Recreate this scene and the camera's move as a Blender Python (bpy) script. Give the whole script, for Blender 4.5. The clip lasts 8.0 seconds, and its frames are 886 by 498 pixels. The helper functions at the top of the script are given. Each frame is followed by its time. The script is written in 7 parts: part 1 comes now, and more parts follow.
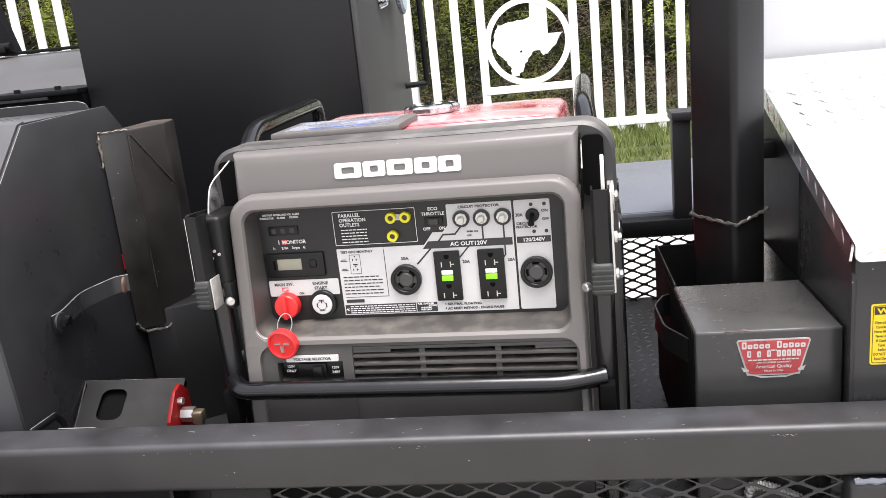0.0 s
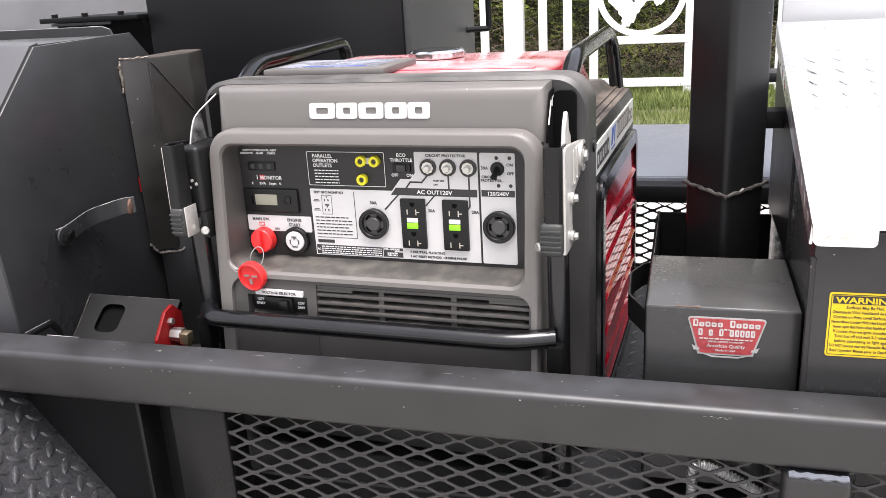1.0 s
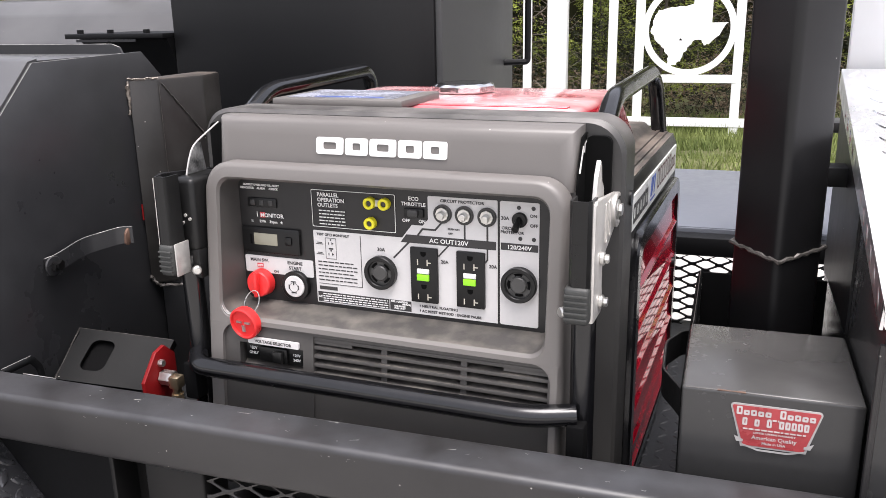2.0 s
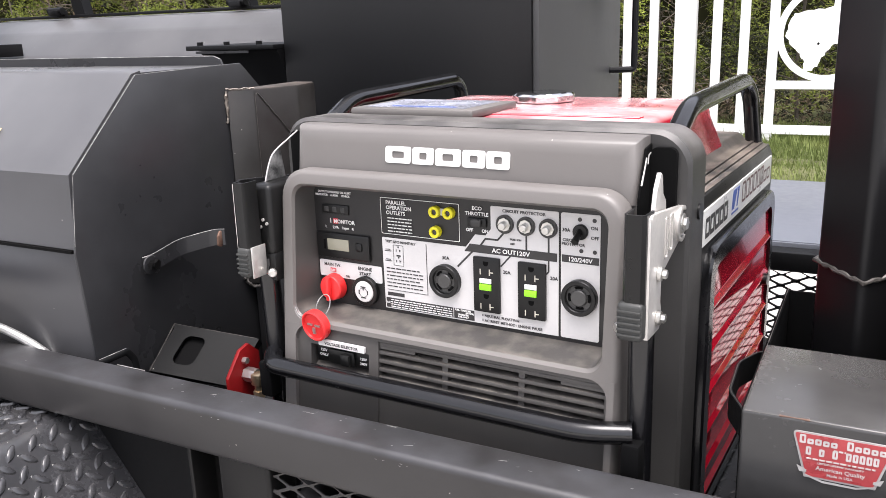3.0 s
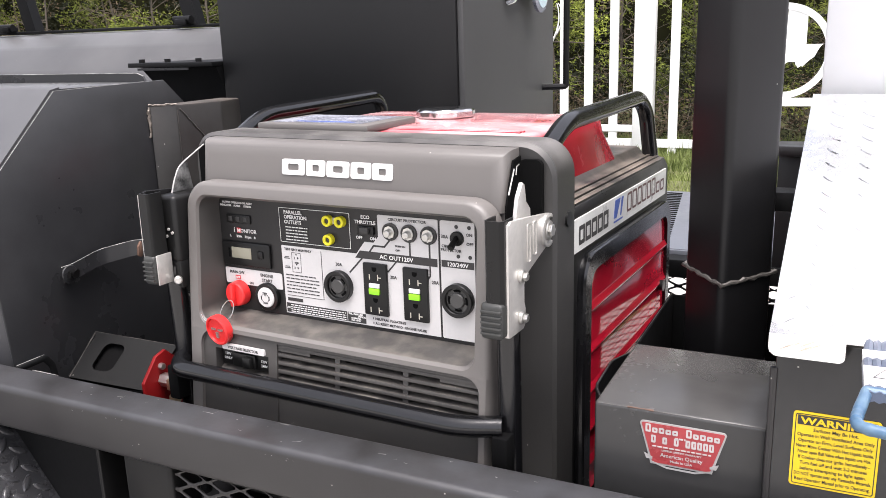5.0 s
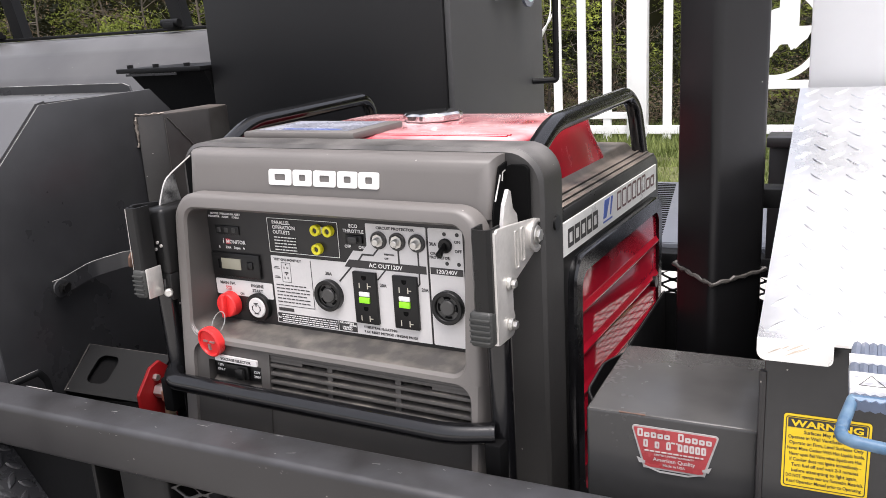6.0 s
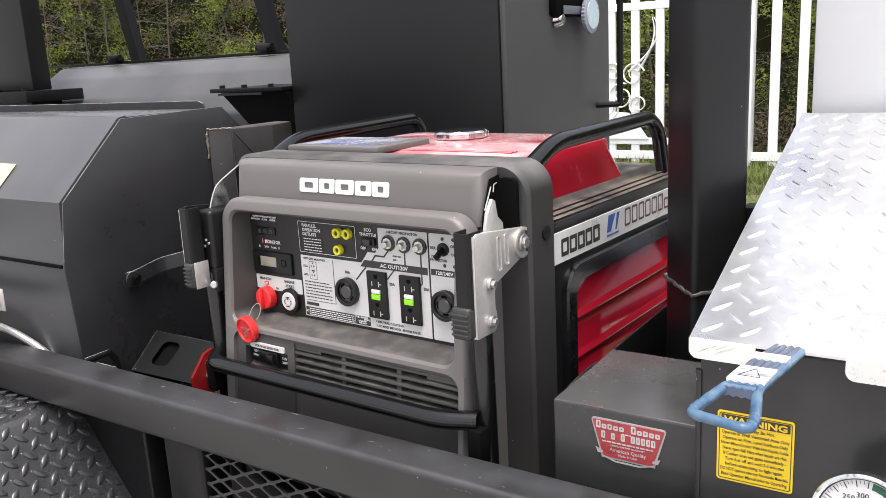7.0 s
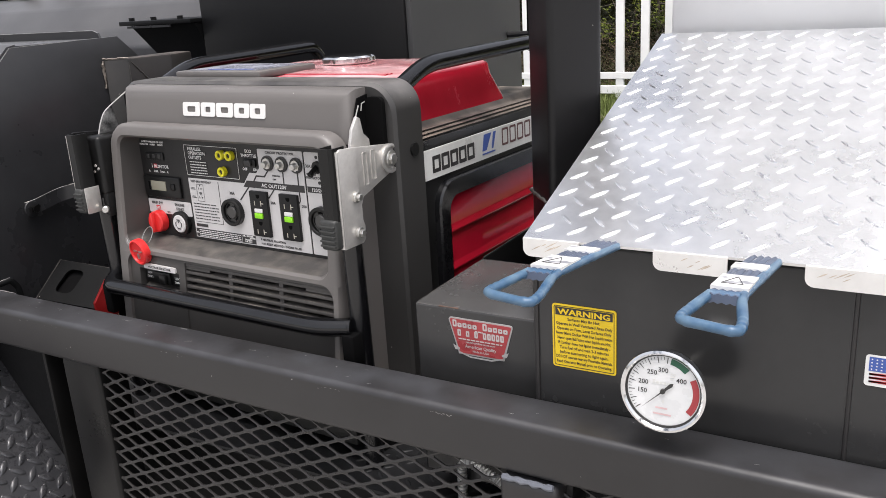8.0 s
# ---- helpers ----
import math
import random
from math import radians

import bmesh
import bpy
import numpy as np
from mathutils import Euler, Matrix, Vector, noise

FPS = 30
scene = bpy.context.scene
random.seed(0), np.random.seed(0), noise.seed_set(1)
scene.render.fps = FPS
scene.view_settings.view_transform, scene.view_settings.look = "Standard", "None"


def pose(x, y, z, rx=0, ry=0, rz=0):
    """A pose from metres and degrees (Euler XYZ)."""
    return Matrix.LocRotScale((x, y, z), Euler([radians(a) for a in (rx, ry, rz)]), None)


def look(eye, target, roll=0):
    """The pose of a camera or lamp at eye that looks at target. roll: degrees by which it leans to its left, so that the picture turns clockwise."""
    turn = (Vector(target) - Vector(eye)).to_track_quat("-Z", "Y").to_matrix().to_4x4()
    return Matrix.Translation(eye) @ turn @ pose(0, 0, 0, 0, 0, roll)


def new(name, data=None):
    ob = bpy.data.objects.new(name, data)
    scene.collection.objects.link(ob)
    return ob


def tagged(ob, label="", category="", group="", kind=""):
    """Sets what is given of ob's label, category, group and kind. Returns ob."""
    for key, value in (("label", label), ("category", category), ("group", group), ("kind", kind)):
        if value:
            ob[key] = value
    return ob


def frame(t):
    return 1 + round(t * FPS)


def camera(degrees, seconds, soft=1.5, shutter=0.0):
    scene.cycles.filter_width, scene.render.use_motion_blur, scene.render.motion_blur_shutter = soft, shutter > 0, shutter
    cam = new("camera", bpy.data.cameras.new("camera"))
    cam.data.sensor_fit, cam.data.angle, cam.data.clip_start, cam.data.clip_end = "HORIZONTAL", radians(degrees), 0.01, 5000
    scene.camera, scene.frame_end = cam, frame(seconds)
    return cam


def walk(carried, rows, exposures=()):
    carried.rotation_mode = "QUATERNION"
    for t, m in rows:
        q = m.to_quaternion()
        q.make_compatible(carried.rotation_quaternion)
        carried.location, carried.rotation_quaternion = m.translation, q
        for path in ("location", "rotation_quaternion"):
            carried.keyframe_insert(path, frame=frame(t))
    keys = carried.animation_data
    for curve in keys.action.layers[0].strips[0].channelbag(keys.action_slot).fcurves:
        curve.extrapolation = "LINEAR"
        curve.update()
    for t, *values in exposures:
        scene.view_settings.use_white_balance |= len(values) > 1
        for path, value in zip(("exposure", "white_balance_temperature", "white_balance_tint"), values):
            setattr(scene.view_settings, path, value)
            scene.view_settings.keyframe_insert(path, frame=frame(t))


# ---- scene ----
cam = camera(55.9, 8.0, soft=0.8)
PATH = [
    (0, (0.01, 0.018, 1.512), (-0.277, 1.929, 0.998), -5.9),
    (0.2, (0.045, 0.04, 1.533), (-0.284, 1.906, 0.894), -7.9),
    (0.5, (0.133, 0.05, 1.504), (-0.279, 1.906, 0.884), -6.7),
    (0.8, (0.218, 0.068, 1.49), (-0.313, 1.902, 0.895), -4.2),
    (1, (0.252, 0.072, 1.496), (-0.293, 1.895, 0.879), -3.3),
    (1.2, (0.284, 0.082, 1.473), (-0.286, 1.902, 0.872), -3.3),
    (2.3, (0.23, 0.284, 1.493), (-0.41, 2.099, 0.95), -0.7),
    (2.5, (0.241, 0.3, 1.493), (-0.432, 2.105, 0.956), -1.3),
    (2.7, (0.269, 0.298, 1.48), (-0.48, 2.075, 0.948), -1.8),
    (3, (0.329, 0.265, 1.492), (-0.575, 1.97, 0.966), -2.0),
    (3.2, (0.404, 0.235, 1.469), (-0.585, 1.892, 0.945), -1.2),
    (3.5, (0.489, 0.19, 1.464), (-0.586, 1.773, 0.883), -1.9),
    (3.7, (0.544, 0.174, 1.457), (-0.6, 1.703, 0.863), -1.9),
    (4, (0.56, 0.167, 1.445), (-0.603, 1.683, 0.853), -1.9),
    (4.2, (0.553, 0.182, 1.441), (-0.597, 1.731, 0.913), -1.9),
    (4.5, (0.528, 0.216, 1.479), (-0.475, 1.866, 0.956), -2.1),
    (4.7, (0.514, 0.233, 1.471), (-0.396, 1.947, 0.986), -1.1),
    (5, (0.491, 0.258, 1.493), (-0.367, 1.997, 1.002), -1.8),
    (5.2, (0.479, 0.268, 1.502), (-0.371, 2.013, 1.016), -2.4),
    (6.3, (0.541, 0.275, 1.518), (-0.333, 1.999, 1.001), -4.1),
    (6.5, (0.602, 0.273, 1.515), (-0.342, 1.962, 1.011), -3.6),
    (6.8, (0.688, 0.262, 1.51), (-0.349, 1.905, 1.037), -2.6),
    (7, (0.729, 0.238, 1.511), (-0.358, 1.857, 1.064), -3.1),
    (7.2, (0.777, 0.23, 1.504), (-0.328, 1.834, 1.051), -2.8),
    (7.5, (0.823, 0.232, 1.493), (-0.256, 1.834, 0.973), -3.4),
    (7.8, (0.874, 0.247, 1.494), (-0.149, 1.87, 0.927), -4.3),
    (8, (0.892, 0.235, 1.48), (-0.085, 1.878, 0.89), -3.5),
]
EXPOSURES = [(0, 1.35, 6480, 13), (0.5, 1.46, 6480, 13), (1, 1.43, 6480, 14), (2.5, 1.25, 6430, 15), (2.8, 1.43, 6430, 15), (3.2, 1.5, 6430, 15), (3.5, 1.73, 6430, 15), (4, 2.05, 6430, 14), (4.5, 1.86, 6480, 15), (5, 1.4, 6480, 15), (5.2, 1.33, 6480, 15), (6.5, 1.08, 6480, 14), (7.5, 1.08, 6480, 13), (8, 0.76, 6480, 13)]
walk(cam, [(t, look(eye, target, roll)) for t, eye, target, roll in PATH], EXPOSURES)

# ---- light ----
SUN_EL, SUN_AZ = 73.0, 145.0
world = bpy.data.worlds.new("sky")
scene.world = world
world.use_nodes = True
wn = world.node_tree
sky = wn.nodes.new("ShaderNodeTexSky")
sky.sky_type = "NISHITA"
sky.sun_disc = False
sky.sun_elevation = radians(SUN_EL)
sky.sun_rotation = radians(SUN_AZ)
sky.dust_density = 4.0
sky.air_density = 1.0
sky.ozone_density = 1.0
pale = wn.nodes.new("ShaderNodeHueSaturation")
pale.inputs["Saturation"].default_value = 0.3
wn.links.new(sky.outputs[0], pale.inputs["Color"])
wn.links.new(pale.outputs[0], wn.nodes["Background"].inputs[0])
wn.nodes["Background"].inputs[1].default_value = 0.134
sun_data = bpy.data.lights.new("sun", "SUN")
sun_data.energy, sun_data.angle, sun_data.color = 1.8, radians(38), (1.0, 0.97, 0.93)
sun = new("sun", sun_data)
a, e = radians(90 - SUN_AZ), radians(SUN_EL)
sun.matrix_world = look((0, 0, 0), (-math.cos(a) * math.cos(e), -math.sin(a) * math.cos(e), -math.sin(e)))


# ---- materials ----
def material(name, colour, rough=0.5, metal=0.0, tint=None, fine=60.0, coarse=6.0, amount=0.25, bump=0.1, rough_var=0.12, coat=0.0,
             dust_sheen=None, dust_sheen_amount=0.0, dust_sheen_range=(0.42, 0.68), dust_sheen_scale=22, dust_sheen_up=(0.1, 0.9), per_object=0.0, stretch=(1, 1, 1), spec=0.5, specks=0.0, coat_rough=0.12):
    """A painted, plastic or metal surface with grain at two scales, wear and an optional dusty or sky-sheen tone on
    faces that look up.
    """
    m = bpy.data.materials.new(name)
    m.use_nodes = True
    nt = m.node_tree
    n, l = nt.nodes, nt.links
    b = n["Principled BSDF"]
    b.inputs["Metallic"].default_value = metal
    b.inputs["Coat Weight"].default_value = coat
    b.inputs["Coat Roughness"].default_value = coat_rough
    b.inputs["Specular IOR Level"].default_value = spec
    co = n.new("ShaderNodeTexCoord")
    mp = n.new("ShaderNodeMapping")
    mp.inputs["Scale"].default_value = stretch
    l.new(co.outputs["Object"], mp.inputs["Vector"])
    n1, n2 = n.new("ShaderNodeTexNoise"), n.new("ShaderNodeTexNoise")
    for node, sc, det in ((n1, coarse, 5), (n2, fine, 3)):
        node.inputs["Scale"].default_value = sc
        node.inputs["Detail"].default_value = det
        l.new(mp.outputs[0], node.inputs["Vector"])
    add = n.new("ShaderNodeMath")
    add.operation = "MULTIPLY_ADD"
    add.inputs[1].default_value = 0.35
    l.new(n2.outputs[0], add.inputs[0])
    l.new(n1.outputs[0], add.inputs[2])
    mr = n.new("ShaderNodeMapRange")
    mr.inputs[1].default_value, mr.inputs[2].default_value = 0.4, 0.95
    l.new(add.outputs[0], mr.inputs[0])
    mix = n.new("ShaderNodeMix")
    mix.data_type = "RGBA"
    dark = tuple(c * (1 - amount) for c in colour)
    light = tint if tint else tuple(min(1, c * (1 + amount)) for c in colour)
    mix.inputs[6].default_value, mix.inputs[7].default_value = (*dark, 1), (*light, 1)
    l.new(mr.outputs[0], mix.inputs[0])
    out = mix.outputs[2]
    if per_object:
        oi = n.new("ShaderNodeObjectInfo")
        hs = n.new("ShaderNodeHueSaturation")
        vr = n.new("ShaderNodeMapRange")
        vr.inputs[3].default_value, vr.inputs[4].default_value = 1 - per_object, 1 + per_object
        l.new(oi.outputs["Random"], vr.inputs[0])
        l.new(vr.outputs[0], hs.inputs["Value"])
        l.new(out, hs.inputs["Color"])
        out = hs.outputs[0]
    rr = n.new("ShaderNodeMapRange")
    rr.inputs[3].default_value, rr.inputs[4].default_value = max(0.02, rough - rough_var), min(1, rough + rough_var)
    l.new(mr.outputs[0], rr.inputs[0])
    rout = rr.outputs[0]
    if dust_sheen:
        ge = n.new("ShaderNodeNewGeometry")
        sp = n.new("ShaderNodeSeparateXYZ")
        l.new(ge.outputs["Normal"], sp.inputs[0])
        up = n.new("ShaderNodeMapRange")
        up.inputs[1].default_value, up.inputs[2].default_value = dust_sheen_up
        l.new(sp.outputs[2], up.inputs[0])
        dn = n.new("ShaderNodeTexNoise")
        dn.inputs["Scale"].default_value, dn.inputs["Detail"].default_value = dust_sheen_scale, 4
        l.new(co.outputs["Object"], dn.inputs["Vector"])
        dr = n.new("ShaderNodeMapRange")
        dr.inputs[1].default_value, dr.inputs[2].default_value, dr.inputs[4].default_value = *dust_sheen_range, dust_sheen_amount
        l.new(dn.outputs[0], dr.inputs[0])
        mu = n.new("ShaderNodeMath")
        mu.operation = "MULTIPLY"
        l.new(up.outputs[0], mu.inputs[0])
        l.new(dr.outputs[0], mu.inputs[1])
        dm = n.new("ShaderNodeMix")
        dm.data_type = "RGBA"
        dm.inputs[7].default_value = (*dust_sheen, 1)
        l.new(mu.outputs[0], dm.inputs[0])
        l.new(out, dm.inputs[6])
        out = dm.outputs[2]
    if specks:
        # sparse pale specks of grit and chipped paint
        vo = n.new("ShaderNodeTexVoronoi")
        vo.inputs["Scale"].default_value = 70
        l.new(co.outputs["Object"], vo.inputs["Vector"])
        near = n.new("ShaderNodeMath")
        near.operation = "LESS_THAN"
        near.inputs[1].default_value = 0.085
        l.new(vo.outputs["Distance"], near.inputs[0])
        sc_ = n.new("ShaderNodeSeparateColor")
        l.new(vo.outputs["Color"], sc_.inputs[0])
        some = n.new("ShaderNodeMath")
        some.operation = "GREATER_THAN"
        some.inputs[1].default_value = 1.0 - specks
        l.new(sc_.outputs[0], some.inputs[0])
        both = n.new("ShaderNodeMath")
        both.operation = "MULTIPLY"
        l.new(near.outputs[0], both.inputs[0])
        l.new(some.outputs[0], both.inputs[1])
        sm = n.new("ShaderNodeMix")
        sm.data_type = "RGBA"
        sm.inputs[7].default_value = (0.34, 0.32, 0.29, 1)
        l.new(both.outputs[0], sm.inputs[0])
        l.new(out, sm.inputs[6])
        out = sm.outputs[2]
    l.new(out, b.inputs["Base Color"])
    l.new(rout, b.inputs["Roughness"])
    if bump:
        bp = n.new("ShaderNodeBump")
        bp.inputs["Strength"].default_value, bp.inputs["Distance"].default_value = bump, 0.002
        l.new(n2.outputs[0], bp.inputs["Height"])
        l.new(bp.outputs[0], b.inputs["Normal"])
    return m


DUST = (0.24, 0.19, 0.14)
M = {
    # the cool tone on top is the sky's reflection put into the colour
    "trailer": material("grey_trailer_paint", (0.0195, 0.0182, 0.0183), 0.44, fine=160, coarse=14, amount=0.2, bump=0.03, rough_var=0.08, coat=0.15, coat_rough=0.35, dust_sheen=(0.19, 0.2, 0.225), dust_sheen_amount=0.2, dust_sheen_range=(0.25, 0.8), dust_sheen_scale=16, specks=0.03),
    # the up-facing tone paints the sheen of the box top
    "fryer_paint": material("charcoal_fryer_paint", (0.0285, 0.0283, 0.0283), 0.24, fine=60, coarse=3, amount=0.16, bump=0.0, rough_var=0.07, dust_sheen=(0.16, 0.155, 0.15), dust_sheen_amount=0.62, dust_sheen_range=(0.1, 0.85), dust_sheen_scale=5, specks=0.02),
    "bracket_paint": material("black_bracket_paint", (0.0042, 0.0044, 0.0047), 0.5, fine=120, coarse=8, amount=0.3, bump=0.04, spec=0.14, specks=0.06),
    # for black parts, and where deep shade is put into the colour
    "flat_black": material("flat_black_and_shade", (0.004, 0.004, 0.0042), 0.85, spec=0.06, bump=0.02),
    "bare_edge": material("bare_worn_edge", (0.42, 0.41, 0.39), 0.38, metal=0.5, fine=300, coarse=40, amount=0.55, bump=0.1),
    "dark_paint": material("near_black_upright", (0.0048, 0.0046, 0.0046), 0.36, fine=160, coarse=6, amount=0.2, bump=0.03, spec=0.32),
    "mesh_paint": material("grey_mesh_paint", (0.0275, 0.0255, 0.0246), 0.36, fine=160, coarse=6, amount=0.25, bump=0.03),
    "plate_paint": material("grey_plate_paint", (0.03, 0.0305, 0.0335), 0.26, fine=140, coarse=9, amount=0.2, bump=0.03, coat=0.8, coat_rough=0.18, dust_sheen=(0.14, 0.13, 0.12), dust_sheen_amount=0.12, dust_sheen_range=(0.25, 0.8), specks=0.04),
    "plate_dust": material("dusty_plate_paint", (0.045, 0.041, 0.034), 0.5, fine=120, coarse=14, amount=0.3, bump=0.08),
    "smoker": material("charcoal_smoker_paint", (0.0265, 0.0268, 0.0286), 0.3, fine=30, coarse=4.0, amount=0.3, bump=0.02, rough_var=0.08, dust_sheen=(0.19, 0.187, 0.185), dust_sheen_amount=0.65, dust_sheen_range=(0.1, 0.85), dust_sheen_scale=3, specks=0.07),
    "black": material("matt_black_paint", (0.0045, 0.0045, 0.0049), 0.5, fine=120, coarse=5, amount=0.3, bump=0.05, spec=0.25),
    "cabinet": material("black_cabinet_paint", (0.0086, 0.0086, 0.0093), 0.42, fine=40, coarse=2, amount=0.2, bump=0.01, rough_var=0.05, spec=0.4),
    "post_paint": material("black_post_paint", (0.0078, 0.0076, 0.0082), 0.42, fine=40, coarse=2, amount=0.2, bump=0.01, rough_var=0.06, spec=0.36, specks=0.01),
    # lighter than the cabinet front: the side's sheen is in the colour
    "cabinet_side": material("cabinet_door_with_sheen", (0.066, 0.066, 0.0665), 0.5, fine=40, coarse=2, amount=0.12, bump=0.01, rough_var=0.05),
    "duct_paint": material("brown_black_duct_paint", (0.0175, 0.0163, 0.015), 0.42, fine=60, coarse=9, amount=0.45, bump=0.05, dust_sheen=(0.15, 0.12, 0.1), dust_sheen_amount=0.7, dust_sheen_range=(0.2, 0.75), dust_sheen_scale=14, specks=0.08),
    "bright_weld": material("bare_weld_bead", (0.13, 0.105, 0.085), 0.45, metal=0.4, fine=150, coarse=40, amount=0.7, tint=(0.32, 0.28, 0.24), bump=0.4),
    # near black that stands for the shade inside openings
    "gap": material("shaded_gap_black", (0.003, 0.003, 0.003), 0.9, spec=0.1, bump=0),
    "cover": material("warm_grey_plastic", (0.132, 0.1225, 0.1155), 0.42, fine=420, coarse=5, amount=0.05, bump=0.05, rough_var=0.06, dust_sheen=(0.3, 0.28, 0.26), dust_sheen_amount=0.15, dust_sheen_range=(0.2, 0.9), dust_sheen_scale=6, specks=0.02),
    # the grey up-facing tone also paints the arch's bright top
    "frame": material("dark_grey_plastic", (0.032, 0.031, 0.03), 0.42, fine=420, coarse=7, amount=0.12, bump=0.04, dust_sheen=(0.32, 0.3, 0.285), dust_sheen_amount=0.6, dust_sheen_range=(0.2, 0.8), dust_sheen_scale=14, specks=0.04),
    "grip": material("grey_rubber_grip", (0.035, 0.036, 0.034), 0.55, fine=200, coarse=12, amount=0.25, bump=0.05),
    "low": material("dark_olive_plastic", (0.0115, 0.0115, 0.0108), 0.5, fine=300, coarse=7, amount=0.15, bump=0.06, dust_sheen=DUST, dust_sheen_amount=0.5),
    "body": material("black_body_plastic", (0.01, 0.01, 0.01), 0.36, fine=300, coarse=8, amount=0.2, bump=0.06, dust_sheen=(0.31, 0.255, 0.21), dust_sheen_amount=0.8, dust_sheen_range=(0.28, 0.62), dust_sheen_scale=11, dust_sheen_up=(0.5, 0.98)),
    "tube": material("black_gloss_tube", (0.0045, 0.0045, 0.0052), 0.2, fine=90, coarse=10, amount=0.3, bump=0.03, coat=0.3),
    "panel": material("panel_black", (0.0105, 0.0098, 0.0098), 0.42, fine=200, coarse=8, amount=0.15, bump=0.03),
    "panel_white": material("panel_white", (0.6, 0.585, 0.575), 0.4, fine=200, coarse=9, amount=0.06, bump=0.02),
    "ink": material("dark_ink", (0.03, 0.028, 0.028), 0.5, bump=0),
    "white_ink": material("white_ink", (0.75, 0.74, 0.72), 0.45, bump=0, amount=0.05),
    "red_ink": material("red_ink", (0.6, 0.05, 0.06), 0.45, bump=0, amount=0.1),
    "blue_ink": material("blue_ink", (0.05, 0.1, 0.36), 0.45, bump=0, amount=0.15),
    "maroon_ink": material("maroon_ink", (0.12, 0.055, 0.055), 0.45, bump=0, amount=0.1),
    "red_plastic": material("red_plastic", (0.72, 0.03, 0.03), 0.35, fine=200, amount=0.08, bump=0.03),
    "red_paint": material("glossy_red_paint", (0.33, 0.007, 0.02), 0.07, fine=120, coarse=10, amount=0.1, bump=0.0, spec=0.5, coat=0.35, coat_rough=0.04, rough_var=0.02),
    # the pale top is dusty and has the sky's sheen painted in
    "tank_paint": material("dusty_sheen_red_paint", (0.36, 0.008, 0.022), 0.2, fine=120, coarse=10, amount=0.12, bump=0.0, coat=0.35, coat_rough=0.18, dust_sheen=(0.82, 0.56, 0.56), dust_sheen_amount=0.88, dust_sheen_range=(0.27, 0.64), dust_sheen_scale=9, dust_sheen_up=(0.6, 0.97), stretch=(0.5, 2.0, 1)),
    # real scratches and scuffs, and the painted glints on the mudguard
    "worn": material("scratch_and_glint", (0.45, 0.44, 0.42), 0.4, metal=0.3, bump=0),
    "red_steel": material("red_steel_plate", (0.19, 0.006, 0.007), 0.4, fine=90, amount=0.2, bump=0.05, spec=0.35),
    "outlet": material("outlet_black", (0.0065, 0.0065, 0.0065), 0.35, bump=0.02, spec=0.35),
    "socket_grey": material("socket_grey_plastic", (0.05, 0.049, 0.047), 0.42, fine=200, amount=0.15, bump=0.03),
    "slot": material("outlet_slot", (0.55, 0.52, 0.46), 0.35, metal=0.6, bump=0),
    "green": material("green_button", (0.28, 0.75, 0.02), 0.4, bump=0, amount=0.05),
    "yellow": material("yellow_ring", (0.75, 0.68, 0.02), 0.4, bump=0, amount=0.05),
    "lcd": material("lcd_glass", (0.27, 0.26, 0.2), 0.12, bump=0, amount=0.05),
    "steel": material("zinc_steel", (0.62, 0.61, 0.58), 0.34, metal=0.9, fine=120, coarse=14, amount=0.14, bump=0.1),
    # darker copy of the cover plastic, with shade put into its colour
    "cover_shaded": material("warm_grey_plastic_in_shade", (0.058, 0.054, 0.051), 0.42, fine=420, coarse=9, amount=0.1, bump=0.05, dust_sheen=(0.3, 0.27, 0.23), dust_sheen_amount=0.35),
    "worn_label": material("worn_white_label", (0.78, 0.77, 0.75), 0.45, fine=160, coarse=38, amount=0.15, bump=0.1, dust_sheen=(0.16, 0.17, 0.2), dust_sheen_amount=0.85, dust_sheen_range=(0.5, 0.64), dust_sheen_scale=55),
    "tab_alu": material("stained_aluminium", (0.84, 0.83, 0.81), 0.35, metal=0.6, fine=90, coarse=16, amount=0.1, bump=0.05),
    "tray_label": material("glossy_tray_label", (0.3, 0.31, 0.36), 0.25, fine=120, coarse=14, amount=0.2, bump=0.02),
    # lighter base than the end plate, for door and bodies
    "smoker_front": material("lighter_smoker_grey", (0.048, 0.048, 0.0515), 0.36, fine=18, coarse=2.2, amount=0.14, bump=0.0, rough_var=0.05, dust_sheen=(0.2, 0.198, 0.196), dust_sheen_amount=0.6, dust_sheen_range=(0.1, 0.85), dust_sheen_scale=3, specks=0.03),
    "stain": material("brown_stain", (0.55, 0.47, 0.38), 0.6, fine=90, coarse=30, amount=0.35, bump=0),
    "zinc": material("zinc_plate", (0.62, 0.6, 0.57), 0.42, metal=0.6, fine=140, coarse=12, amount=0.2, bump=0.06),
    "dusty_steel": material("dusty_black_steel", (0.06, 0.06, 0.062), 0.45, metal=0.3, fine=260, coarse=40, amount=0.6, tint=(0.4, 0.4, 0.39), bump=0.3),
    "chrome": material("chrome", (0.82, 0.82, 0.82), 0.12, metal=1.0, bump=0, amount=0.04, rough_var=0.04),
    "brass": material("brass_fitting", (0.62, 0.5, 0.34), 0.3, metal=0.9, amount=0.12, bump=0.05),
    "alu": material("bright_tread_aluminium", (0.9, 0.9, 0.905), 0.3, metal=1.0, fine=60, coarse=5, amount=0.1, bump=0.02, rough_var=0.07),
    "alu_plate": material("grey_blue_sheet", (0.15, 0.16, 0.185), 0.4, metal=0.1, fine=50, coarse=3, amount=0.08, bump=0.03),
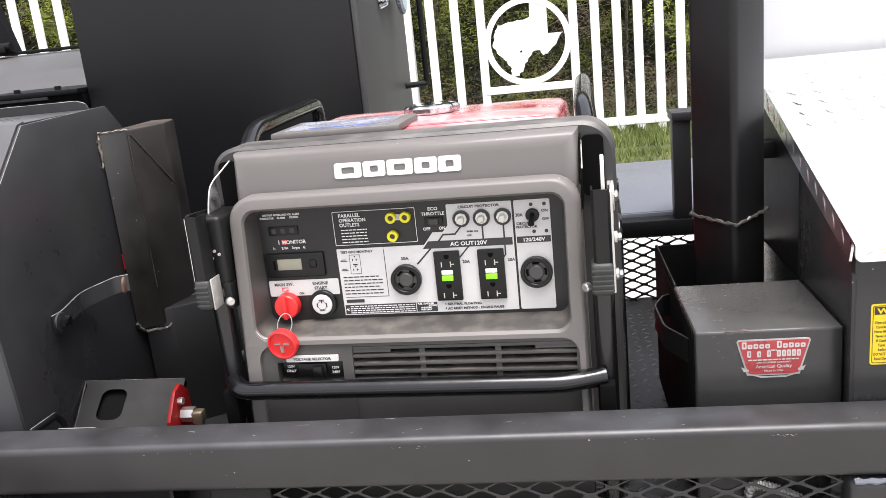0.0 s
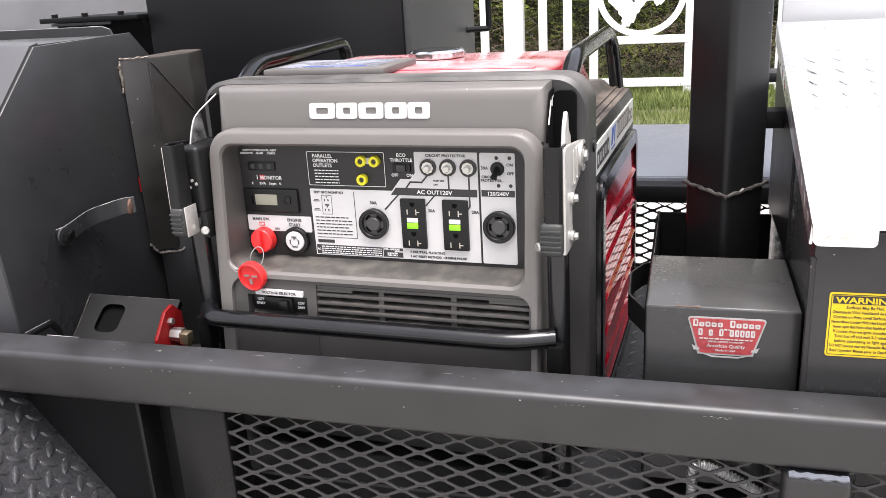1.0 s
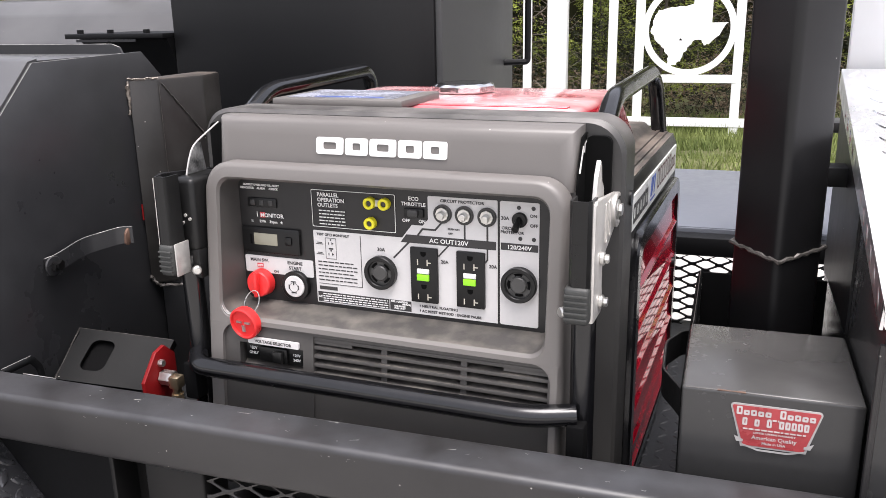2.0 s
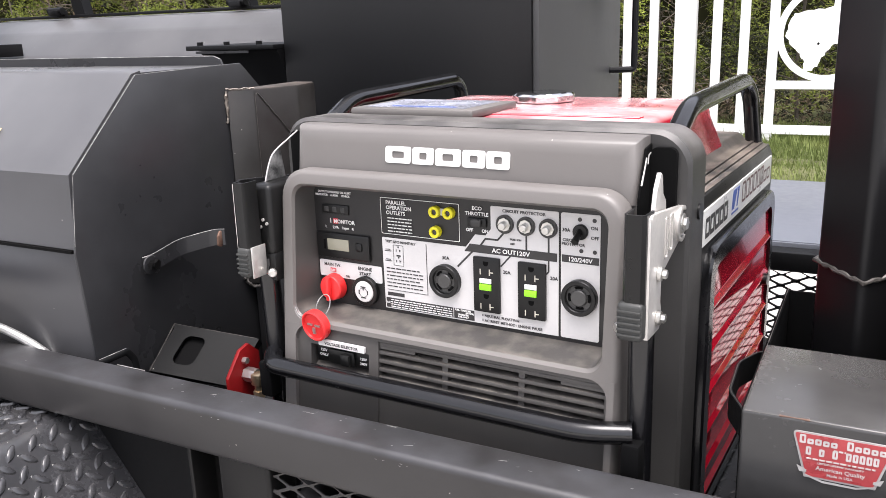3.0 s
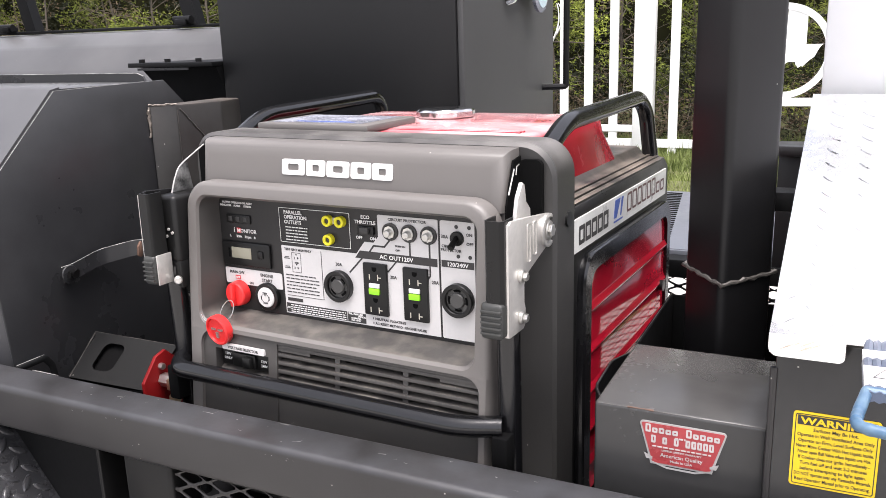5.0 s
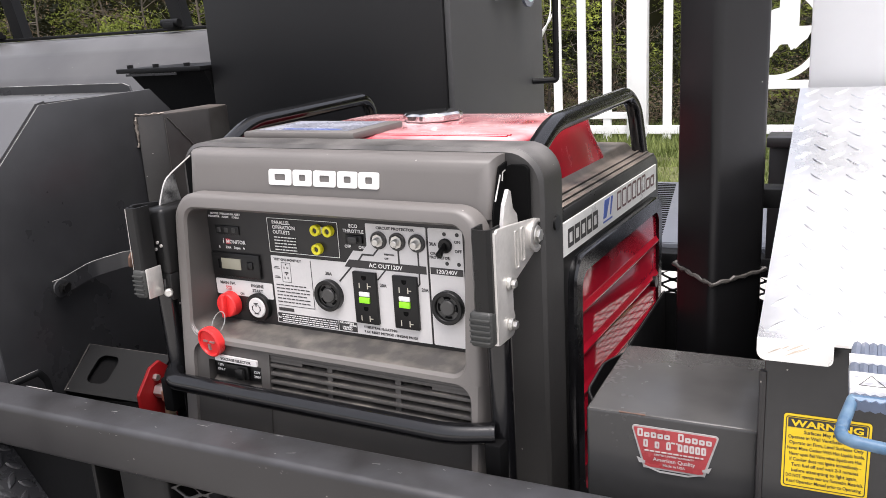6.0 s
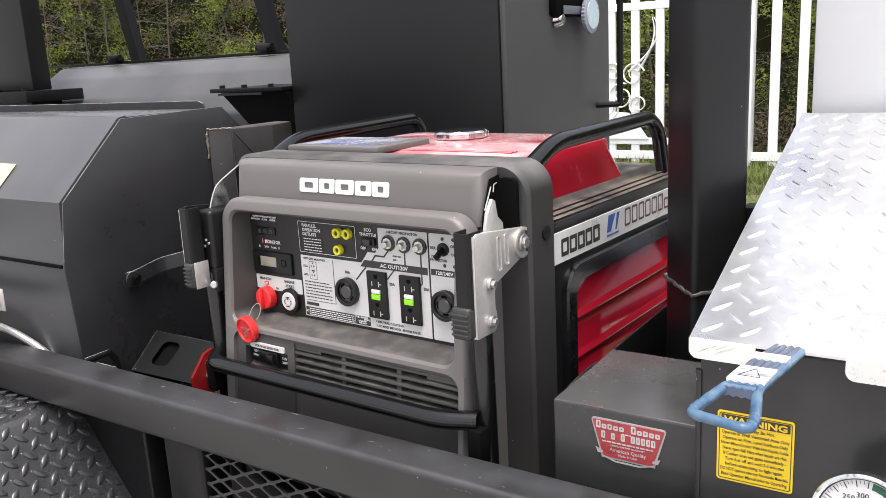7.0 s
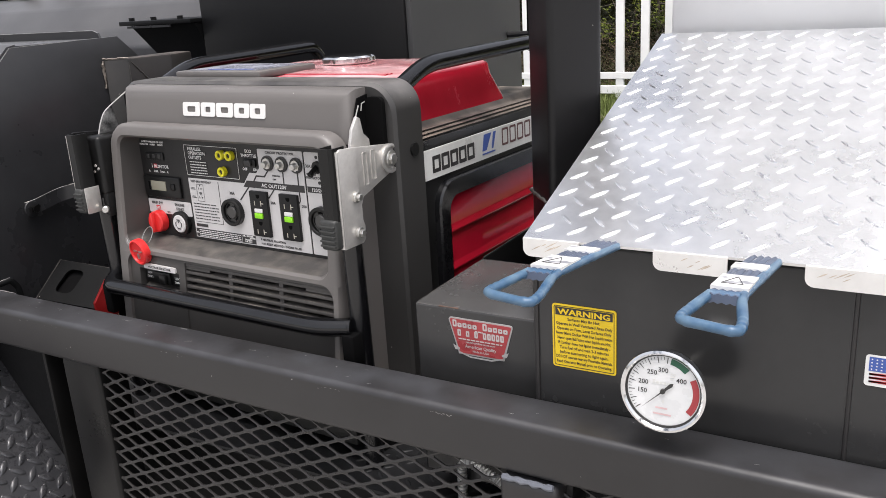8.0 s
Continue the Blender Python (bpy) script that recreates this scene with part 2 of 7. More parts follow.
    "white_paint": material("white_fence_paint", (0.9, 0.9, 0.89), 0.4, fine=80, coarse=4, amount=0.04, bump=0.03),
    "white_board": material("white_board", (0.9, 0.905, 0.91), 0.35, fine=40, coarse=2, amount=0.04, bump=0.02),
    "paper_yellow": material("yellow_label", (0.8, 0.55, 0.01), 0.4, amount=0.06, bump=0.02),
    "paper_cream": material("cream_sticker", (0.74, 0.63, 0.33), 0.45, amount=0.06, bump=0.02),
    "decal_silver": material("dull_decal_silver", (0.34, 0.33, 0.325), 0.4, fine=140, coarse=30, amount=0.25, bump=0.03),
    "decal_ink": material("dull_decal_white", (0.47, 0.43, 0.42), 0.4, fine=140, coarse=30, amount=0.2, bump=0),
    "dial_blue": material("pale_blue_dial", (0.5, 0.62, 0.66), 0.35, fine=120, coarse=30, amount=0.12, bump=0.02),
    "pale_red": material("faded_red_print", (0.6, 0.42, 0.42), 0.4, bump=0),
    "twig": material("dry_twigs", (0.16, 0.13, 0.105), 0.8, fine=30, coarse=2, amount=0.5, tint=(0.34, 0.3, 0.25), bump=0),
    "decal_red": material("faded_red_decal", (0.33, 0.04, 0.045), 0.33, fine=160, coarse=30, amount=0.2, bump=0.02),
    "silver_sheet": material("silver_label", (0.66, 0.66, 0.63), 0.35, fine=120, coarse=14, amount=0.12, bump=0.03),
    "blue_dip": material("blue_vinyl_dip", (0.018, 0.1, 0.235), 0.4, fine=90, coarse=40, amount=0.35, tint=(0.13, 0.21, 0.285), bump=0.1),
    "dial": material("dial_white", (0.7, 0.705, 0.7), 0.3, fine=90, coarse=25, bump=0, amount=0.08),
    "tyre": material("tyre_rubber", (0.05, 0.05, 0.05), 0.6, fine=140, coarse=14, amount=0.3, tint=(0.15, 0.145, 0.14), bump=0.2),
    "rim": material("white_wheel_rim", (0.62, 0.61, 0.57), 0.4, fine=90, amount=0.1, bump=0.04),
    "concrete": material("pale_concrete", (0.36, 0.35, 0.33), 0.8, fine=70, coarse=1.2, amount=0.14, bump=0.3),
    "soil": material("grass_soil", (0.075, 0.095, 0.03), 0.9, fine=30, coarse=1.5, amount=0.45, tint=(0.15, 0.15, 0.06), bump=0.5),
    "grass": material("grass_blades", (0.1, 0.155, 0.035), 0.6, fine=9, coarse=1.6, amount=0.45, tint=(0.26, 0.3, 0.1), bump=0),
    "leaf": material("cedar_leaves", (0.05, 0.088, 0.014), 0.65, fine=9, coarse=1.6, amount=0.65, tint=(0.26, 0.3, 0.05), bump=0, per_object=0.3),
    # near-black green: shade within the woods is in the colour
    "leaf_shade": material("shaded_leaves", (0.007, 0.0095, 0.0045), 0.7, fine=5, coarse=0.7, amount=0.5, tint=(0.024, 0.028, 0.012), bump=0),
    "leaf_dry": material("brown_dry_leaves", (0.085, 0.06, 0.042), 0.75, fine=9, coarse=1.6, amount=0.5, tint=(0.2, 0.15, 0.1), bump=0),
    "bark": material("grey_bark", (0.06, 0.048, 0.038), 0.85, fine=40, coarse=5, amount=0.4, tint=(0.15, 0.125, 0.1), bump=0.5),
    "hose": material("braided_hose", (0.45, 0.45, 0.44), 0.35, metal=0.6, fine=400, coarse=20, amount=0.35, bump=0.4),
    "weld": material("weld_bead", (0.06, 0.054, 0.05), 0.4, metal=0.4, fine=150, coarse=30, amount=0.4, tint=(0.14, 0.13, 0.12), bump=0.4),
    "rust": material("rust_touched_steel", (0.12, 0.07, 0.05), 0.6, metal=0.2, fine=80, coarse=20, amount=0.4, bump=0.2),
    "slate": material("slate_vinyl", (0.07, 0.09, 0.135), 0.4, fine=80, coarse=14, amount=0.25, bump=0.1),
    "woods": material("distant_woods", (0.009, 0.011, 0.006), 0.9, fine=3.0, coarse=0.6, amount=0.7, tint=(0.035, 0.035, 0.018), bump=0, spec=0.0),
    "floor": material("black_tread_floor", (0.0125, 0.0129, 0.0142), 0.5, fine=80, coarse=5, amount=0.25, bump=0.2),
}
# the board is a thin white sheet that lets some daylight through
nt_ = M["white_board"].node_tree
tl = nt_.nodes.new("ShaderNodeBsdfTranslucent")
tl.inputs["Color"].default_value = (0.85, 0.86, 0.87, 1)
mx = nt_.nodes.new("ShaderNodeMixShader")
mx.inputs[0].default_value = 0.45
nt_.links.new(nt_.nodes["Principled BSDF"].outputs[0], mx.inputs[1])
nt_.links.new(tl.outputs[0], mx.inputs[2])
nt_.links.new(mx.outputs[0], nt_.nodes["Material Output"].inputs["Surface"])
for mat_name in ("leaf", "leaf_shade", "leaf_dry", "grass"):
    b = M[mat_name].node_tree.nodes["Principled BSDF"]
    b.inputs["Specular IOR Level"].default_value = 0.2


# ---- building helpers ----
FRAMES = {}


def thing(name, at, label, category, frame_m=None, turn=0.0, group="", kind=""):
    """An Empty at a thing's base. Its parts are drawn in the coordinates of frame_m (the world's if none)."""
    root = tagged(new(name), label, category, group, kind)
    root.empty_display_size = 0.05
    m = pose(*at, 0, 0, turn)
    root.matrix_basis = m
    FRAMES[root.name] = m.inverted() @ (frame_m if frame_m else Matrix())
    return root


def part(name, bm, mat, parent=None, label="", smooth=35, kind=""):
    """Links a bmesh as one mesh object under a thing or a part."""
    root = parent
    while root is not None and root.parent:
        root = root.parent
    if root is not None and root.name in FRAMES:
        bm.transform(FRAMES[root.name])
    me = bpy.data.meshes.new(name)
    bm.normal_update()
    bm.to_mesh(me)
    bm.free()
    if smooth:
        me.polygons.foreach_set("use_smooth", [True] * len(me.polygons))
        me.set_sharp_from_angle(angle=radians(smooth))
    me.materials.append(M[mat] if isinstance(mat, str) else mat)
    ob = new(name, me)
    if parent is not None:
        ob.parent = parent
    return tagged(ob, label, kind=kind)


def islands(bm):
    """The separate pieces of a bmesh, each as a bmesh of its own."""
    left, out = set(bm.verts), []
    while left:
        todo, seen = [left.pop()], []
        while todo:
            v = todo.pop()
            seen.append(v)
            for e_ in v.link_edges:
                o = e_.other_vert(v)
                if o in left:
                    left.discard(o)
                    todo.append(o)
        nb = bmesh.new()
        twin = {v: nb.verts.new(v.co) for v in seen}
        for f in {f for v in seen for f in v.link_faces}:
            nb.faces.new([twin[v] for v in f.verts])
        out.append(nb)
    bm.free()
    return out


def parts(name, bm, mat, parent, label="", smooth=35):
    """Links each separate piece of bm as a part of its own."""
    return [part(name, nb, mat, parent, label, smooth) for nb in islands(bm)]


def same_part(name, ob, parent, m=None):
    """One more object on the mesh of ob."""
    o = new(name, ob.data)
    o.parent = parent
    if m is not None:
        o.matrix_basis = m
    return o


def box(bm, x0, x1, y0, y1, z0, z1, bevel=0.0, seg=2, m=None):
    g = bmesh.ops.create_cube(bm, size=1)
    vs = g["verts"]
    for v in vs:
        v.co = Vector((x0 + (v.co.x + 0.5) * (x1 - x0), y0 + (v.co.y + 0.5) * (y1 - y0), z0 + (v.co.z + 0.5) * (z1 - z0)))
    if bevel:
        es = list({e for v in vs for e in v.link_edges})
        r = bmesh.ops.bevel(bm, geom=es, offset=bevel, segments=seg, profile=0.5, affect="EDGES")
        vs = list({v for f in r["faces"] for v in f.verts} | {v for v in vs if v.is_valid})
    if m is not None:
        bmesh.ops.transform(bm, matrix=m, verts=vs)
    return bm


def cyl(bm, p0, p1, r0, r1=None, seg=20, bevel=0.0):
    p0, p1 = Vector(p0), Vector(p1)
    d = p1 - p0
    q = d.to_track_quat("Z", "Y").to_matrix().to_4x4()
    r1 = r0 if r1 is None else r1
    rings = [(0, r0), (d.length, r1)]
    if bevel:
        rings = [(0, r0 - bevel), (bevel, r0), (d.length - bevel, r1), (d.length, r1 - bevel)]
    loops = []
    for h, r in rings:
        loops.append([bm.verts.new(p0 + q @ Vector((r * math.cos(k * math.tau / seg), r * math.sin(k * math.tau / seg), h))) for k in range(seg)])
    for a_, b_ in zip(loops, loops[1:]):
        for k in range(seg):
            bm.faces.new((a_[k], a_[(k + 1) % seg], b_[(k + 1) % seg], b_[k]))
    bm.faces.new(loops[0][::-1])
    bm.faces.new(loops[-1])
    return bm


def round_path(pts, r, seg=6):
    """A polyline with its corners rounded."""
    pts = [Vector(p) for p in pts]
    out = [pts[0]]
    for a_, b_, c_ in zip(pts, pts[1:], pts[2:]):
        d0, d1 = (a_ - b_), (c_ - b_)
        k = min(r, d0.length * 0.49, d1.length * 0.49)
        s, t = b_ + d0.normalized() * k, b_ + d1.normalized() * k
        for i in range(seg + 1):
            u = i / seg
            out.append(s * (1 - u) ** 2 + b_ * 2 * u * (1 - u) + t * u * u)
    return out + [pts[-1]]


def tube(bm, pts, r, seg=14, flat=(1.0, 1.0), closed=False):
    """A bar swept along a polyline; flat scales its two half widths."""
    pts = [Vector(p) for p in pts]
    n = len(pts)
    loops, side = [], None
    for i, p in enumerate(pts):
        if closed:
            d = pts[(i + 1) % n] - pts[i - 1]
        else:
            d = pts[min(i + 1, n - 1)] - pts[max(i - 1, 0)]
        d.normalize()
        if side is None:
            side = d.orthogonal() if abs(d.z) > 0.9 else d.cross(Vector((0, 0, 1)))
        side = (side - d * side.dot(d)).normalized()
        up = side.cross(d)
        rr = r[i] if isinstance(r, (list, tuple)) else r
        loops.append([bm.verts.new(p + side * (rr * flat[0] * math.cos(k * math.tau / seg)) + up * (rr * flat[1] * math.sin(k * math.tau / seg))) for k in range(seg)])
    pairs = list(zip(loops, loops[1:])) + ([(loops[-1], loops[0])] if closed else [])
    for a_, b_ in pairs:
        for k in range(seg):
            bm.faces.new((a_[k], b_[k], b_[(k + 1) % seg], a_[(k + 1) % seg]))
    if not closed:
        bm.faces.new(loops[0])
        bm.faces.new(loops[-1][::-1])
    return bm


def prism(bm, poly, axis, lo, hi, bevel=0.0):
    """A polygon in the two other axes, pulled from lo to hi along axis 'x', 'y' or 'z'."""
    def put(u, v, w):
        return {"x": (w, u, v), "y": (u, w, v), "z": (u, v, w)}[axis]
    a_ = [bm.verts.new(put(u, v, lo)) for u, v in poly]
    b_ = [bm.verts.new(put(u, v, hi)) for u, v in poly]
    n = len(poly)
    fs = [bm.faces.new(a_), bm.faces.new(b_[::-1])]
    for k in range(n):
        fs.append(bm.faces.new((a_[k], b_[k], b_[(k + 1) % n], a_[(k + 1) % n])))
    bmesh.ops.recalc_face_normals(bm, faces=fs)
    if bevel:
        bmesh.ops.bevel(bm, geom=list({e for f in fs for e in f.edges}), offset=bevel, segments=2, profile=0.5, affect="EDGES")
    return bm


def rrect(u0, u1, v0, v1, r, seg=5):
    """A rectangle with rounded corners, anticlockwise."""
    out = []
    for cu, cv, a0 in ((u1 - r, v0 + r, -90), (u1 - r, v1 - r, 0), (u0 + r, v1 - r, 90), (u0 + r, v0 + r, 180)):
        for k in range(seg + 1):
            t = radians(a0 + 90 * k / seg)
            out.append((cu + r * math.cos(t), cv + r * math.sin(t)))
    return out


def loft(bm, loops, cap_first=False, cap_last=False):
    """Joins loops of equally many points."""
    vl = [[bm.verts.new(p) for p in lp] for lp in loops]
    n = len(vl[0])
    fs = []
    for a_, b_ in zip(vl, vl[1:]):
        for k in range(n):
            fs.append(bm.faces.new((a_[k], a_[(k + 1) % n], b_[(k + 1) % n], b_[k])))
    if cap_first:
        fs.append(bm.faces.new(vl[0]))
    if cap_last:
        fs.append(bm.faces.new(vl[-1]))
    bmesh.ops.recalc_face_normals(bm, faces=fs)
    return bm


def letters(bm, body, m, size, align="LEFT", bold=0.0, squeeze=1.0):
    """Adds flat letters to bm; m takes the text's x, y to their place."""
    cu = bpy.data.curves.new("t", "FONT")
    cu.body, cu.size, cu.align_x, cu.offset = body, size, align, bold
    cu.resolution_u = 2
    ob = new("t", cu)
    bpy.context.view_layer.update()
    me = bpy.data.meshes.new_from_object(ob.evaluated_get(bpy.context.evaluated_depsgraph_get()))
    me.transform(m @ Matrix.Diagonal((squeeze, 1, 1, 1)))
    bm.from_mesh(me)
    bpy.data.meshes.remove(me)
    bpy.data.objects.remove(ob)
    bpy.data.curves.remove(cu)
    return bm


def strap(bm, path, z0, z1, thick):
    """A flat bar on edge, bent along a path of (x, y); z0 and z1 may be lists."""
    n = len(path)
    loops = []
    for i, p in enumerate(path):
        a_, b_ = Vector(path[max(0, i - 1)][:2]), Vector(path[min(n - 1, i + 1)][:2])
        d = (b_ - a_).normalized()
        nx_, ny_ = -d.y * thick / 2, d.x * thick / 2
        za, zb = (z0[i], z1[i]) if isinstance(z0, list) else (z0, z1)
        loops.append([(p[0] - nx_, p[1] - ny_, za), (p[0] + nx_, p[1] + ny_, za), (p[0] + nx_, p[1] + ny_, zb), (p[0] - nx_, p[1] - ny_, zb)])
    return loft(bm, loops, True, True)


def facing_front(x, y, z):
    """Text on a wall that looks towards -y."""
    return pose(x, y, z, 90)


def lugs(bm, u0, u1, v0, v1, place, pitch=0.03, long=0.024, wide=0.0075, high=0.0016, wear=0.0):
    """Raised tread-plate lugs, crossing by turns; place(u, v, h) gives the point on the plate."""
    nu, nv = int((u1 - u0) / pitch), int((v1 - v0) / pitch)
    for i in range(nu):
        for j in range(nv):
            cu, cv = u0 + (i + 0.5) * pitch, v0 + (j + 0.5) * pitch
            a_ = radians(45 if (i + j) % 2 else -45)
            c, s = math.cos(a_), math.sin(a_)
            ring = []
            for k in range(8):
                t = k * math.tau / 8
                x, y = long / 2 * math.cos(t), wide / 2 * math.sin(t)
                ring.append(bm.verts.new(place(cu + x * c - y * s, cv + x * s + y * c, 0)))
            top = []
            for x in (-0.22, 0.22):
                for y in (-0.16, 0.16):
                    xx, yy = x * long, y * wide
                    top.append(bm.verts.new(place(cu + xx * c - yy * s, cv + xx * s + yy * c, high)))
            bl, tl, br, tr = top
            q = ring
            for f in ((q[0], q[1], tr), (q[1], q[2], tr), (q[2], tl, tr), (q[2], q[3], tl), (q[3], q[4], tl), (q[4], bl, tl), (q[4], q[5], bl), (q[5], q[6], bl),
                      (q[6], br, bl), (q[6], q[7], br), (q[7], q[0], br), (q[0], tr, br), (tl, bl, br, tr)):
                bm.faces.new(f)
    return bm


def diamond_lugs(bm, u0, u1, v0, v1, place, pitch=0.0435, long=0.033, wide=0.0125, high=0.0024, start=(0.0, 0.0), spots=None, steep=(0.78, 0.45)):
    """Raised lugs of two directions on two interleaved square lattices; spots takes small pale glints at the tips."""
    i0, i1 = math.ceil((u0 - start[0]) / pitch - 1), math.floor((u1 - start[0]) / pitch) + 1
    j0, j1 = math.ceil((v0 - start[1]) / pitch - 1), math.floor((v1 - start[1]) / pitch) + 1
    for i in range(i0, i1):
        for j in range(j0, j1):
            for half, ang in ((0.0, -45), (0.5, 45)):
                cu, cv = start[0] + (i + half) * pitch, start[1] + (j + half) * pitch
                if not (u0 + long * 0.3 < cu < u1 - long * 0.3 and v0 + long * 0.25 < cv < v1 - long * 0.25):
                    continue
                c, s = math.cos(radians(ang)), math.sin(radians(ang))
                rings = []
                for f, h in ((1.0, 0.0), (steep[0], high * 0.75), (steep[1], high)):
                    ring_ = []
                    for k in range(10):
                        t = k * math.tau / 10
                        x, y = long / 2 * f * math.cos(t), wide / 2 * f * math.sin(t) * (1 - 0.25 * abs(math.cos(t)))
                        ring_.append(bm.verts.new(place(cu + x * c - y * s, cv + x * s + y * c, h)))
                    rings.append(ring_)
                for a_, b_ in zip(rings, rings[1:]):
                    for k in range(10):
                        bm.faces.new((a_[k], a_[(k + 1) % 10], b_[(k + 1) % 10], b_[k]))
                bm.faces.new(rings[-1])
                if spots is not None and half:
                    su, sv = cu - long * 0.46 * c, cv - long * 0.46 * s
                    spots.faces.new([spots.verts.new(place(su + 0.0019 * math.cos(k), sv + 0.0019 * math.sin(k), 0.0006)) for k in range(6)])
    return bm


def bare_edge(parent, pts, r=0.0011, mat="bare_edge", name="bare_edge"):
    """A worn edge where the paint has gone, as a thin uneven bead."""
    rr = random.Random(len(FRAMES) * 7 + len(pts))
    pts = [Vector(p) for p in pts]
    fine = []
    for a_, b_ in zip(pts, pts[1:]):
        n_ = max(2, int((b_ - a_).length / 0.03))
        fine += [a_.lerp(b_, k / n_) for k in range(n_)]
    fine.append(pts[-1])
    return part(name, tube(bmesh.new(), fine, [r * rr.uniform(0.45, 1.1) for _ in fine], 6), mat, parent, "bare worn edge")

DECK = 0.65
RAIL_Y0, RAIL_Y1, RAIL_Z0, RAIL_Z1 = 1.177, 1.2605, 0.8115, 0.8975
X_LEFT, X_RIGHT = -4.2, 2.4
FAR_Y = 2.45

# ---- the ground ----
bm = bmesh.new()
GRASS_Y = 8.6
GROUND = -0.17
vs = [bm.verts.new(p) for p in ((-400, -400, GROUND), (400, -400, GROUND), (400, 400, GROUND), (-400, 400, GROUND))]
bm.faces.new(vs)
tagged(part("ground", bm, "concrete", smooth=0), "pale sunlit concrete yard under the trailer", "ground", kind="structure")
bm = bmesh.new()
nx, ny = 60, 14
grid = []
for j in range(ny + 1):
    y = GRASS_Y - 0.5 if j == 0 else GRASS_Y + 0.02 + ((j - 1) / ny) ** 2 * 60
    grid.append([bm.verts.new((-30 + 60 * i / nx, y, GROUND - 0.01 if j == 0 else 0.03 + 0.05 * noise.noise(Vector((i * 0.7, j * 0.9, 0))) + 0.05 * max(0, j - 4))) for i in range(nx + 1)])
for j in range(ny):
    for i in range(nx):
        bm.faces.new((grid[j][i], grid[j][i + 1], grid[j + 1][i + 1], grid[j + 1][i]))
tagged(part("grass_verge", bm, "soil"), "rough verge of dry soil and grass behind the yard", "verge", kind="structure")


# ---- the trailer ----
def expanded_mesh(bm, x0, x1, z0, z1, y, lw=0.069, sw=0.0305, strand=0.0027, thick=0.003, start=(0.0, 0.0)):
    """Expanded metal: a sheet of rhombic cells, each with a rounded hole, the strands slightly ridged."""
    hu, hv = lw / 2, sw / 2
    k_in = 1 - strand / (hu * hv / math.hypot(hu, hv))
    # outline of a cell and its hole by steps
    cell, hole = [], []
    for q in range(4):
        p, n_ = ((1, 0), (0, 1), (-1, 0), (0, -1))[q], ((0, 1), (-1, 0), (0, -1), (1, 0))[q]
        for f in (0.0, 0.16, 0.5, 0.84):
            cell.append((hu * (p[0] * (1 - f) + n_[0] * f), hv * (p[1] * (1 - f) + n_[1] * f)))
            r = k_in * (0.86 if f == 0.0 else 1.0)
            hole.append((hu * r * (p[0] * (1 - f) + n_[0] * f), hv * r * (p[1] * (1 - f) + n_[1] * f)))
    for r in range(int((z0 - start[1]) / hv), int((z1 - start[1]) / hv) + 1):
        zc = start[1] + r * hv
        for c in range(int((x0 - start[0]) / lw) - 1, int((x1 - start[0]) / lw) + 2):
            xc = start[0] + (c + (0.5 if r % 2 else 0.0)) * lw
            if xc - hu < x0 or xc + hu > x1 or zc - hv < z0 or zc + hv > z1:
                continue
            rings = []
            for pts, yy in ((cell, y - 0.0006), (hole, y + 0.0004), (hole, y + thick)):
                rings.append([bm.verts.new((xc + u, yy + 0.0016 * v / hv, zc + v)) for u, v in pts])
            for a_, b_ in zip(rings, rings[1:]):
                for k in range(16):
                    bm.faces.new((a_[k], b_[k], b_[(k + 1) % 16], a_[(k + 1) % 16]))
    return bm


trailer = thing("trailer", (-0.3, 1.8, 0), "dark grey steel barbecue trailer with square tube side rail", "trailer")
rail = part("top_rail", box(bmesh.new(), X_LEFT, X_RIGHT, RAIL_Y0, RAIL_Y1, RAIL_Z0, RAIL_Z1, 0.0115, 5), "trailer", trailer, "dark grey square steel tube with rounded, scuffed edges")
part("far_rail", box(bmesh.new(), X_LEFT, X_RIGHT, FAR_Y, FAR_Y + 0.06, 0.852, 0.902, 0.004), "black", trailer, "black painted rail")
part("deck_floor", box(bmesh.new(), X_LEFT, X_RIGHT, RAIL_Y1, FAR_Y + 0.05, DECK - 0.006, DECK), "floor", trailer, "black tread plate floor")
part("deck_wing", box(bmesh.new(), X_LEFT, -0.45, FAR_Y + 0.06, 3.6, DECK - 0.05, DECK, 0.004), "floor", trailer, "black floor wing under the cabinet")
bm = bmesh.new()
lugs(bm, 0.02, 0.75, 1.29, 2.4, lambda u, v, h: (u, v, DECK + h), 0.03, 0.026, 0.008, 0.0018)
part("deck_tread", bm, "floor", trailer, "raised tread lugs", kind="stuff")
bm = bmesh.new()
box(bm, X_LEFT, X_RIGHT, RAIL_Y0 + 0.02, RAIL_Y1, 0.24, 0.33, 0.006)
part("lower_rail", bm, "trailer", trailer)
bm = bmesh.new()
box(bm, X_LEFT, X_RIGHT, FAR_Y, FAR_Y + 0.06, 0.40, 0.47, 0.006)
part("lower_rail", bm, "black", trailer)
# much darker base than the rail
bm = bmesh.new()
box(bm, -0.676, -0.667, 1.197, 1.262, 0.30, RAIL_Z0, 0.003, 2)
box(bm, -0.667, -0.60, 1.25, 1.262, 0.30, RAIL_Z0)
box(bm, -0.602, -0.494, 1.19, 1.262, 0.30, RAIL_Z0, 0.008, 3)
part("upright", bm, "dark_paint", trailer, "folded steel upright")
# board added behind the mesh to darken the space under the deck
bm = bmesh.new()
box(bm, -2.3, 2.3, 1.42, 1.45, 0.30, DECK - 0.007)
part("under_deck_shade", bm, "black", trailer, "added black board for the dark under the deck")
bm = bmesh.new()
box(bm, 0.404, 0.494, 1.172, 1.262, 0.30, RAIL_Z0 - 0.006, 0.011, 4)
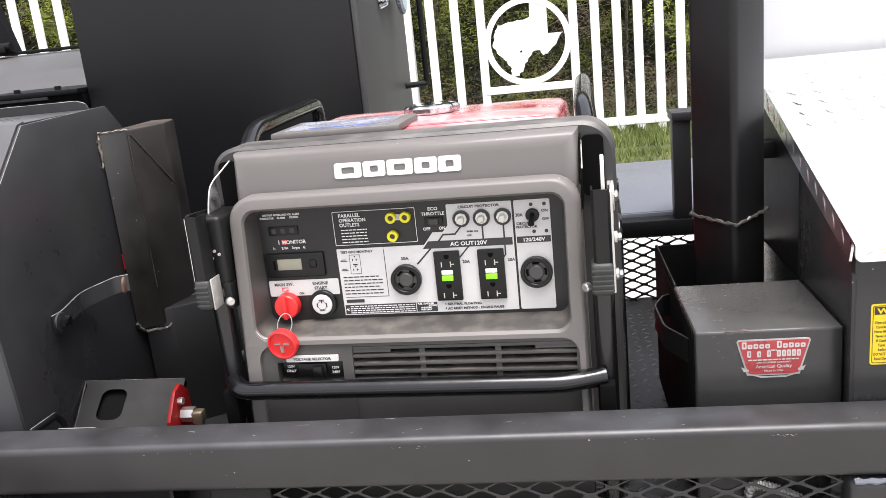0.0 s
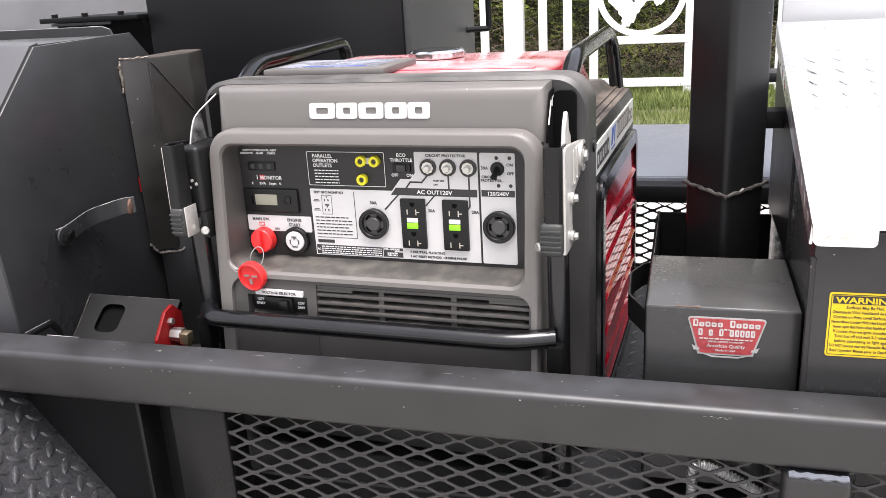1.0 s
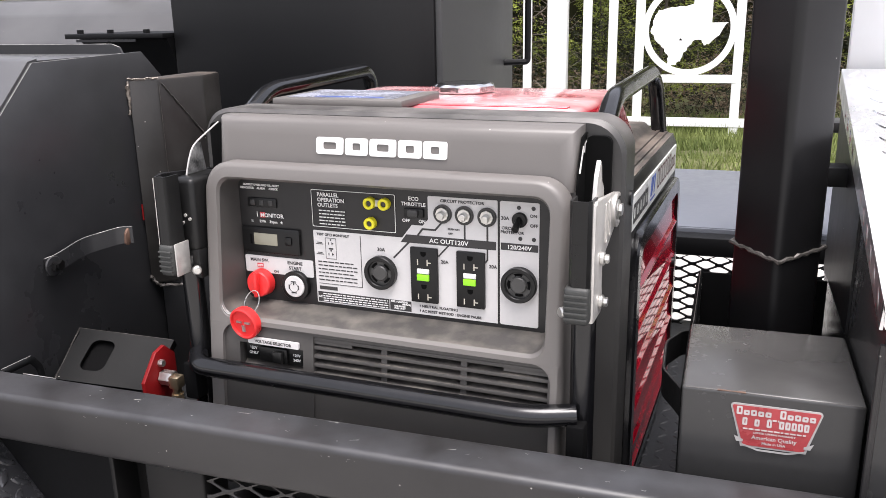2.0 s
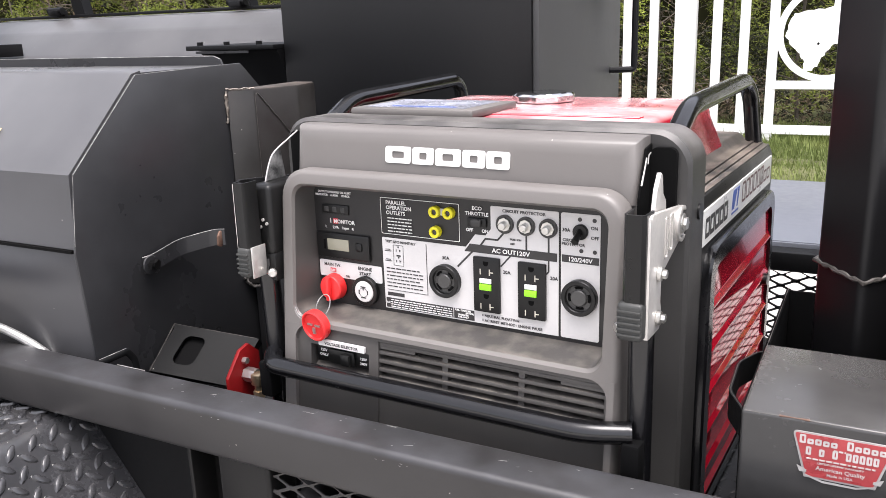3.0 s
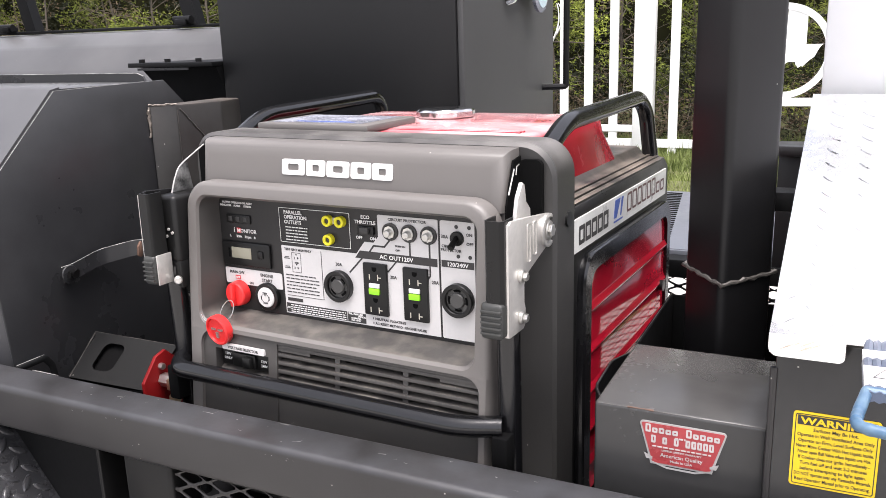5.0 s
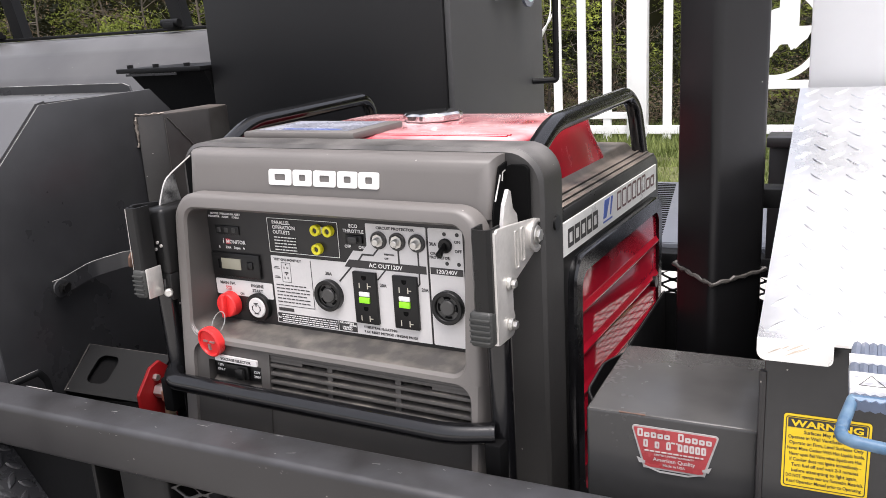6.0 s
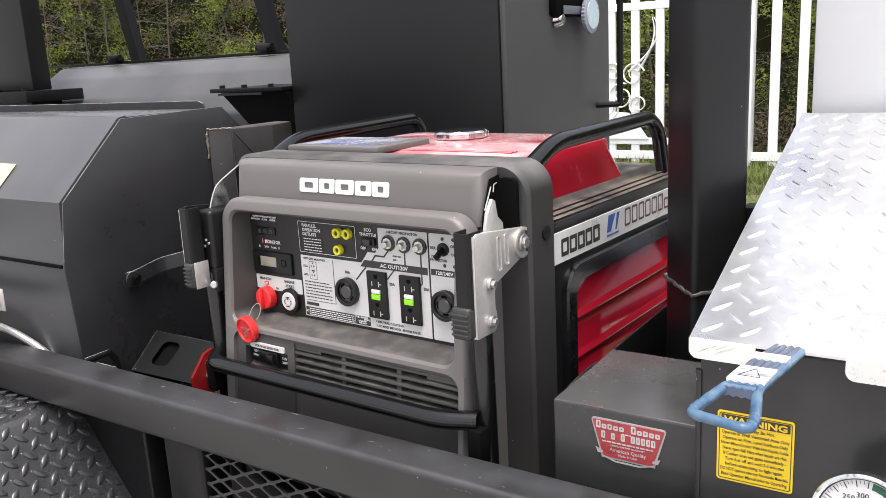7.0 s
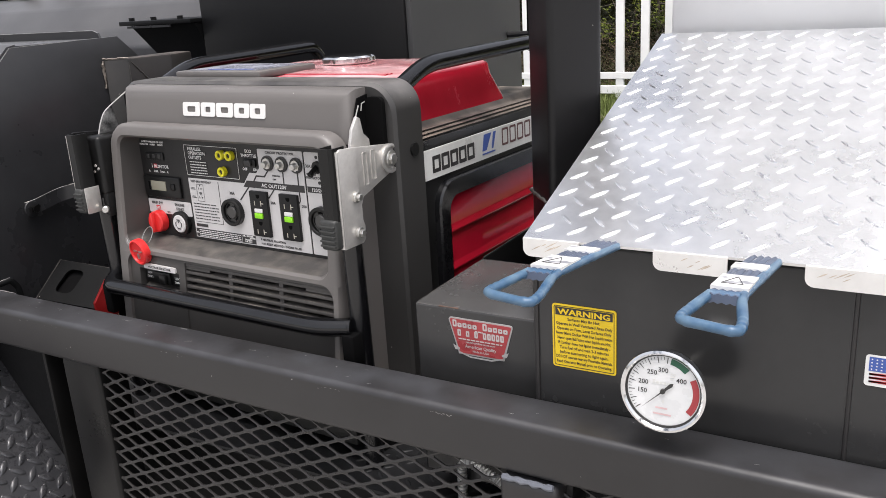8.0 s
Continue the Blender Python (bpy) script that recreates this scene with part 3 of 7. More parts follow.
part("upright", bm, "trailer", trailer, "square tube upright with a rounded cap")
cap_bead = bmesh.new()
tube(cap_bead, [(0.41 + 0.006 * k, 1.1745, RAIL_Z0 - 0.005 + 0.001 * math.sin(k * 2.1)) for k in range(14)], [0.0045 + 0.001 * math.sin(k * 1.7) for k in range(14)], 7)
part("weld_bead", cap_bead, "alu_plate", trailer, "smooth bluish weld along the cap")
bm = bmesh.new()
box(bm, 0.388, 0.504, 1.21, 1.268, 0.30, RAIL_Z0, 0.003)
part("upright_web", bm, "dark_paint", trailer)
# black plate: the shade under the rail is put into its colour
bm = bmesh.new()
box(bm, X_LEFT, -0.674, 1.255, 1.262, 0.30, RAIL_Z0)
part("side_plate", bm, "black", trailer, "flat side plate behind the mudguard, under-rail shade in its black")
part("mesh_panel", expanded_mesh(bmesh.new(), -0.54, 0.43, 0.31, RAIL_Z0 + 0.01, 1.2, start=(-0.25, 0.67)), "mesh_paint", trailer, "expanded steel mesh")
part("mesh_panel", expanded_mesh(bmesh.new(), 0.45, 2.3, 0.31, RAIL_Z0 + 0.01, 1.2, start=(-0.25, 0.67)), "mesh_paint", trailer, "expanded steel mesh")
part("mesh_panel", expanded_mesh(bmesh.new(), -0.5, 1.4, 0.50, 0.856, FAR_Y + 0.02, 0.069, 0.0305, 0.0027), "black", trailer, "black expanded steel mesh")
bm = bmesh.new()
for px in (0.335, 1.6):
    box(bm, px, px + 0.05, FAR_Y + 0.005, FAR_Y + 0.055, 0.902, 1.19, 0.003)
parts("far_post", bm, "trailer", trailer)
bm = bmesh.new()
box(bm, 0.33, 0.62, FAR_Y - 0.03, FAR_Y + 0.07, 1.19, 1.215, 0.003)
part("far_ledge", bm, "trailer", trailer)
rnd = random.Random(9)
bm = bmesh.new()
marks = [(-0.246, 1.205, 0.35, 0.014, 0.0007), (-0.103, 1.222, 0.2, 0.013, 0.0008), (-0.30, 1.249, 0.0, 0.016, 0.0008), (-0.635, 1.226, 0.15, 0.012, 0.001), (-0.45, 1.236, 0.0, 0.022, 0.0006)]
marks += [(rnd.uniform(-0.75, 0.75), rnd.uniform(RAIL_Y0 + 0.016, RAIL_Y1 - 0.012), rnd.uniform(-0.5, 0.5), rnd.uniform(0.002, 0.007), rnd.uniform(0.0003, 0.0008)) for _ in range(22)]
for x, y, a_, n_, w_ in marks:
    q = [(x, y), (x + n_ * math.cos(a_), y + n_ * math.sin(a_)), (x + n_ * 1.3 * math.cos(a_ + 0.5), y + n_ * 1.3 * math.sin(a_ + 0.5))]
    lo = [bm.verts.new((p[0], p[1] - w_ * f, RAIL_Z1 + 0.0003)) for p, f in zip(q, (0.3, 1, 0.2))]
    hi = [bm.verts.new((p[0], p[1] + w_ * f, RAIL_Z1 + 0.0003)) for p, f in zip(q, (0.3, 1, 0.2))]
    for k2 in range(2):
        bm.faces.new((lo[k2], lo[k2 + 1], hi[k2 + 1], hi[k2]))
part("scratch", bm, "worn", rail, "small bright scratches in the paint", smooth=0, kind="stuff")
# pale scuffs along the front edge of the rail
bm = bmesh.new()
rnd = random.Random(14)
for cx, n_, wide in ((0.306, 14, 0.012), (0.09, 6, 0.02), (-0.24, 5, 0.03), (-0.62, 5, 0.03)):
    for k in range(n_):
        x = cx + rnd.gauss(0, wide)
        long_, w_ = rnd.uniform(0.002, 0.007), rnd.uniform(0.00015, 0.00035)
        y, dx, dz = RAIL_Y0 - 0.0003, long_ * math.cos(rnd.uniform(-0.5, 0.5)), 0.002 * rnd.uniform(-1, 1)
        z = RAIL_Z1 - 0.0115 - abs(rnd.gauss(0, 0.002))
        bm.faces.new([bm.verts.new(p) for p in ((x, y, z), (x + dx * 0.5, y, z + dz * 0.5 - w_), (x + dx, y, z + dz), (x + dx * 0.5, y, z + dz * 0.5 + w_))])
part("scuff", bm, "worn", rail, "pale scuffs on the rounded edge", smooth=0, kind="stuff")
bm = bmesh.new()
tube(bm, round_path([(-0.962, 1.262, 0.866), (-0.953, 1.272, 0.884), (-0.936, 1.32, 0.892), (-0.933, 1.333, 0.872), (-0.926, 1.338, 0.80)], 0.006, 4), 0.007, 8, (0.35, 1.0))
part("weld_tab", bm, "bracket_paint", trailer, "small bent steel tab")
bare_edge(trailer, [(-0.955, 1.27, 0.8905), (-0.936, 1.32, 0.8985)], 0.0007)
bare_edge(rail, [(-0.89, RAIL_Y1 - 0.004, RAIL_Z1 - 0.0008), (-0.82, RAIL_Y1 - 0.004, RAIL_Z1 - 0.0008)], 0.0012)
# the shelf on the far side
shelf = thing("side_shelf", (0.2, 2.9, 0), "flat grey-blue metal shelf on the far trailer rail", "shelf")
part("shelf_top", box(bmesh.new(), -0.553, 0.9, 2.52, 3.38, 0.902, 0.914, 0.002), "alu_plate", shelf)
bm = bmesh.new()
for k in range(26):
    y = 2.56 + k * 0.031
    x1 = 0.05 - (y - 2.6) * 0.13
    box(bm, -0.55, x1, y - 0.0085, y + 0.0085, 0.9142, 0.9152)
part("shelf_slot", bm, "gap", shelf, "rows of dark slots in the shelf", smooth=0, kind="stuff")
part("shelf_edge", box(bmesh.new(), -0.553, 0.9, 2.512, 2.519, 0.875, 0.912, 0.002), "alu_plate", shelf)

# mudguard
FX, FZ, FY = -1.0, 0.80, 0.925
sl = Vector((-0.70 - FX, 0, 0.42 - FZ))
sl_len = sl.length
sl.normalize()
sn = Vector((-sl.z, 0, sl.x))
sn = sn if sn.z > 0 else -sn
BEND, TURN_A = 0.045, math.atan2(-sl.z, sl.x)
TANGENT = BEND * math.tan(TURN_A / 2)


def on_guard(u, v, h=0.0):
    """A point on the mudguard: u along the plate from its bend (positive down the slope), v across, h above it."""
    arc = BEND * TURN_A / 2
    if u < -arc:
        return Vector((FX - TANGENT + (u + arc), v, FZ + h))
    if u > arc:
        return Vector((FX, v, FZ)) + sl * (TANGENT + u - arc) + sn * h
    t = (u + arc) / BEND
    return Vector((FX - TANGENT + (BEND + h) * math.sin(t), v, FZ - BEND + (BEND + h) * math.cos(t)))


steps = [-1.3, -0.6] + [BEND * TURN_A / 2 * (k / 4 - 1) for k in range(9)] + [0.2, sl_len - 0.02]
bm = bmesh.new()
edge = [(FY + 0.004, 0.0), (1.254, 0.0), (1.254, -0.006), (FY + 0.004, -0.006), (FY + 0.001, -0.006), (FY + 0.0005, -0.003)]
loft(bm, [[on_guard(u, v, h) for v, h in edge] for u in steps], True, True)
guard = part("mudguard_plate", bm, "plate_paint", trailer, "tread plate, painted dark grey")
bm = bmesh.new()
edge = [(FY + 0.003, -0.0015), (FY - 0.003, -0.004), (FY - 0.006, -0.008), (FY - 0.006, -0.034), (FY - 0.001, -0.034), (FY + 0.001, -0.008)]
loft(bm, [[on_guard(u, v, h) for v, h in edge] for u in steps], True, True)
lip = part("mudguard_lip", bm, "plate_dust", trailer, "turned-down dusty tread plate lip")
bm = bmesh.new()
for k in range(-28, 11):
    u = 0.02 + k * 0.0218
    tube(bm, [on_guard(u - 0.008, FY - 0.006, -0.031), on_guard(u, FY - 0.0072, -0.021), on_guard(u + 0.008, FY - 0.006, -0.011)], [0.0008, 0.003, 0.0008], 6)
part("lip_tread", bm, "plate_dust", lip, "raised tread lugs", kind="stuff")
bm, tips = bmesh.new(), bmesh.new()
diamond_lugs(bm, 0.008, sl_len - 0.02, FY, 1.25, on_guard, 0.0441, 0.038, 0.0165, 0.0048, start=(0.0244, 0.9494), spots=tips)
diamond_lugs(bm, -1.28, -0.008, FY, 1.25, on_guard, 0.0441, 0.038, 0.0165, 0.0048, start=(0.0244, 0.9494), spots=tips)
part("tread", bm, "plate_paint", guard, "raised tread lugs", kind="stuff")
# pale spots put the glints at the lug tips into the colour
part("glint_spot", tips, "worn", guard, "small pale spots painted as glints at the lug tips", smooth=0, kind="stuff")

# wheel
TX, TZ, TR = -1.405, 0.212, 0.382


def on_wheel(r, t, y):
    return Vector((TX + r * math.sin(t), y, TZ + r * math.cos(t)))


bm = bmesh.new()
prof = [(0.965, 0.166), (0.950, 0.180), (0.944, 0.192), (0.952, 0.20), (0.944, 0.23), (0.942, 0.28), (0.948, 0.318), (0.962, 0.345), (0.985, TR - 0.014), (1.155, TR - 0.010), (1.178, 0.345), (1.19, 0.31), (1.20, 0.27), (1.19, 0.2)]
N = 72
loft(bm, [[on_wheel(r, k * math.tau / N, y) for k in range(N)] for y, r in prof])
tyre = part("tyre", bm, "tyre", trailer, "black ribbed trailer tyre")
bm = bmesh.new()
SHOULDER = [(1.0, TR), (0.978, TR - 0.006), (0.958, TR - 0.024), (0.945, TR - 0.056), (0.9445, TR - 0.082)]
for k in range(66):
    for s_i in range(3):
        t0 = (k + s_i * 0.31) * math.tau / 66
        t1 = t0 + 0.27 * math.tau / 66
        if s_i == 2:
            t1 -= 0.05 * math.tau / 66
        lean = 0.03
        last = len(SHOULDER) - 1 - (s_i == 2)
        rows_ = []
        for q, (y, r) in enumerate(SHOULDER[:last + 1]):
            drop = 0.012 if q == 0 else 0.003
            sk = lean * q
            rows_.append([on_wheel(r, t0 + sk, y), on_wheel(r, t1 + sk, y), on_wheel(r - drop, t1 + sk, y + 0.006), on_wheel(r - drop, t0 + sk, y + 0.006)])
        loft(bm, rows_, True, True)
for k in range(60):
    for row, (y0, y1) in enumerate(((1.008, 1.042), (1.052, 1.086), (1.096, 1.13), (1.138, 1.172))):
        t0 = (k + (0.4 if row % 2 else 0.0)) * math.tau / 60
        t1 = t0 + 0.84 * math.tau / 60
        loft(bm, [[on_wheel(r, t0, y0), on_wheel(r, t1, y0), on_wheel(r, t1 + 0.012, y1), on_wheel(r, t0 + 0.012, y1)] for r in (TR - 0.012, TR)], False, True)
part("tread_block", bm, "tyre", tyre, "worn tyre tread blocks", smooth=25, kind="stuff")
bm = bmesh.new()
prof = [(0.952, 0.176), (0.950, 0.170), (0.956, 0.164), (0.975, 0.158), (0.99, 0.145), (0.985, 0.11), (0.97, 0.06), (0.968, 0.002)]
loft(bm, [[on_wheel(r, k * math.tau / 48, y) for k in range(48)] for y, r in prof], cap_last=True)
rim = part("rim", bm, "rim", trailer, "white painted steel rim")
bm = bmesh.new()
for k in range(8):
    c = on_wheel(0.122, k * math.tau / 8 + 0.12, 0.9885)
    cyl(bm, c + Vector((0, 0.01, 0)), c - Vector((0, 0.003, 0)), 0.016, seg=14)
parts("rim_hole", bm, "gap", rim)

# ---- smoker beside the generator ----
EX = -0.965
smoker = thing("offset_smoker", (-1.9, 1.6, DECK), "charcoal painted steel smoker cooker with a slanted door", "smoker")
PROF = [(1.285, 0.70), (1.262, 1.10), (1.282, 1.245), (1.456, 1.412), (1.762, 1.417), (1.84, 1.345), (1.87, 0.70)]
part("end_plate", prism(bmesh.new(), PROF, "x", EX - 0.006, EX, 0.0012), "smoker", smoker, "flat steel end plate")
bare_edge(smoker, [(EX - 0.001, 1.282, 1.245), (EX - 0.001, 1.456, 1.412), (EX - 0.001, 1.70, 1.4165)], 0.0006)
bare_edge(smoker, [(EX - 0.001, 1.264, 1.115), (EX - 0.001, 1.281, 1.243)], 0.0004)
INNER = [(y + 0.008, z - 0.006) if y < 1.6 else (y - 0.008, z - 0.006) for y, z in PROF]
part("body", prism(bmesh.new(), INNER, "x", -3.6, EX - 0.0062), "smoker_front", smoker)
bm = bmesh.new()
prism(bm, [(1.268, 1.106), (1.277, 1.245), (1.452, 1.414), (1.475, 1.4185), (1.475, 1.414), (1.458, 1.409), (1.283, 1.243), (1.272, 1.106)], "x", -3.3, EX - 0.0065)
door = part("door", bm, "smoker_front", smoker, "slanted cooker door")
bm = bmesh.new()
box(bm, -3.3, EX - 0.02, 1.49, 1.75, 1.411, 1.4145, 0.001)
part("top_sheet", bm, "smoker", smoker, "flat top sheet")
bm = bmesh.new()
prism(bm, [(-3.3, 1.40), (EX - 0.01, 1.40), (EX - 0.022, 1.428), (EX - 0.04, 1.434), (-3.3, 1.434)], "y", 1.72, 1.726)
up_ = part("upstand", bm, "smoker", smoker, "raised back edge of the top sheet")
bare_edge(up_, [(EX - 0.022, 1.721, 1.428), (EX - 0.04, 1.721, 1.4345), (-3.2, 1.721, 1.4345)], 0.001)
bm = bmesh.new()
box(bm, -1.69, EX - 0.012, 1.262, 1.272, 1.0995, 1.105)
part("door_gap", bm, "gap", smoker, "dark gap under the door")
bm = bmesh.new()
S0, S1 = Vector((0, 1.277, 1.245)), Vector((0, 1.452, 1.414))
sd = (S1 - S0).normalized()
snn = Vector((0, -sd.z, sd.y))
q = [(-1.335, 0.002), (-1.235, 0.002), (-1.235, 0.098), (-1.335, 0.098)]
lo = [S0 + sd * v + snn * 0.0025 + Vector((x, 0, 0)) for x, v in q]
hi = [S0 + sd * v + snn * 0.0035 + Vector((x, 0, 0)) for x, v in q]
loft(bm, [lo, hi], True, True)
part("sticker", bm, "paper_cream", door, "blank cream sticker")
# door thermometer seen edge on
tc = S0 + sd * 0.14 + Vector((-1.63, 0, 0))
bm = bmesh.new()
cyl(bm, tc, tc + snn * 0.035, 0.014, seg=14)
part("stem", bm, "rust", door, "rusty threaded stem")
bm = bmesh.new()
cyl(bm, tc + snn * 0.034, tc + snn * 0.05, 0.02, 0.046, seg=28)
cyl(bm, tc + snn * 0.05, tc + snn * 0.066, 0.047, seg=32, bevel=0.005)
part("thermometer", bm, "chrome", door, "chrome dial thermometer")
# latch bar, bolt
bm = bmesh.new()
lp = [tuple(p) for p in round_path([(EX + 0.004, 1.41, 0), (EX + 0.014, 1.428, 0), (EX + 0.016, 1.50, 0), (EX + 0.06, 1.555, 0), (EX + 0.085, 1.565, 0)], 0.02)]
zt = [1.055 + 0.03 * min(1, max(0, (p[1] - 1.41) / 0.15)) for p in lp]
strap(bm, lp, [z - 0.034 for z in zt], zt, 0.004)
latch = part("latch_bar", bm, "smoker", smoker, "flat steel latch bar")
bm = bmesh.new()
cyl(bm, (EX + 0.012, 1.42, 1.0385), (EX + 0.0165, 1.42, 1.0385), 0.0195, seg=24, bevel=0.001)
part("latch_eye", bm, "smoker", latch, "round eye of the bar")
bm = bmesh.new()
prism(bm, [(1.548, 1.052), (1.556, 1.047), (1.567, 1.051), (1.574, 1.068), (1.569, 1.082), (1.558, 1.082), (1.55, 1.072)], "x", EX + 0.074, EX + 0.08, 0.002)
part("latch_keeper", bm, "rust", latch, "rust-brown keeper plate")
bm = bmesh.new()
cyl(bm, (EX, 1.42, 1.04), (EX + 0.034, 1.42, 1.04), 0.0085, seg=8)
prism(bm, [(1.407, 1.034), (1.412, 1.046), (1.42, 1.044), (1.428, 1.05), (1.434, 1.044), (1.428, 1.036), (1.42, 1.032)], "x", EX + 0.02, EX + 0.03)
part("latch_bolt", bm, "dark_paint", latch)
bare_edge(latch, [(p[0], p[1], z) for p, z in zip(lp, zt)], 0.0005)
# duct on the end plate
bm = bmesh.new()
D0 = [(-0.962, 1.702), (-0.918, 1.745), (-0.884, 1.86), (-0.90, 1.95), (-0.962, 1.95)]
prism(bm, D0, "z", 0.91, 1.362, 0.006)
duct = part("duct", bm, "duct_paint", smoker, "square steel duct with welded seams")
bm = bmesh.new()
rnd = random.Random(31)


def bead(bm, p, q, r, n=22):
    p, q = Vector(p), Vector(q)
    jag = [Vector((rnd.uniform(-1, 1), rnd.uniform(-1, 1), rnd.uniform(-1, 1))) * r * 0.5 for _ in range(n)]
    tube(bm, [p.lerp(q, k / (n - 1)) + jag[k] for k in range(n)], [r * rnd.uniform(0.55, 1.2) for _ in range(n)], 6)


bead(bm, (-0.962, 1.701, 1.29), (-0.962, 1.701, 1.36), 0.0034, 14)
bead(bm, (-0.962, 1.702, 1.363), (-0.918, 1.745, 1.363), 0.0024, 14)
parts("weld_seam", bm, "bright_weld", duct, "bare bright weld bead")
bm = bmesh.new()
bead(bm, (-0.915, 1.752, 1.352), (-0.882, 1.858, 1.22), 0.0016)
bead(bm, (-0.962, 1.702, 0.93), (-0.945, 1.715, 0.905), 0.004, 10)
bead(bm, (-0.945, 1.715, 0.905), (-0.912, 1.747, 0.902), 0.004, 12)
bead(bm, (-0.912, 1.747, 0.902), (-0.884, 1.855, 0.945), 0.004, 16)
parts("weld_seam", bm, "weld", duct, "rough weld bead")
bare_edge(duct, [(-0.9605, 1.7, 1.095), (-0.9605, 1.7, 1.06)], 0.0016, "red_steel")
part("firebox", prism(bmesh.new(), [(-0.96, 1.735), (-0.90, 1.76), (-0.64, 1.93), (-0.64, 2.40), (-0.96, 2.40)], "z", DECK, 0.945, 0.004), "cabinet", smoker, "black box under the duct")
part("pipe_stub", cyl(bmesh.new(), (-0.775, 1.80, 0.80), (-0.735, 1.77, 0.815), 0.012, seg=12, bevel=0.002), "weld", smoker)
bare_edge(duct, [(-0.917, 1.7455, 1.35), (-0.917, 1.7455, 1.0)], 0.0008, "weld")
# front shelf of the smoker
sh = part("shelf", box(bmesh.new(), -2.6, -1.165, 0.95, 1.215, 1.0, 1.038, 0.003), "plate_paint", smoker, "folding front shelf")
bm = bmesh.new()
box(bm, -2.59, -1.17, 0.955, 1.21, 1.0381, 1.0405)
lugs(bm, -2.0, -1.175, 0.96, 1.208, lambda u, v, h: (u, v, 1.0405 + h), 0.026, 0.022, 0.007, 0.0016)
part("shelf_tread", bm, "alu", sh, "bright tread plate")
bm = bmesh.new()
box(bm, -1.1645, -1.161, 1.18, 1.214, 0.995, 1.048, 0.001)
box(bm, -1.161, -1.145, 1.211, 1.2145, 0.995, 1.048, 0.001)
part("hinge_bracket", bm, "zinc", sh, "small bare steel angle")
part("hinge_bolt", cyl(bmesh.new(), (-1.161, 1.197, 1.03), (-1.154, 1.197, 1.03), 0.006, seg=8), "rust", sh)
bm = bmesh.new()
prism(bm, [(1.262, 1.215), (1.255, 1.15), (1.13, 1.13), (1.06, 1.15), (1.05, 1.19), (1.12, 1.21)], "x", -1.57, -1.56, 0.001)
br = part("shelf_bracket", bm, "smoker", smoker)
bm = bmesh.new()
cyl(bm, (-1.68, 1.266, 1.078), (-1.68, 1.235, 1.078), 0.019, seg=18, bevel=0.004)
part("bracket_knob", bm, "chrome", br, "round steel bolt head")

# hose along the rail
hose = thing("gas_hose", (-1.4, 1.24, RAIL_Z1), "grey braided gas hose lying on the side rail", "hose")
bm = bmesh.new()
hp = round_path([(-2.4, 1.23, RAIL_Z1 + 0.012), (-1.75, 1.21, RAIL_Z1 + 0.012), (-1.5, 1.21, RAIL_Z1 + 0.02), (-1.33, 1.225, RAIL_Z1 + 0.055), (-1.18, 1.25, RAIL_Z1 + 0.03), (-1.08, 1.29, RAIL_Z1 - 0.05), (-1.06, 1.31, DECK)], 0.12, 8)
tube(bm, hp, 0.009, 10)
part("hose_line", bm, "hose", hose)

# ---- valve bracket between smoker and generator ----
vb = thing("valve_bracket", (-0.85, 1.43, DECK), "dark steel bracket with slot and red end plate", "bracket")
bm = bmesh.new()
# a tilted plate with a slotted hole, drawn in its own plane
ux = Vector((0.18, 0.04, -0.02)).normalized()
uv = Vector((0, 0.8, 0.6)).normalized()
un = ux.cross(uv)
o0 = Vector((-0.958, 1.385, 0.822))


def on_bracket(u, v, h=0.0):
    return o0 + ux * u + uv * v + un * h


slot = rrect(0.034, 0.083, 0.026, 0.094, 0.016, 6)
SLOT_C = (0.0585, 0.06)
slot = [(p[0] + (q[0] - p[0]) * k / 6, p[1] + (q[1] - p[1]) * k / 6) for p, q in zip(slot, slot[1:] + slot[:1]) for k in range(6) if k == 0 or math.dist(p, q) > 0.008]
# the rim of the plate: corners take the place of the nearest points
CORNERS = [(0.003, 0.0), (0.19, 0.0), (0.19, 0.115), (-0.007, 0.115)]
frame_pts = []
for su, sv in slot:
    d = Vector((su - SLOT_C[0], sv - SLOT_C[1]))
    d.normalize()
    k = min((0.1315 if d.x > 0 else 0.0595) / max(abs(d.x), 1e-6), (0.055 if d.y > 0 else 0.06) / max(abs(d.y), 1e-6))
    frame_pts.append((SLOT_C[0] + d.x * k, SLOT_C[1] + d.y * k))
for c in CORNERS:
    near = min(range(len(frame_pts)), key=lambda k: math.dist(frame_pts[k], c))
    frame_pts[near] = c
loft(bm, [[on_bracket(u, v, -0.006) for u, v in slot], [on_bracket(u, v) for u, v in slot], [on_bracket(u, v) for u, v in frame_pts], [on_bracket(u, v, -0.02) for u, v in frame_pts]])
prism(bm, [(-0.957, 1.386), (-0.774, 1.427), (-0.774, 1.447), (-0.957, 1.406)], "z", 0.70, 0.80)
part("slotted_plate", bm, "bracket_paint", vb, "tilted steel plate with a slot")
# black sheet behind the slot stands for the shade inside it
bm = bmesh.new()
loft(bm, [[on_bracket(u, v, h) for u, v in ((0.012, 0.01), (0.115, 0.01), (0.115, 0.105), (0.012, 0.105))] for h in (-0.018, -0.014)], True, True)
part("slot_shade", bm, "flat_black", vb)
bare_edge(vb, [on_bracket(-0.006, 0.115, 0.0), on_bracket(0.186, 0.115, 0.0)], 0.0007, "weld")
bare_edge(vb, [on_bracket(0.003, 0.0, 0.0), on_bracket(-0.006, 0.115, 0.0)], 0.0016, "weld")
bm = bmesh.new()
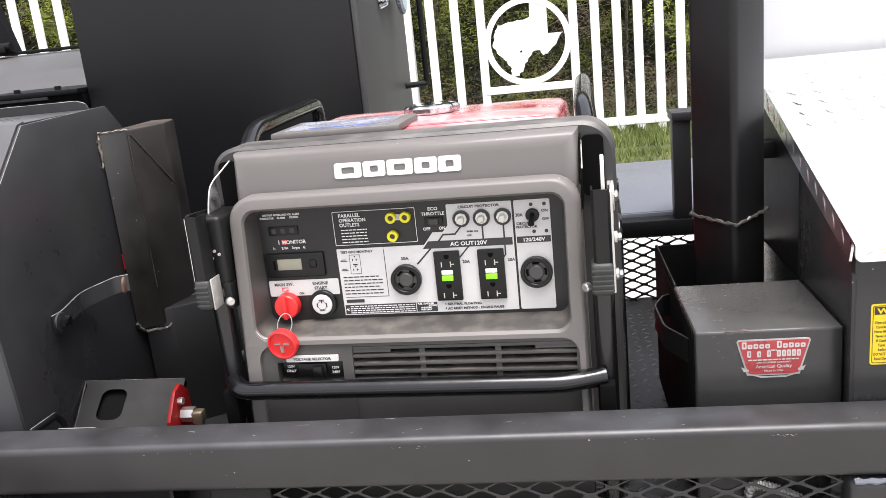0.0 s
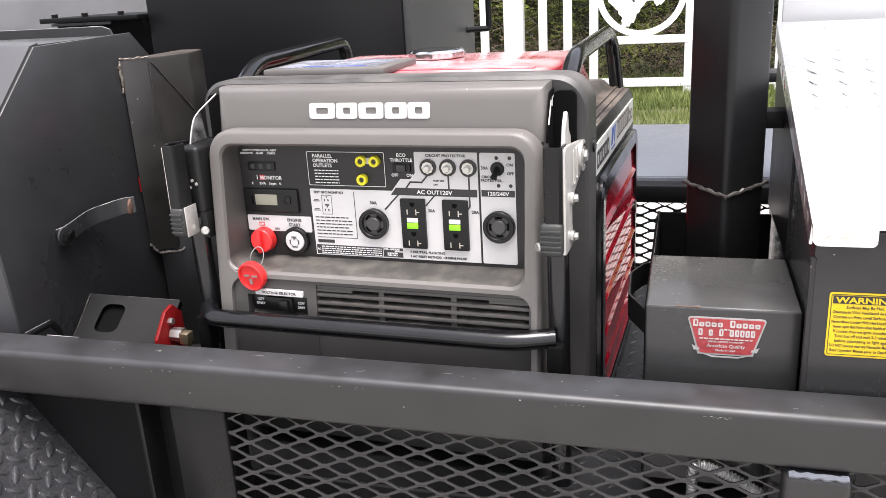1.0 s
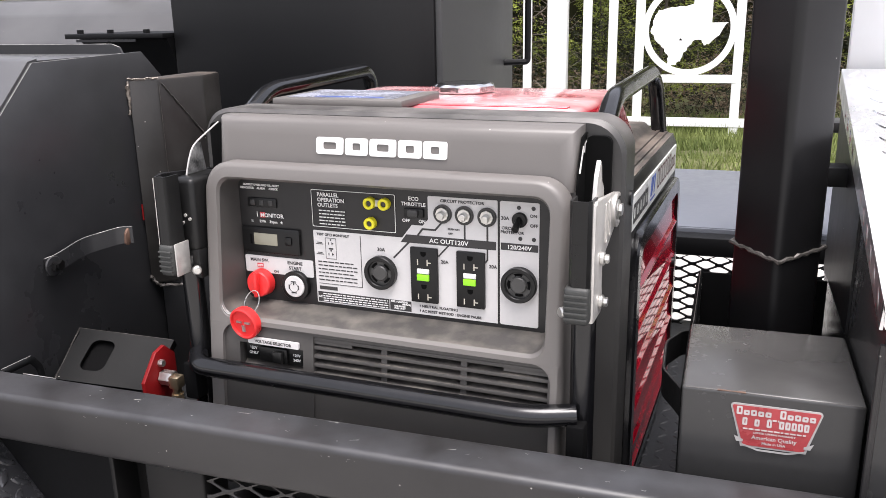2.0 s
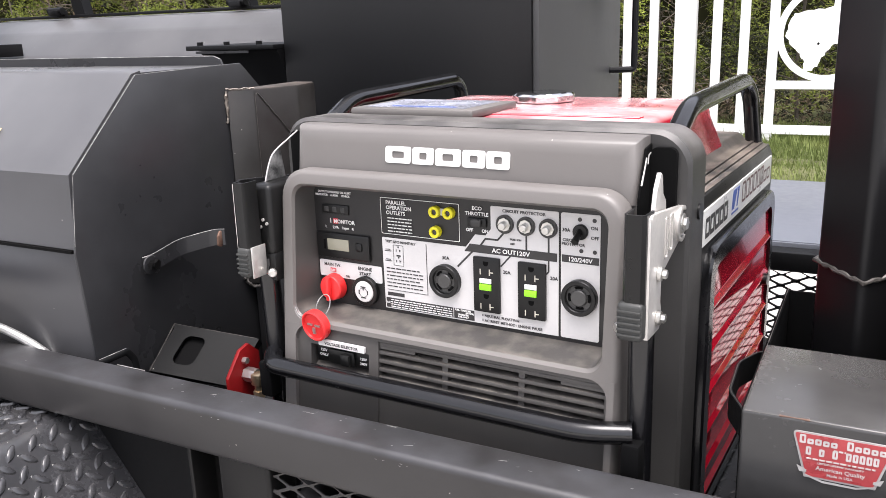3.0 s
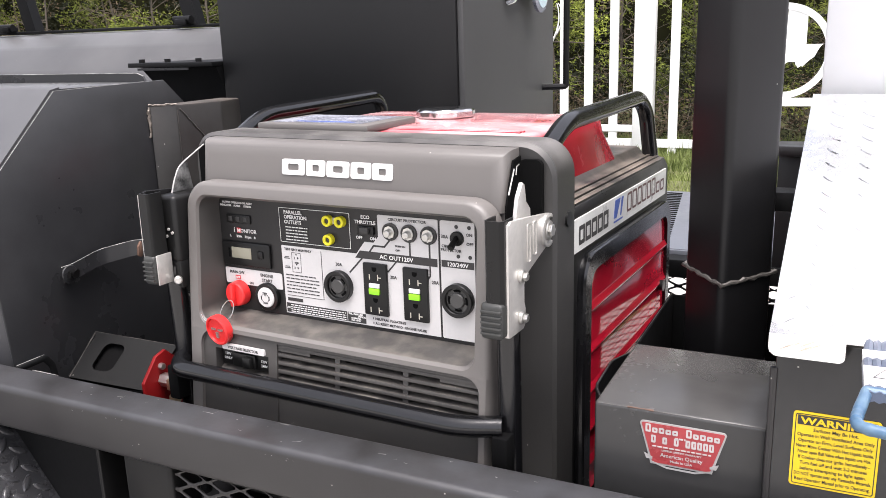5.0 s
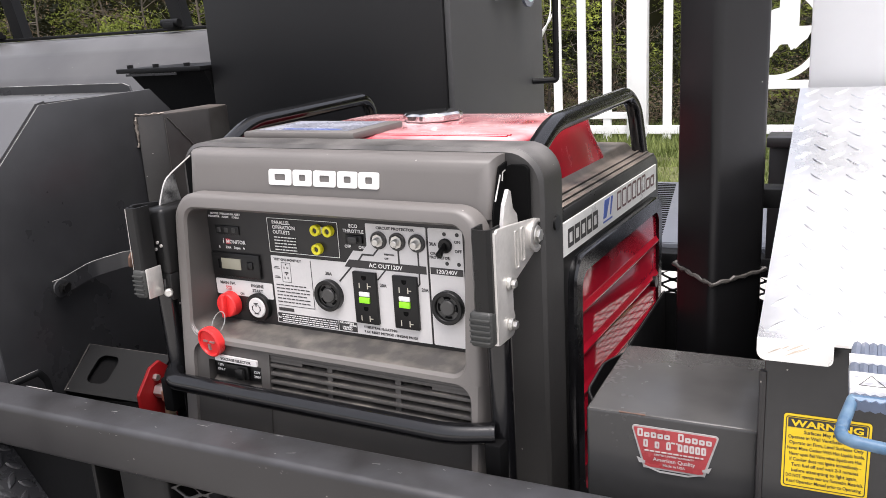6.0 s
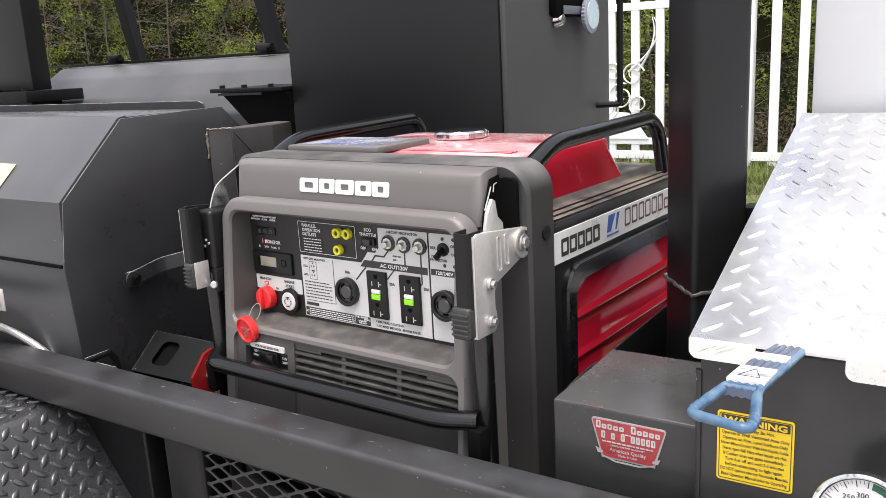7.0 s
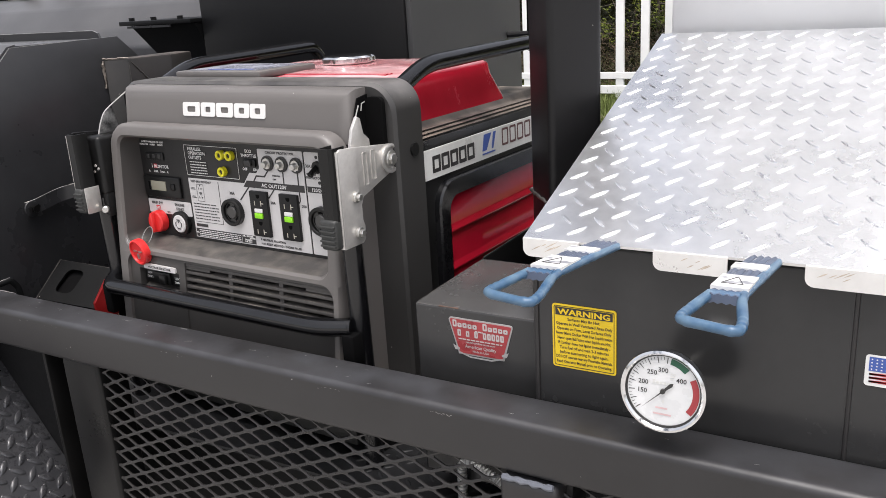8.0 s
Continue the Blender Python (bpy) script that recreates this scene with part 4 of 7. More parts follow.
prism(bm, [(1.415, 0.68), (1.407, 0.826), (1.448, 0.872), (1.475, 0.878), (1.503, 0.852), (1.51, 0.68)], "x", -0.772, -0.764, 0.001)
rp = part("end_plate", bm, "red_steel", vb, "red painted steel plate")
bm = bmesh.new()
cyl(bm, (-0.765, 1.455, 0.849), (-0.754, 1.455, 0.849), 0.007, seg=6)
part("bolt", bm, "steel", rp)
FITTING = Matrix.Translation((-0.03, 0.052, -0.026))
fit_ = thing("gas_fitting", (-0.74, 1.457, 0.775), "brass elbow gas fitting screwed to the red plate", "fitting", FITTING)
bm = bmesh.new()
cyl(bm, (-0.732, 1.405, 0.845), (-0.705, 1.405, 0.845), 0.015, seg=6)
cyl(bm, (-0.725, 1.405, 0.845), (-0.69, 1.395, 0.845), 0.009, seg=12)
part("nut", bm, "steel", fit_)
bm = bmesh.new()
box(bm, -0.705, -0.683, 1.384, 1.408, 0.832, 0.857, 0.004)
cyl(bm, (-0.694, 1.396, 0.835), (-0.694, 1.396, 0.79), 0.009, seg=12)
cyl(bm, (-0.694, 1.396, 0.82), (-0.694, 1.396, 0.806), 0.0125, seg=6)
part("elbow", bm, "brass", fit_)
bm = bmesh.new()
tube(bm, round_path([(-0.694, 1.396, 0.79), (-0.694, 1.39, 0.74), (-0.70, 1.36, 0.70), (-0.66, 1.34, DECK + 0.034)], 0.04), 0.008, 10)
part("pigtail", bm, "hose", fit_)

# ---- tall black cabinet behind ----
cab = thing("tall_cabinet", (-1.0, 2.9, DECK), "tall black painted steel cabinet on the trailer deck", "cabinet")
CX0, CX1, CY0, CY1 = -1.455, -0.575, 2.55, 3.4
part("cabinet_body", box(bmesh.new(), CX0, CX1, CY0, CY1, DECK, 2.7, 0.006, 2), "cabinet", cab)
# the door's pale grey carries the light on this side
dr = part("cabinet_door", box(bmesh.new(), CX1, CX1 + 0.02, CY0 + 0.01, CY1 - 0.02, DECK + 0.1, 2.6, 0.003), "cabinet_side", cab, "door leaf on the side, bright sheen put into its grey")
bm = bmesh.new()
tube(bm, round_path([(CX1 + 0.018, 3.255, 1.303), (CX1 + 0.098, 3.295, 1.303), (CX1 + 0.098, 3.30, 1.95)], 0.012, 4), 0.0115, 10)
part("latch_rod", bm, "black", dr, "bent black latch rod")
ct = part("control_box", box(bmesh.new(), CX1 + 0.02, CX1 + 0.05, 2.86, 3.12, 1.625, 1.76, 0.006), "flat_black", dr, "black control box")
part("box_plate", box(bmesh.new(), CX1 + 0.0502, CX1 + 0.053, 2.91, 3.05, 1.632, 1.66, 0.002), "alu_plate", ct, "grey front plate")
GC = Vector((CX1 + 0.075, 3.1, 1.632))
bm = bmesh.new()
loft(bm, [[(GC.x + dx, GC.y + r * (1.0 + 0.05 * (k % 2) * tooth) * math.cos(k * math.tau / 64), GC.z + r * (1.0 + 0.05 * (k % 2) * tooth) * math.sin(k * math.tau / 64)) for k in range(64)] for r, dx, tooth in ((0.03, -0.027, 0), (0.062, -0.016, 1), (0.064, -0.004, 1), (0.058, 0.0, 0))], True, True)
part("dial", bm, "tray_label", ct, "pale blue toothed dial knob")
part("dial_face", cyl(bmesh.new(), GC, GC + Vector((0.002, 0, 0)), 0.05, seg=30), "dial_blue", ct, "pale blue dial face")
bm = bmesh.new()
cyl(bm, (CX1 + 0.02, 2.91, 1.615), (CX1 + 0.05, 2.91, 1.615), 0.028, 0.02, seg=20, bevel=0.004)
part("lamp", bm, "chrome", ct)

# chute with bolted flange
chute = thing("bolted_chute", (-1.65, 2.6, DECK), "black tapered chute under a bolted steel flange", "chute")
bm = bmesh.new()
box(bm, -1.84, CX0 - 0.004, 2.50, 2.85, 1.422, 1.438, 0.002)
fl = part("flange", bm, "black", chute)
bm = bmesh.new()
loft(bm, [[(-1.80, 2.52, 1.421), (CX0 - 0.005, 2.52, 1.421), (CX0 - 0.005, 2.8, 1.421), (-1.80, 2.8, 1.421)],
          [(-1.72, 2.60, 1.27), (CX0 - 0.005, 2.60, 1.27), (CX0 - 0.005, 2.78, 1.27), (-1.72, 2.78, 1.27)],
          [(-1.72, 2.60, DECK), (CX0 - 0.005, 2.60, DECK), (CX0 - 0.005, 2.78, DECK), (-1.72, 2.78, DECK)]], True, True)
part("hopper", bm, "black", chute)
bm = bmesh.new()
box(bm, -1.79, -1.56, 2.494, 2.499, 1.412, 1.42)
part("angle", bm, "smoker", fl)
bolt = None
for bx in (-1.80, -1.68, -1.54):
    if bolt is None:
        bolt = part("bolt", cyl(bmesh.new(), (bx, 2.53, 1.438), (bx, 2.53, 1.450), 0.011, seg=6), "black", fl)
    else:
        same_part("bolt", bolt, fl, Matrix.Translation((bx + 1.80, 0, 0)))

# rear cooker lid with chimney
rear = thing("rear_cooker", (-2.6, 3.1, DECK), "long grey steel cooker with a curved lid behind", "cooker")
bm = bmesh.new()
curve = [(2.75, DECK), (2.75, 1.33), (2.80, 1.40), (2.90, 1.50), (2.99, 1.555), (3.10, 1.565), (3.5, 1.54), (3.6, DECK)]
prism(bm, curve, "x", -3.56, CX0 - 0.12, 0.012)
part("cooker_body", bm, "smoker_front", rear)
bm = bmesh.new()
box(bm, -4.4, CX0 - 0.10, 3.03, 3.05, 1.566, 1.578, 0.002)
part("hinge_strip", bm, "black", rear)
bm = bmesh.new()
for hx in (-3.11, -2.03):
    box(bm, hx - 0.03, hx + 0.03, 2.99, 3.05, 1.575, 1.60, 0.004)
    cyl(bm, (hx - 0.045, 3.01, 1.597), (hx + 0.045, 3.01, 1.597), 0.016, seg=12)
parts("hinge", bm, "black", rear)
bm = bmesh.new()
for hx in (-3.09, -2.09):
    prism(bm, [(hx - 0.03, 1.58), (hx + 0.04, 1.58), (hx - 0.13, 2.25), (hx - 0.20, 2.25)], "y", 3.12, 3.17)
parts("lid_strut", bm, "black", rear, "slanted black strut")
chim = thing("square_chimney", (-3.3, 2.75, DECK), "black square steel chimney on a bolted flange", "chimney")
part("chimney_tube", box(bmesh.new(), -3.75, -3.2, 2.60, 2.70, 1.46, 2.8, 0.006), "cabinet", chim)
part("flange", box(bmesh.new(), -3.9, -3.1, 2.50, 2.80, 1.405, 1.458, 0.003), "black", chim)
part("base_box", box(bmesh.new(), -3.7, -3.2, 2.58, 2.74, DECK, 1.405), "black", chim)
bolt = None
for bx in (-3.6, -3.38, -3.16):
    if bolt is None:
        bolt = part("bolt", cyl(bmesh.new(), (bx, 2.53, 1.458), (bx, 2.53, 1.472), 0.012, seg=6), "black", chim)
    else:
        same_part("bolt", bolt, chim, Matrix.Translation((bx + 3.6, 0, 0)))

# ---- roof post beside the fryer ----
FXL_SIDE = 0.4325
post = thing("roof_post", (0.327, 1.642, DECK), "black square steel roof post with a weld collar", "post")
bm = bmesh.new()
box(bm, -0.05, 0.05, -0.05, 0.05, DECK, 3.2, 0.013, 4, pose(0.327, 1.642, 0, 0, 0, 45))
part("post_tube", bm, "post_paint", post)
bm = bmesh.new()
ring = []
for k in range(48):
    t = k / 48 * 4
    i, f = int(t), t - int(t)
    cs = [(-0.0705, 0), (0, -0.0705), (0.0705, 0), (0, 0.0705)]
    p, q = cs[i % 4], cs[(i + 1) % 4]
    x, y = p[0] + (q[0] - p[0]) * f, p[1] + (q[1] - p[1]) * f
    ring.append((0.327 + x * 1.01, 1.642 + y * 1.01, 1.113 - 0.010 * abs(y) / 0.07 * (1 if y < 0 else -1) + 0.0012 * math.sin(k * 1.9)))
tube(bm, ring, [0.0036 + 0.0012 * math.sin(k * 2.7) for k in range(48)], 7, closed=True)
part("weld_collar", bm, "weld", post, "rough weld bead round the post")
part("lid_stop", box(bmesh.new(), 0.372, FXL_SIDE, 1.70, 1.75, 1.2, 1.232, 0.002), "black", post, "short black bar to the fryer side")

# ---- fryer ----
fryer = thing("gas_fryer", (0.8, 1.6, DECK), "black steel gas fryer with sloping bright tread plate lid", "fryer")
FYF, FXL = 1.262, 0.432
part("fryer_body", prism(bmesh.new(), [(FYF, 0.72), (FYF, 1.138), (1.90, 1.352), (1.90, 0.72)], "x", FXL, 1.75, 0.003), "fryer_paint", fryer, "dark grey steel tank body")
bm = bmesh.new()
tube(bm, [(0.842, FYF - 0.0005, z) for z in [0.74 + 0.04 * k for k in range(10)] + [1.137]], 0.0028, 8)
tube(bm, [(FXL - 0.001, FYF + 0.001, z) for z in [0.74 + 0.04 * k for k in range(10)]], 0.0045, 8)
parts("body_seam", bm, "trailer", fryer, "raised vertical weld seams")
# sheet added to make the fryer's left side look unlit
part("body_side_shade", prism(bmesh.new(), [(1.54, 1.007), (1.54, 1.215), (1.89, 1.332), (1.89, 1.007)], "x", FXL - 0.004, FXL - 0.0005), "post_paint", fryer, "added black sheet for the unlit side")
# side box
bx = part("side_box", box(bmesh.new(), 0.205, FXL - 0.004, 1.29, 1.53, 0.70, 1.006, 0.005, 3), "fryer_paint", fryer, "dark grey side box")
# near-black panel and tray walls hold the tray's deep shade
part("side_panel", box(bmesh.new(), 0.205, 0.2115, 1.5305, 1.812, 0.70, 1.008, 0.002), "flat_black", fryer, "thin side panel with a bare edge, shade in its black")
# sheet added so the outer side and its reflection stay dark
part("side_shade_sheet", box(bmesh.new(), 0.2032, 0.2047, 1.3, 1.8, 0.70, 1.0, 0.0004), "flat_black", fryer, "added flat black sheet that darkens the outer side")
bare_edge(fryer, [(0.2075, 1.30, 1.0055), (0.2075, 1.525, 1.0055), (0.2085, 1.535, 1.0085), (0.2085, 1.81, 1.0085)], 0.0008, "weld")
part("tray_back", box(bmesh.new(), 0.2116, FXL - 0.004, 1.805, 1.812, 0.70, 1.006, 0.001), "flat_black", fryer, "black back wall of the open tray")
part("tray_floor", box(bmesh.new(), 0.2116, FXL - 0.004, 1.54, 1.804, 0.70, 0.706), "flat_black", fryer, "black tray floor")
bare_edge(bx, [(0.21, 1.2915, 1.0045), (0.425, 1.2915, 1.0045)], 0.0008, "weld")
bare_edge(bx, [(0.25, 1.2915, 1.0052), (0.285, 1.2915, 1.0052)], 0.0015, "rust")
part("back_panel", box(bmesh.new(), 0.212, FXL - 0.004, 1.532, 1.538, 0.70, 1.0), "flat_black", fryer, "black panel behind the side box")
bm = bmesh.new()
HANDLE = round_path([(0.204, 1.345, 0), (0.198, 1.36, 0), (0.173, 1.412, 0), (0.169, 1.52, 0), (0.19, 1.572, 0), (0.204, 1.58, 0)], 0.014, 5)
strap(bm, [tuple(p) for p in HANDLE], 0.932, 0.974, 0.004)
hd = part("carry_handle", bm, "black", fryer, "bent flat bar handle")
bare_edge(hd, [(p[0], p[1], 0.9742) for p in HANDLE], 0.0006, "weld")
# decal on the side box
bm = bmesh.new()


def decal_poly(inset):
    out = [(0.2835 + inset, 0.930 + inset), (0.363 - inset, 0.930 + inset)]
    for cx, a0 in ((0.3745, 0), (0.2725, 90)):
        for k in range(5):
            t = radians(a0 + 22.5 * k)
            out.append((cx + (0.0045 - inset * 0.9) * math.cos(t), 0.9865 + (0.0045 - inset * 0.9) * math.sin(t)))
    return out


prism(bm, decal_poly(0), "y", 1.2885, 1.2897)
part("decal", bm, "decal_silver", bx, "shield-shaped red sticker with white marks", smooth=0)
bm = bmesh.new()
for poly in ([(0.2745, 0.9455), (0.286, 0.9405), (0.286, 0.9375), (0.278, 0.937)], [(0.3715, 0.9455), (0.368, 0.937), (0.36, 0.9375), (0.36, 0.9405)], [(0.285, 0.9345), (0.305, 0.929), (0.342, 0.929), (0.362, 0.9345), (0.362, 0.9325), (0.342, 0.9265), (0.305, 0.9265), (0.285, 0.9325)]):
    prism(bm, poly, "y", 1.2872, 1.2876)
parts("decal_ribbon", bm, "decal_silver", bx, smooth=0)
part("decal_face", prism(bmesh.new(), decal_poly(0.0026), "y", 1.2878, 1.2884), "decal_red", bx, smooth=0)
bm = bmesh.new()
random.seed(5)
# the two brand lines as plain blocks of letter size
for z, tall, x0, x1, tops in ((0.976, 0.0118, 0.2755, 0.3725, (1, 0.62, 0.7, 0.62, 0.62, 0, 1, 0.62, 0.7, 0.62, 0.62)), (0.9615, 0.0112, 0.2835, 0.3655, (1, 0, 0.9, 0, 1, 0, 1, 1, 1, 1, 1))):
    n_ = len(tops)
    for k, f in enumerate(tops):
        if f:
            u0 = x0 + (x1 - x0) * k / n_
            u1 = u0 + (x1 - x0) / n_ * 0.82
            o, i_ = rrect(u0, u1, z, z + tall * f, 0.0016, 3), rrect(u0 + 0.0026, u1 - 0.0022, z + 0.0028, z + tall * f - 0.0026, 0.0008, 3)
            loft(bm, [[(u, 1.2872, v) for u, v in o], [(u, 1.2872, v) for u, v in i_]])
for z, x0, x1, h in ((0.9568, 0.285, 0.361, 0.0018), (0.9725, 0.315, 0.328, 0.002)):
    x = x0
    while x < x1:
        w = random.uniform(0.003, 0.007)
        box(bm, x, min(x1, x + w), 1.2868, 1.2874, z - h / 2, z + h / 2)
        x += w + 0.0015
letters(bm, "LIMITED LIFETIME WARRANTY", facing_front(0.3235, 1.2868, 0.9512), 0.0036, "CENTER", 0.0001, 1.05)
letters(bm, "American Quality", facing_front(0.3235, 1.2868, 0.9432) @ Matrix.Shear("XY", 4, (0.35, 0.0)), 0.0078, "CENTER", 0.0001, 0.98)
letters(bm, "Made in USA", facing_front(0.3235, 1.2868, 0.9368), 0.0052, "CENTER", 0.0001, 1.05)
part("decal_mark", bm, "decal_ink", bx, "plain pale blocks and slogan", smooth=0, kind="stuff")
# warning label
wl = part("warning_label", prism(bmesh.new(), rrect(0.456, 0.550, 0.953, 1.050, 0.004), "y", FYF - 0.0014, FYF - 0.0004), "paper_yellow", fryer, "yellow warning label with black print", smooth=0)
bm = bmesh.new()
o, i_ = rrect(0.4585, 0.5475, 0.9555, 1.0475, 0.003), rrect(0.4595, 0.5465, 0.9565, 1.0465, 0.0025)
yv = FYF - 0.0018
loft(bm, [[(u, yv, v) for u, v in o], [(u, yv, v) for u, v in i_]])
prism(bm, [(0.461, 1.0335), (0.545, 1.0335), (0.545, 1.0455), (0.461, 1.0455)], "y", yv - 0.0002, yv + 0.0002)
for k, (body, sq) in enumerate((("Surfaces May Be Hot.", 0.9), ("Operate in Well Ventilated Area Only", 0.86), ("Operate on Firm, Level Surfaces Only", 0.84), ("Never Move Cooker With Hot Liquids Inside.", 0.72),
                                ("Never open Ball Valve when liquids are Hot.", 0.71), ("If Cooker does not ignite immediately -", 0.78), ("Turn fuel off and wait 2-3 minutes", 0.85), ("before attempting to light again.", 0.9),
                                ("DO NOT operate near any Flammable Materials.", 0.68), ("Read Operator Manual prior to Operating.", 0.76))):
    letters(bm, body, facing_front(0.503, yv, 1.0262 - k * 0.0073), 0.0062, "CENTER", 0.00012, sq)
part("print", bm, "ink", wl, smooth=0, kind="stuff")
bm = bmesh.new()
letters(bm, "WARNING", facing_front(0.5035, yv - 0.0006, 1.0352), 0.0118, "CENTER", 0.0004, 1.35)
part("heading", bm, "paper_yellow", wl, smooth=0, kind="stuff")
# flag sticker
fs = part("flag_sticker", prism(bmesh.new(), rrect(0.856, 0.932, 1.0, 1.04, 0.004), "y", FYF - 0.0012, FYF - 0.0003), "white_ink", fryer, "small flag sticker, red white and blue", smooth=0)
bm = bmesh.new()
for k in range(7):
    z = 1.0045 + k * 0.0048
    x0 = 0.8895 if k > 2 else 0.861
    loft(bm, [[(x0 + (0.928 - x0) * f, FYF - 0.0016, z + dz + 0.0009 * math.sin(f * 6.0)) for f in (0, 0.25, 0.5, 0.75, 1)] for dz in (0.0, 0.0026)])
parts("stripe", bm, "red_ink", fs, smooth=0)
part("canton", box(bmesh.new(), 0.86, 0.887, FYF - 0.0018, FYF - 0.0013, 1.0195, 1.0375), "blue_ink", fs, smooth=0)
bm = bmesh.new()
for k in range(20):
    sx_, sz_ = 0.863 + (k % 5) * 0.0053, 1.022 + (k // 5) * 0.0042
    bm.faces.new([bm.verts.new((sx_ + r * math.sin(j * math.tau / 10), FYF - 0.0021, sz_ + r * math.cos(j * math.tau / 10))) for j, r in enumerate((0.0014, 0.0006) * 5)])
part("star", bm, "white_ink", fs, "rows of small white stars", smooth=0, kind="stuff")
# lid
LF, LB = Vector((0, 1.241, 1.150)), Vector((0, 1.91, 1.375))
LX0, LX1 = 0.424, 1.78
ld = (LB - LF).normalized()
ln = Vector((0, -ld.z, ld.y))
l_len = (LB - LF).length


def on_lid(u, v, h=0.0):
    return Vector((u, 0, 0)) + LF + ld * v + ln * h


bm = bmesh.new()
loft(bm, [[on_lid(LX0, 0), on_lid(LX1, 0), on_lid(LX1, l_len), on_lid(LX0, l_len)], [on_lid(LX0, 0, -0.004), on_lid(LX1, 0, -0.004), on_lid(LX1, l_len, -0.004), on_lid(LX0, l_len, -0.004)]], True, True)
loft(bm, [[on_lid(LX0, 0.012, -0.0045), on_lid(LX0, l_len, -0.0045), on_lid(LX0, l_len, -0.038), on_lid(LX0, 0.012, -0.038)], [on_lid(LX0 + 0.004, 0.012, -0.0045), on_lid(LX0 + 0.004, l_len, -0.0045), on_lid(LX0 + 0.004, l_len, -0.038), on_lid(LX0 + 0.004, 0.012, -0.038)]], True, True)
lid = part("lid", bm, "alu", fryer, "bright aluminium tread plate lid")
bm = bmesh.new()
for x0, x1 in ((LX0, 0.505), (0.605, 0.697), (0.785, 0.878), (0.966, 1.06), (1.148, 1.24), (1.33, 1.42), (1.51, LX1)):
    c = [(x0, 1.149)] + [(x0 + 0.011 - 0.011 * math.cos(radians(18 * k)), 1.1345 - 0.011 * math.sin(radians(18 * k))) for k in range(6)]
    c += [(x1 - 0.007 + 0.007 * math.sin(radians(18 * k)), 1.1305 - 0.007 * math.cos(radians(18 * k))) for k in range(6)] + [(x1, 1.149)]
    prism(bm, c, "y", 1.2385, 1.242)
parts("lid_tab", bm, "tab_alu", lid, "turned-down lid tabs", smooth=0)
bm = bmesh.new()
rs = random.Random(17)
for x0, x1 in ((LX0, 0.505), (0.605, 0.697), (0.785, 0.878), (0.966, 1.06)):
    for k in range(5):
        x, z = rs.uniform(x0 + 0.01, x1 - 0.03), rs.uniform(1.1275, 1.139)
        n_, w_ = rs.uniform(0.008, 0.02), rs.uniform(0.0002, 0.0006)
        bm.faces.new([bm.verts.new(p) for p in ((x, 1.2383, z), (x + n_ * 0.6, 1.2383, z + n_ * 0.3 - w_), (x + n_, 1.2383, z + n_ * 0.55), (x + n_ * 0.5, 1.2383, z + n_ * 0.32 + w_))])
part("stain_mark", bm, "stain", lid, "brown scrape marks on the tabs", smooth=0, kind="stuff")
bm = bmesh.new()
diamond_lugs(bm, LX0 + 0.002, LX1, 0.0, l_len, on_lid, 0.0473, 0.031, 0.0066, 0.0022, start=(0.469, 0.239), steep=(0.8, 0.4))
diamond_lugs(bm, 0.0, l_len, -0.001, 0.046, lambda u, v, h: on_lid(LX0 - h, u, -v), 0.0473, 0.03, 0.009, 0.0012, start=(0.239, 0.02))
part("lid_tread", bm, "alu", lid, "raised tread lugs", kind="stuff")
# thermometer
gc = Vector((0.638, 1.181, 0.986))
gn = Vector((0.0, -1.0, 0.10)).normalized()
gq = gn.to_track_quat("Z", "Y").to_matrix().to_4x4()
th = thing("dial_thermometer", (0.638, 1.262, 0.986), "round white dial thermometer in a chrome case", "thermometer")
bm = bmesh.new()
cyl(bm, gc - gn * 0.006, gc - gn * 0.085, 0.008, seg=14)
part("stem", bm, "steel", th)
bm = bmesh.new()
prof = [(0.0, -0.016), (0.046, -0.016), (0.053, -0.008), (0.0545, 0.0), (0.0535, 0.006), (0.0505, 0.0075), (0.0480, 0.005), (0.0472, 0.0)]
loft(bm, [[gc + gq @ Vector((r * math.cos(k * math.tau / 48), r * math.sin(k * math.tau / 48), h)) for k in range(48)] for r, h in prof[1:]], True)
part("case", bm, "chrome", th, "polished chrome case")
bm = bmesh.new()
cyl(bm, gc - gn * 0.004, gc + gn * 0.0004, 0.0475, seg=48)
part("dial_face", bm, "dial", th)
bm = bmesh.new()
loft(bm, [[gc + gq @ Vector((r * math.cos(k * math.tau / 48), r * math.sin(k * math.tau / 48), h)) for k in range(48)] for r, h in ((0.0458, 0.0008), (0.0458, 0.0022), (0.0474, 0.0022), (0.0474, 0.0008))])
part("gasket", bm, "frame", th, "dark ring inside the case")
gm = Matrix.Translation(gc + gn * 0.001) @ pose(0, 0, 0, 90 - 5.7)


def dial_arc(bm, r0, r1, a0, a1, h=0.0):
    k0 = max(2, int(abs(a1 - a0) / 5))
    ins, outs = [], []
    for k in range(k0 + 1):
        t = radians(a0 + (a1 - a0) * k / k0)
        ins.append(bm.verts.new(gm @ Vector((r0 * math.cos(t), r0 * math.sin(t), h))))
        outs.append(bm.verts.new(gm @ Vector((r1 * math.cos(t), r1 * math.sin(t), h))))
    for k in range(k0):
        bm.faces.new((ins[k], outs[k], outs[k + 1], ins[k + 1]))


bm = bmesh.new()
dial_arc(bm, 0.0365, 0.0445, 29, -38)
part("red_zone", bm, "decal_red", th, smooth=0)
bm = bmesh.new()
dial_arc(bm, 0.0365, 0.0445, 79, 46)
M["dark_green"] = material("dark_green_print", (0.02, 0.09, 0.05), 0.4, bump=0)
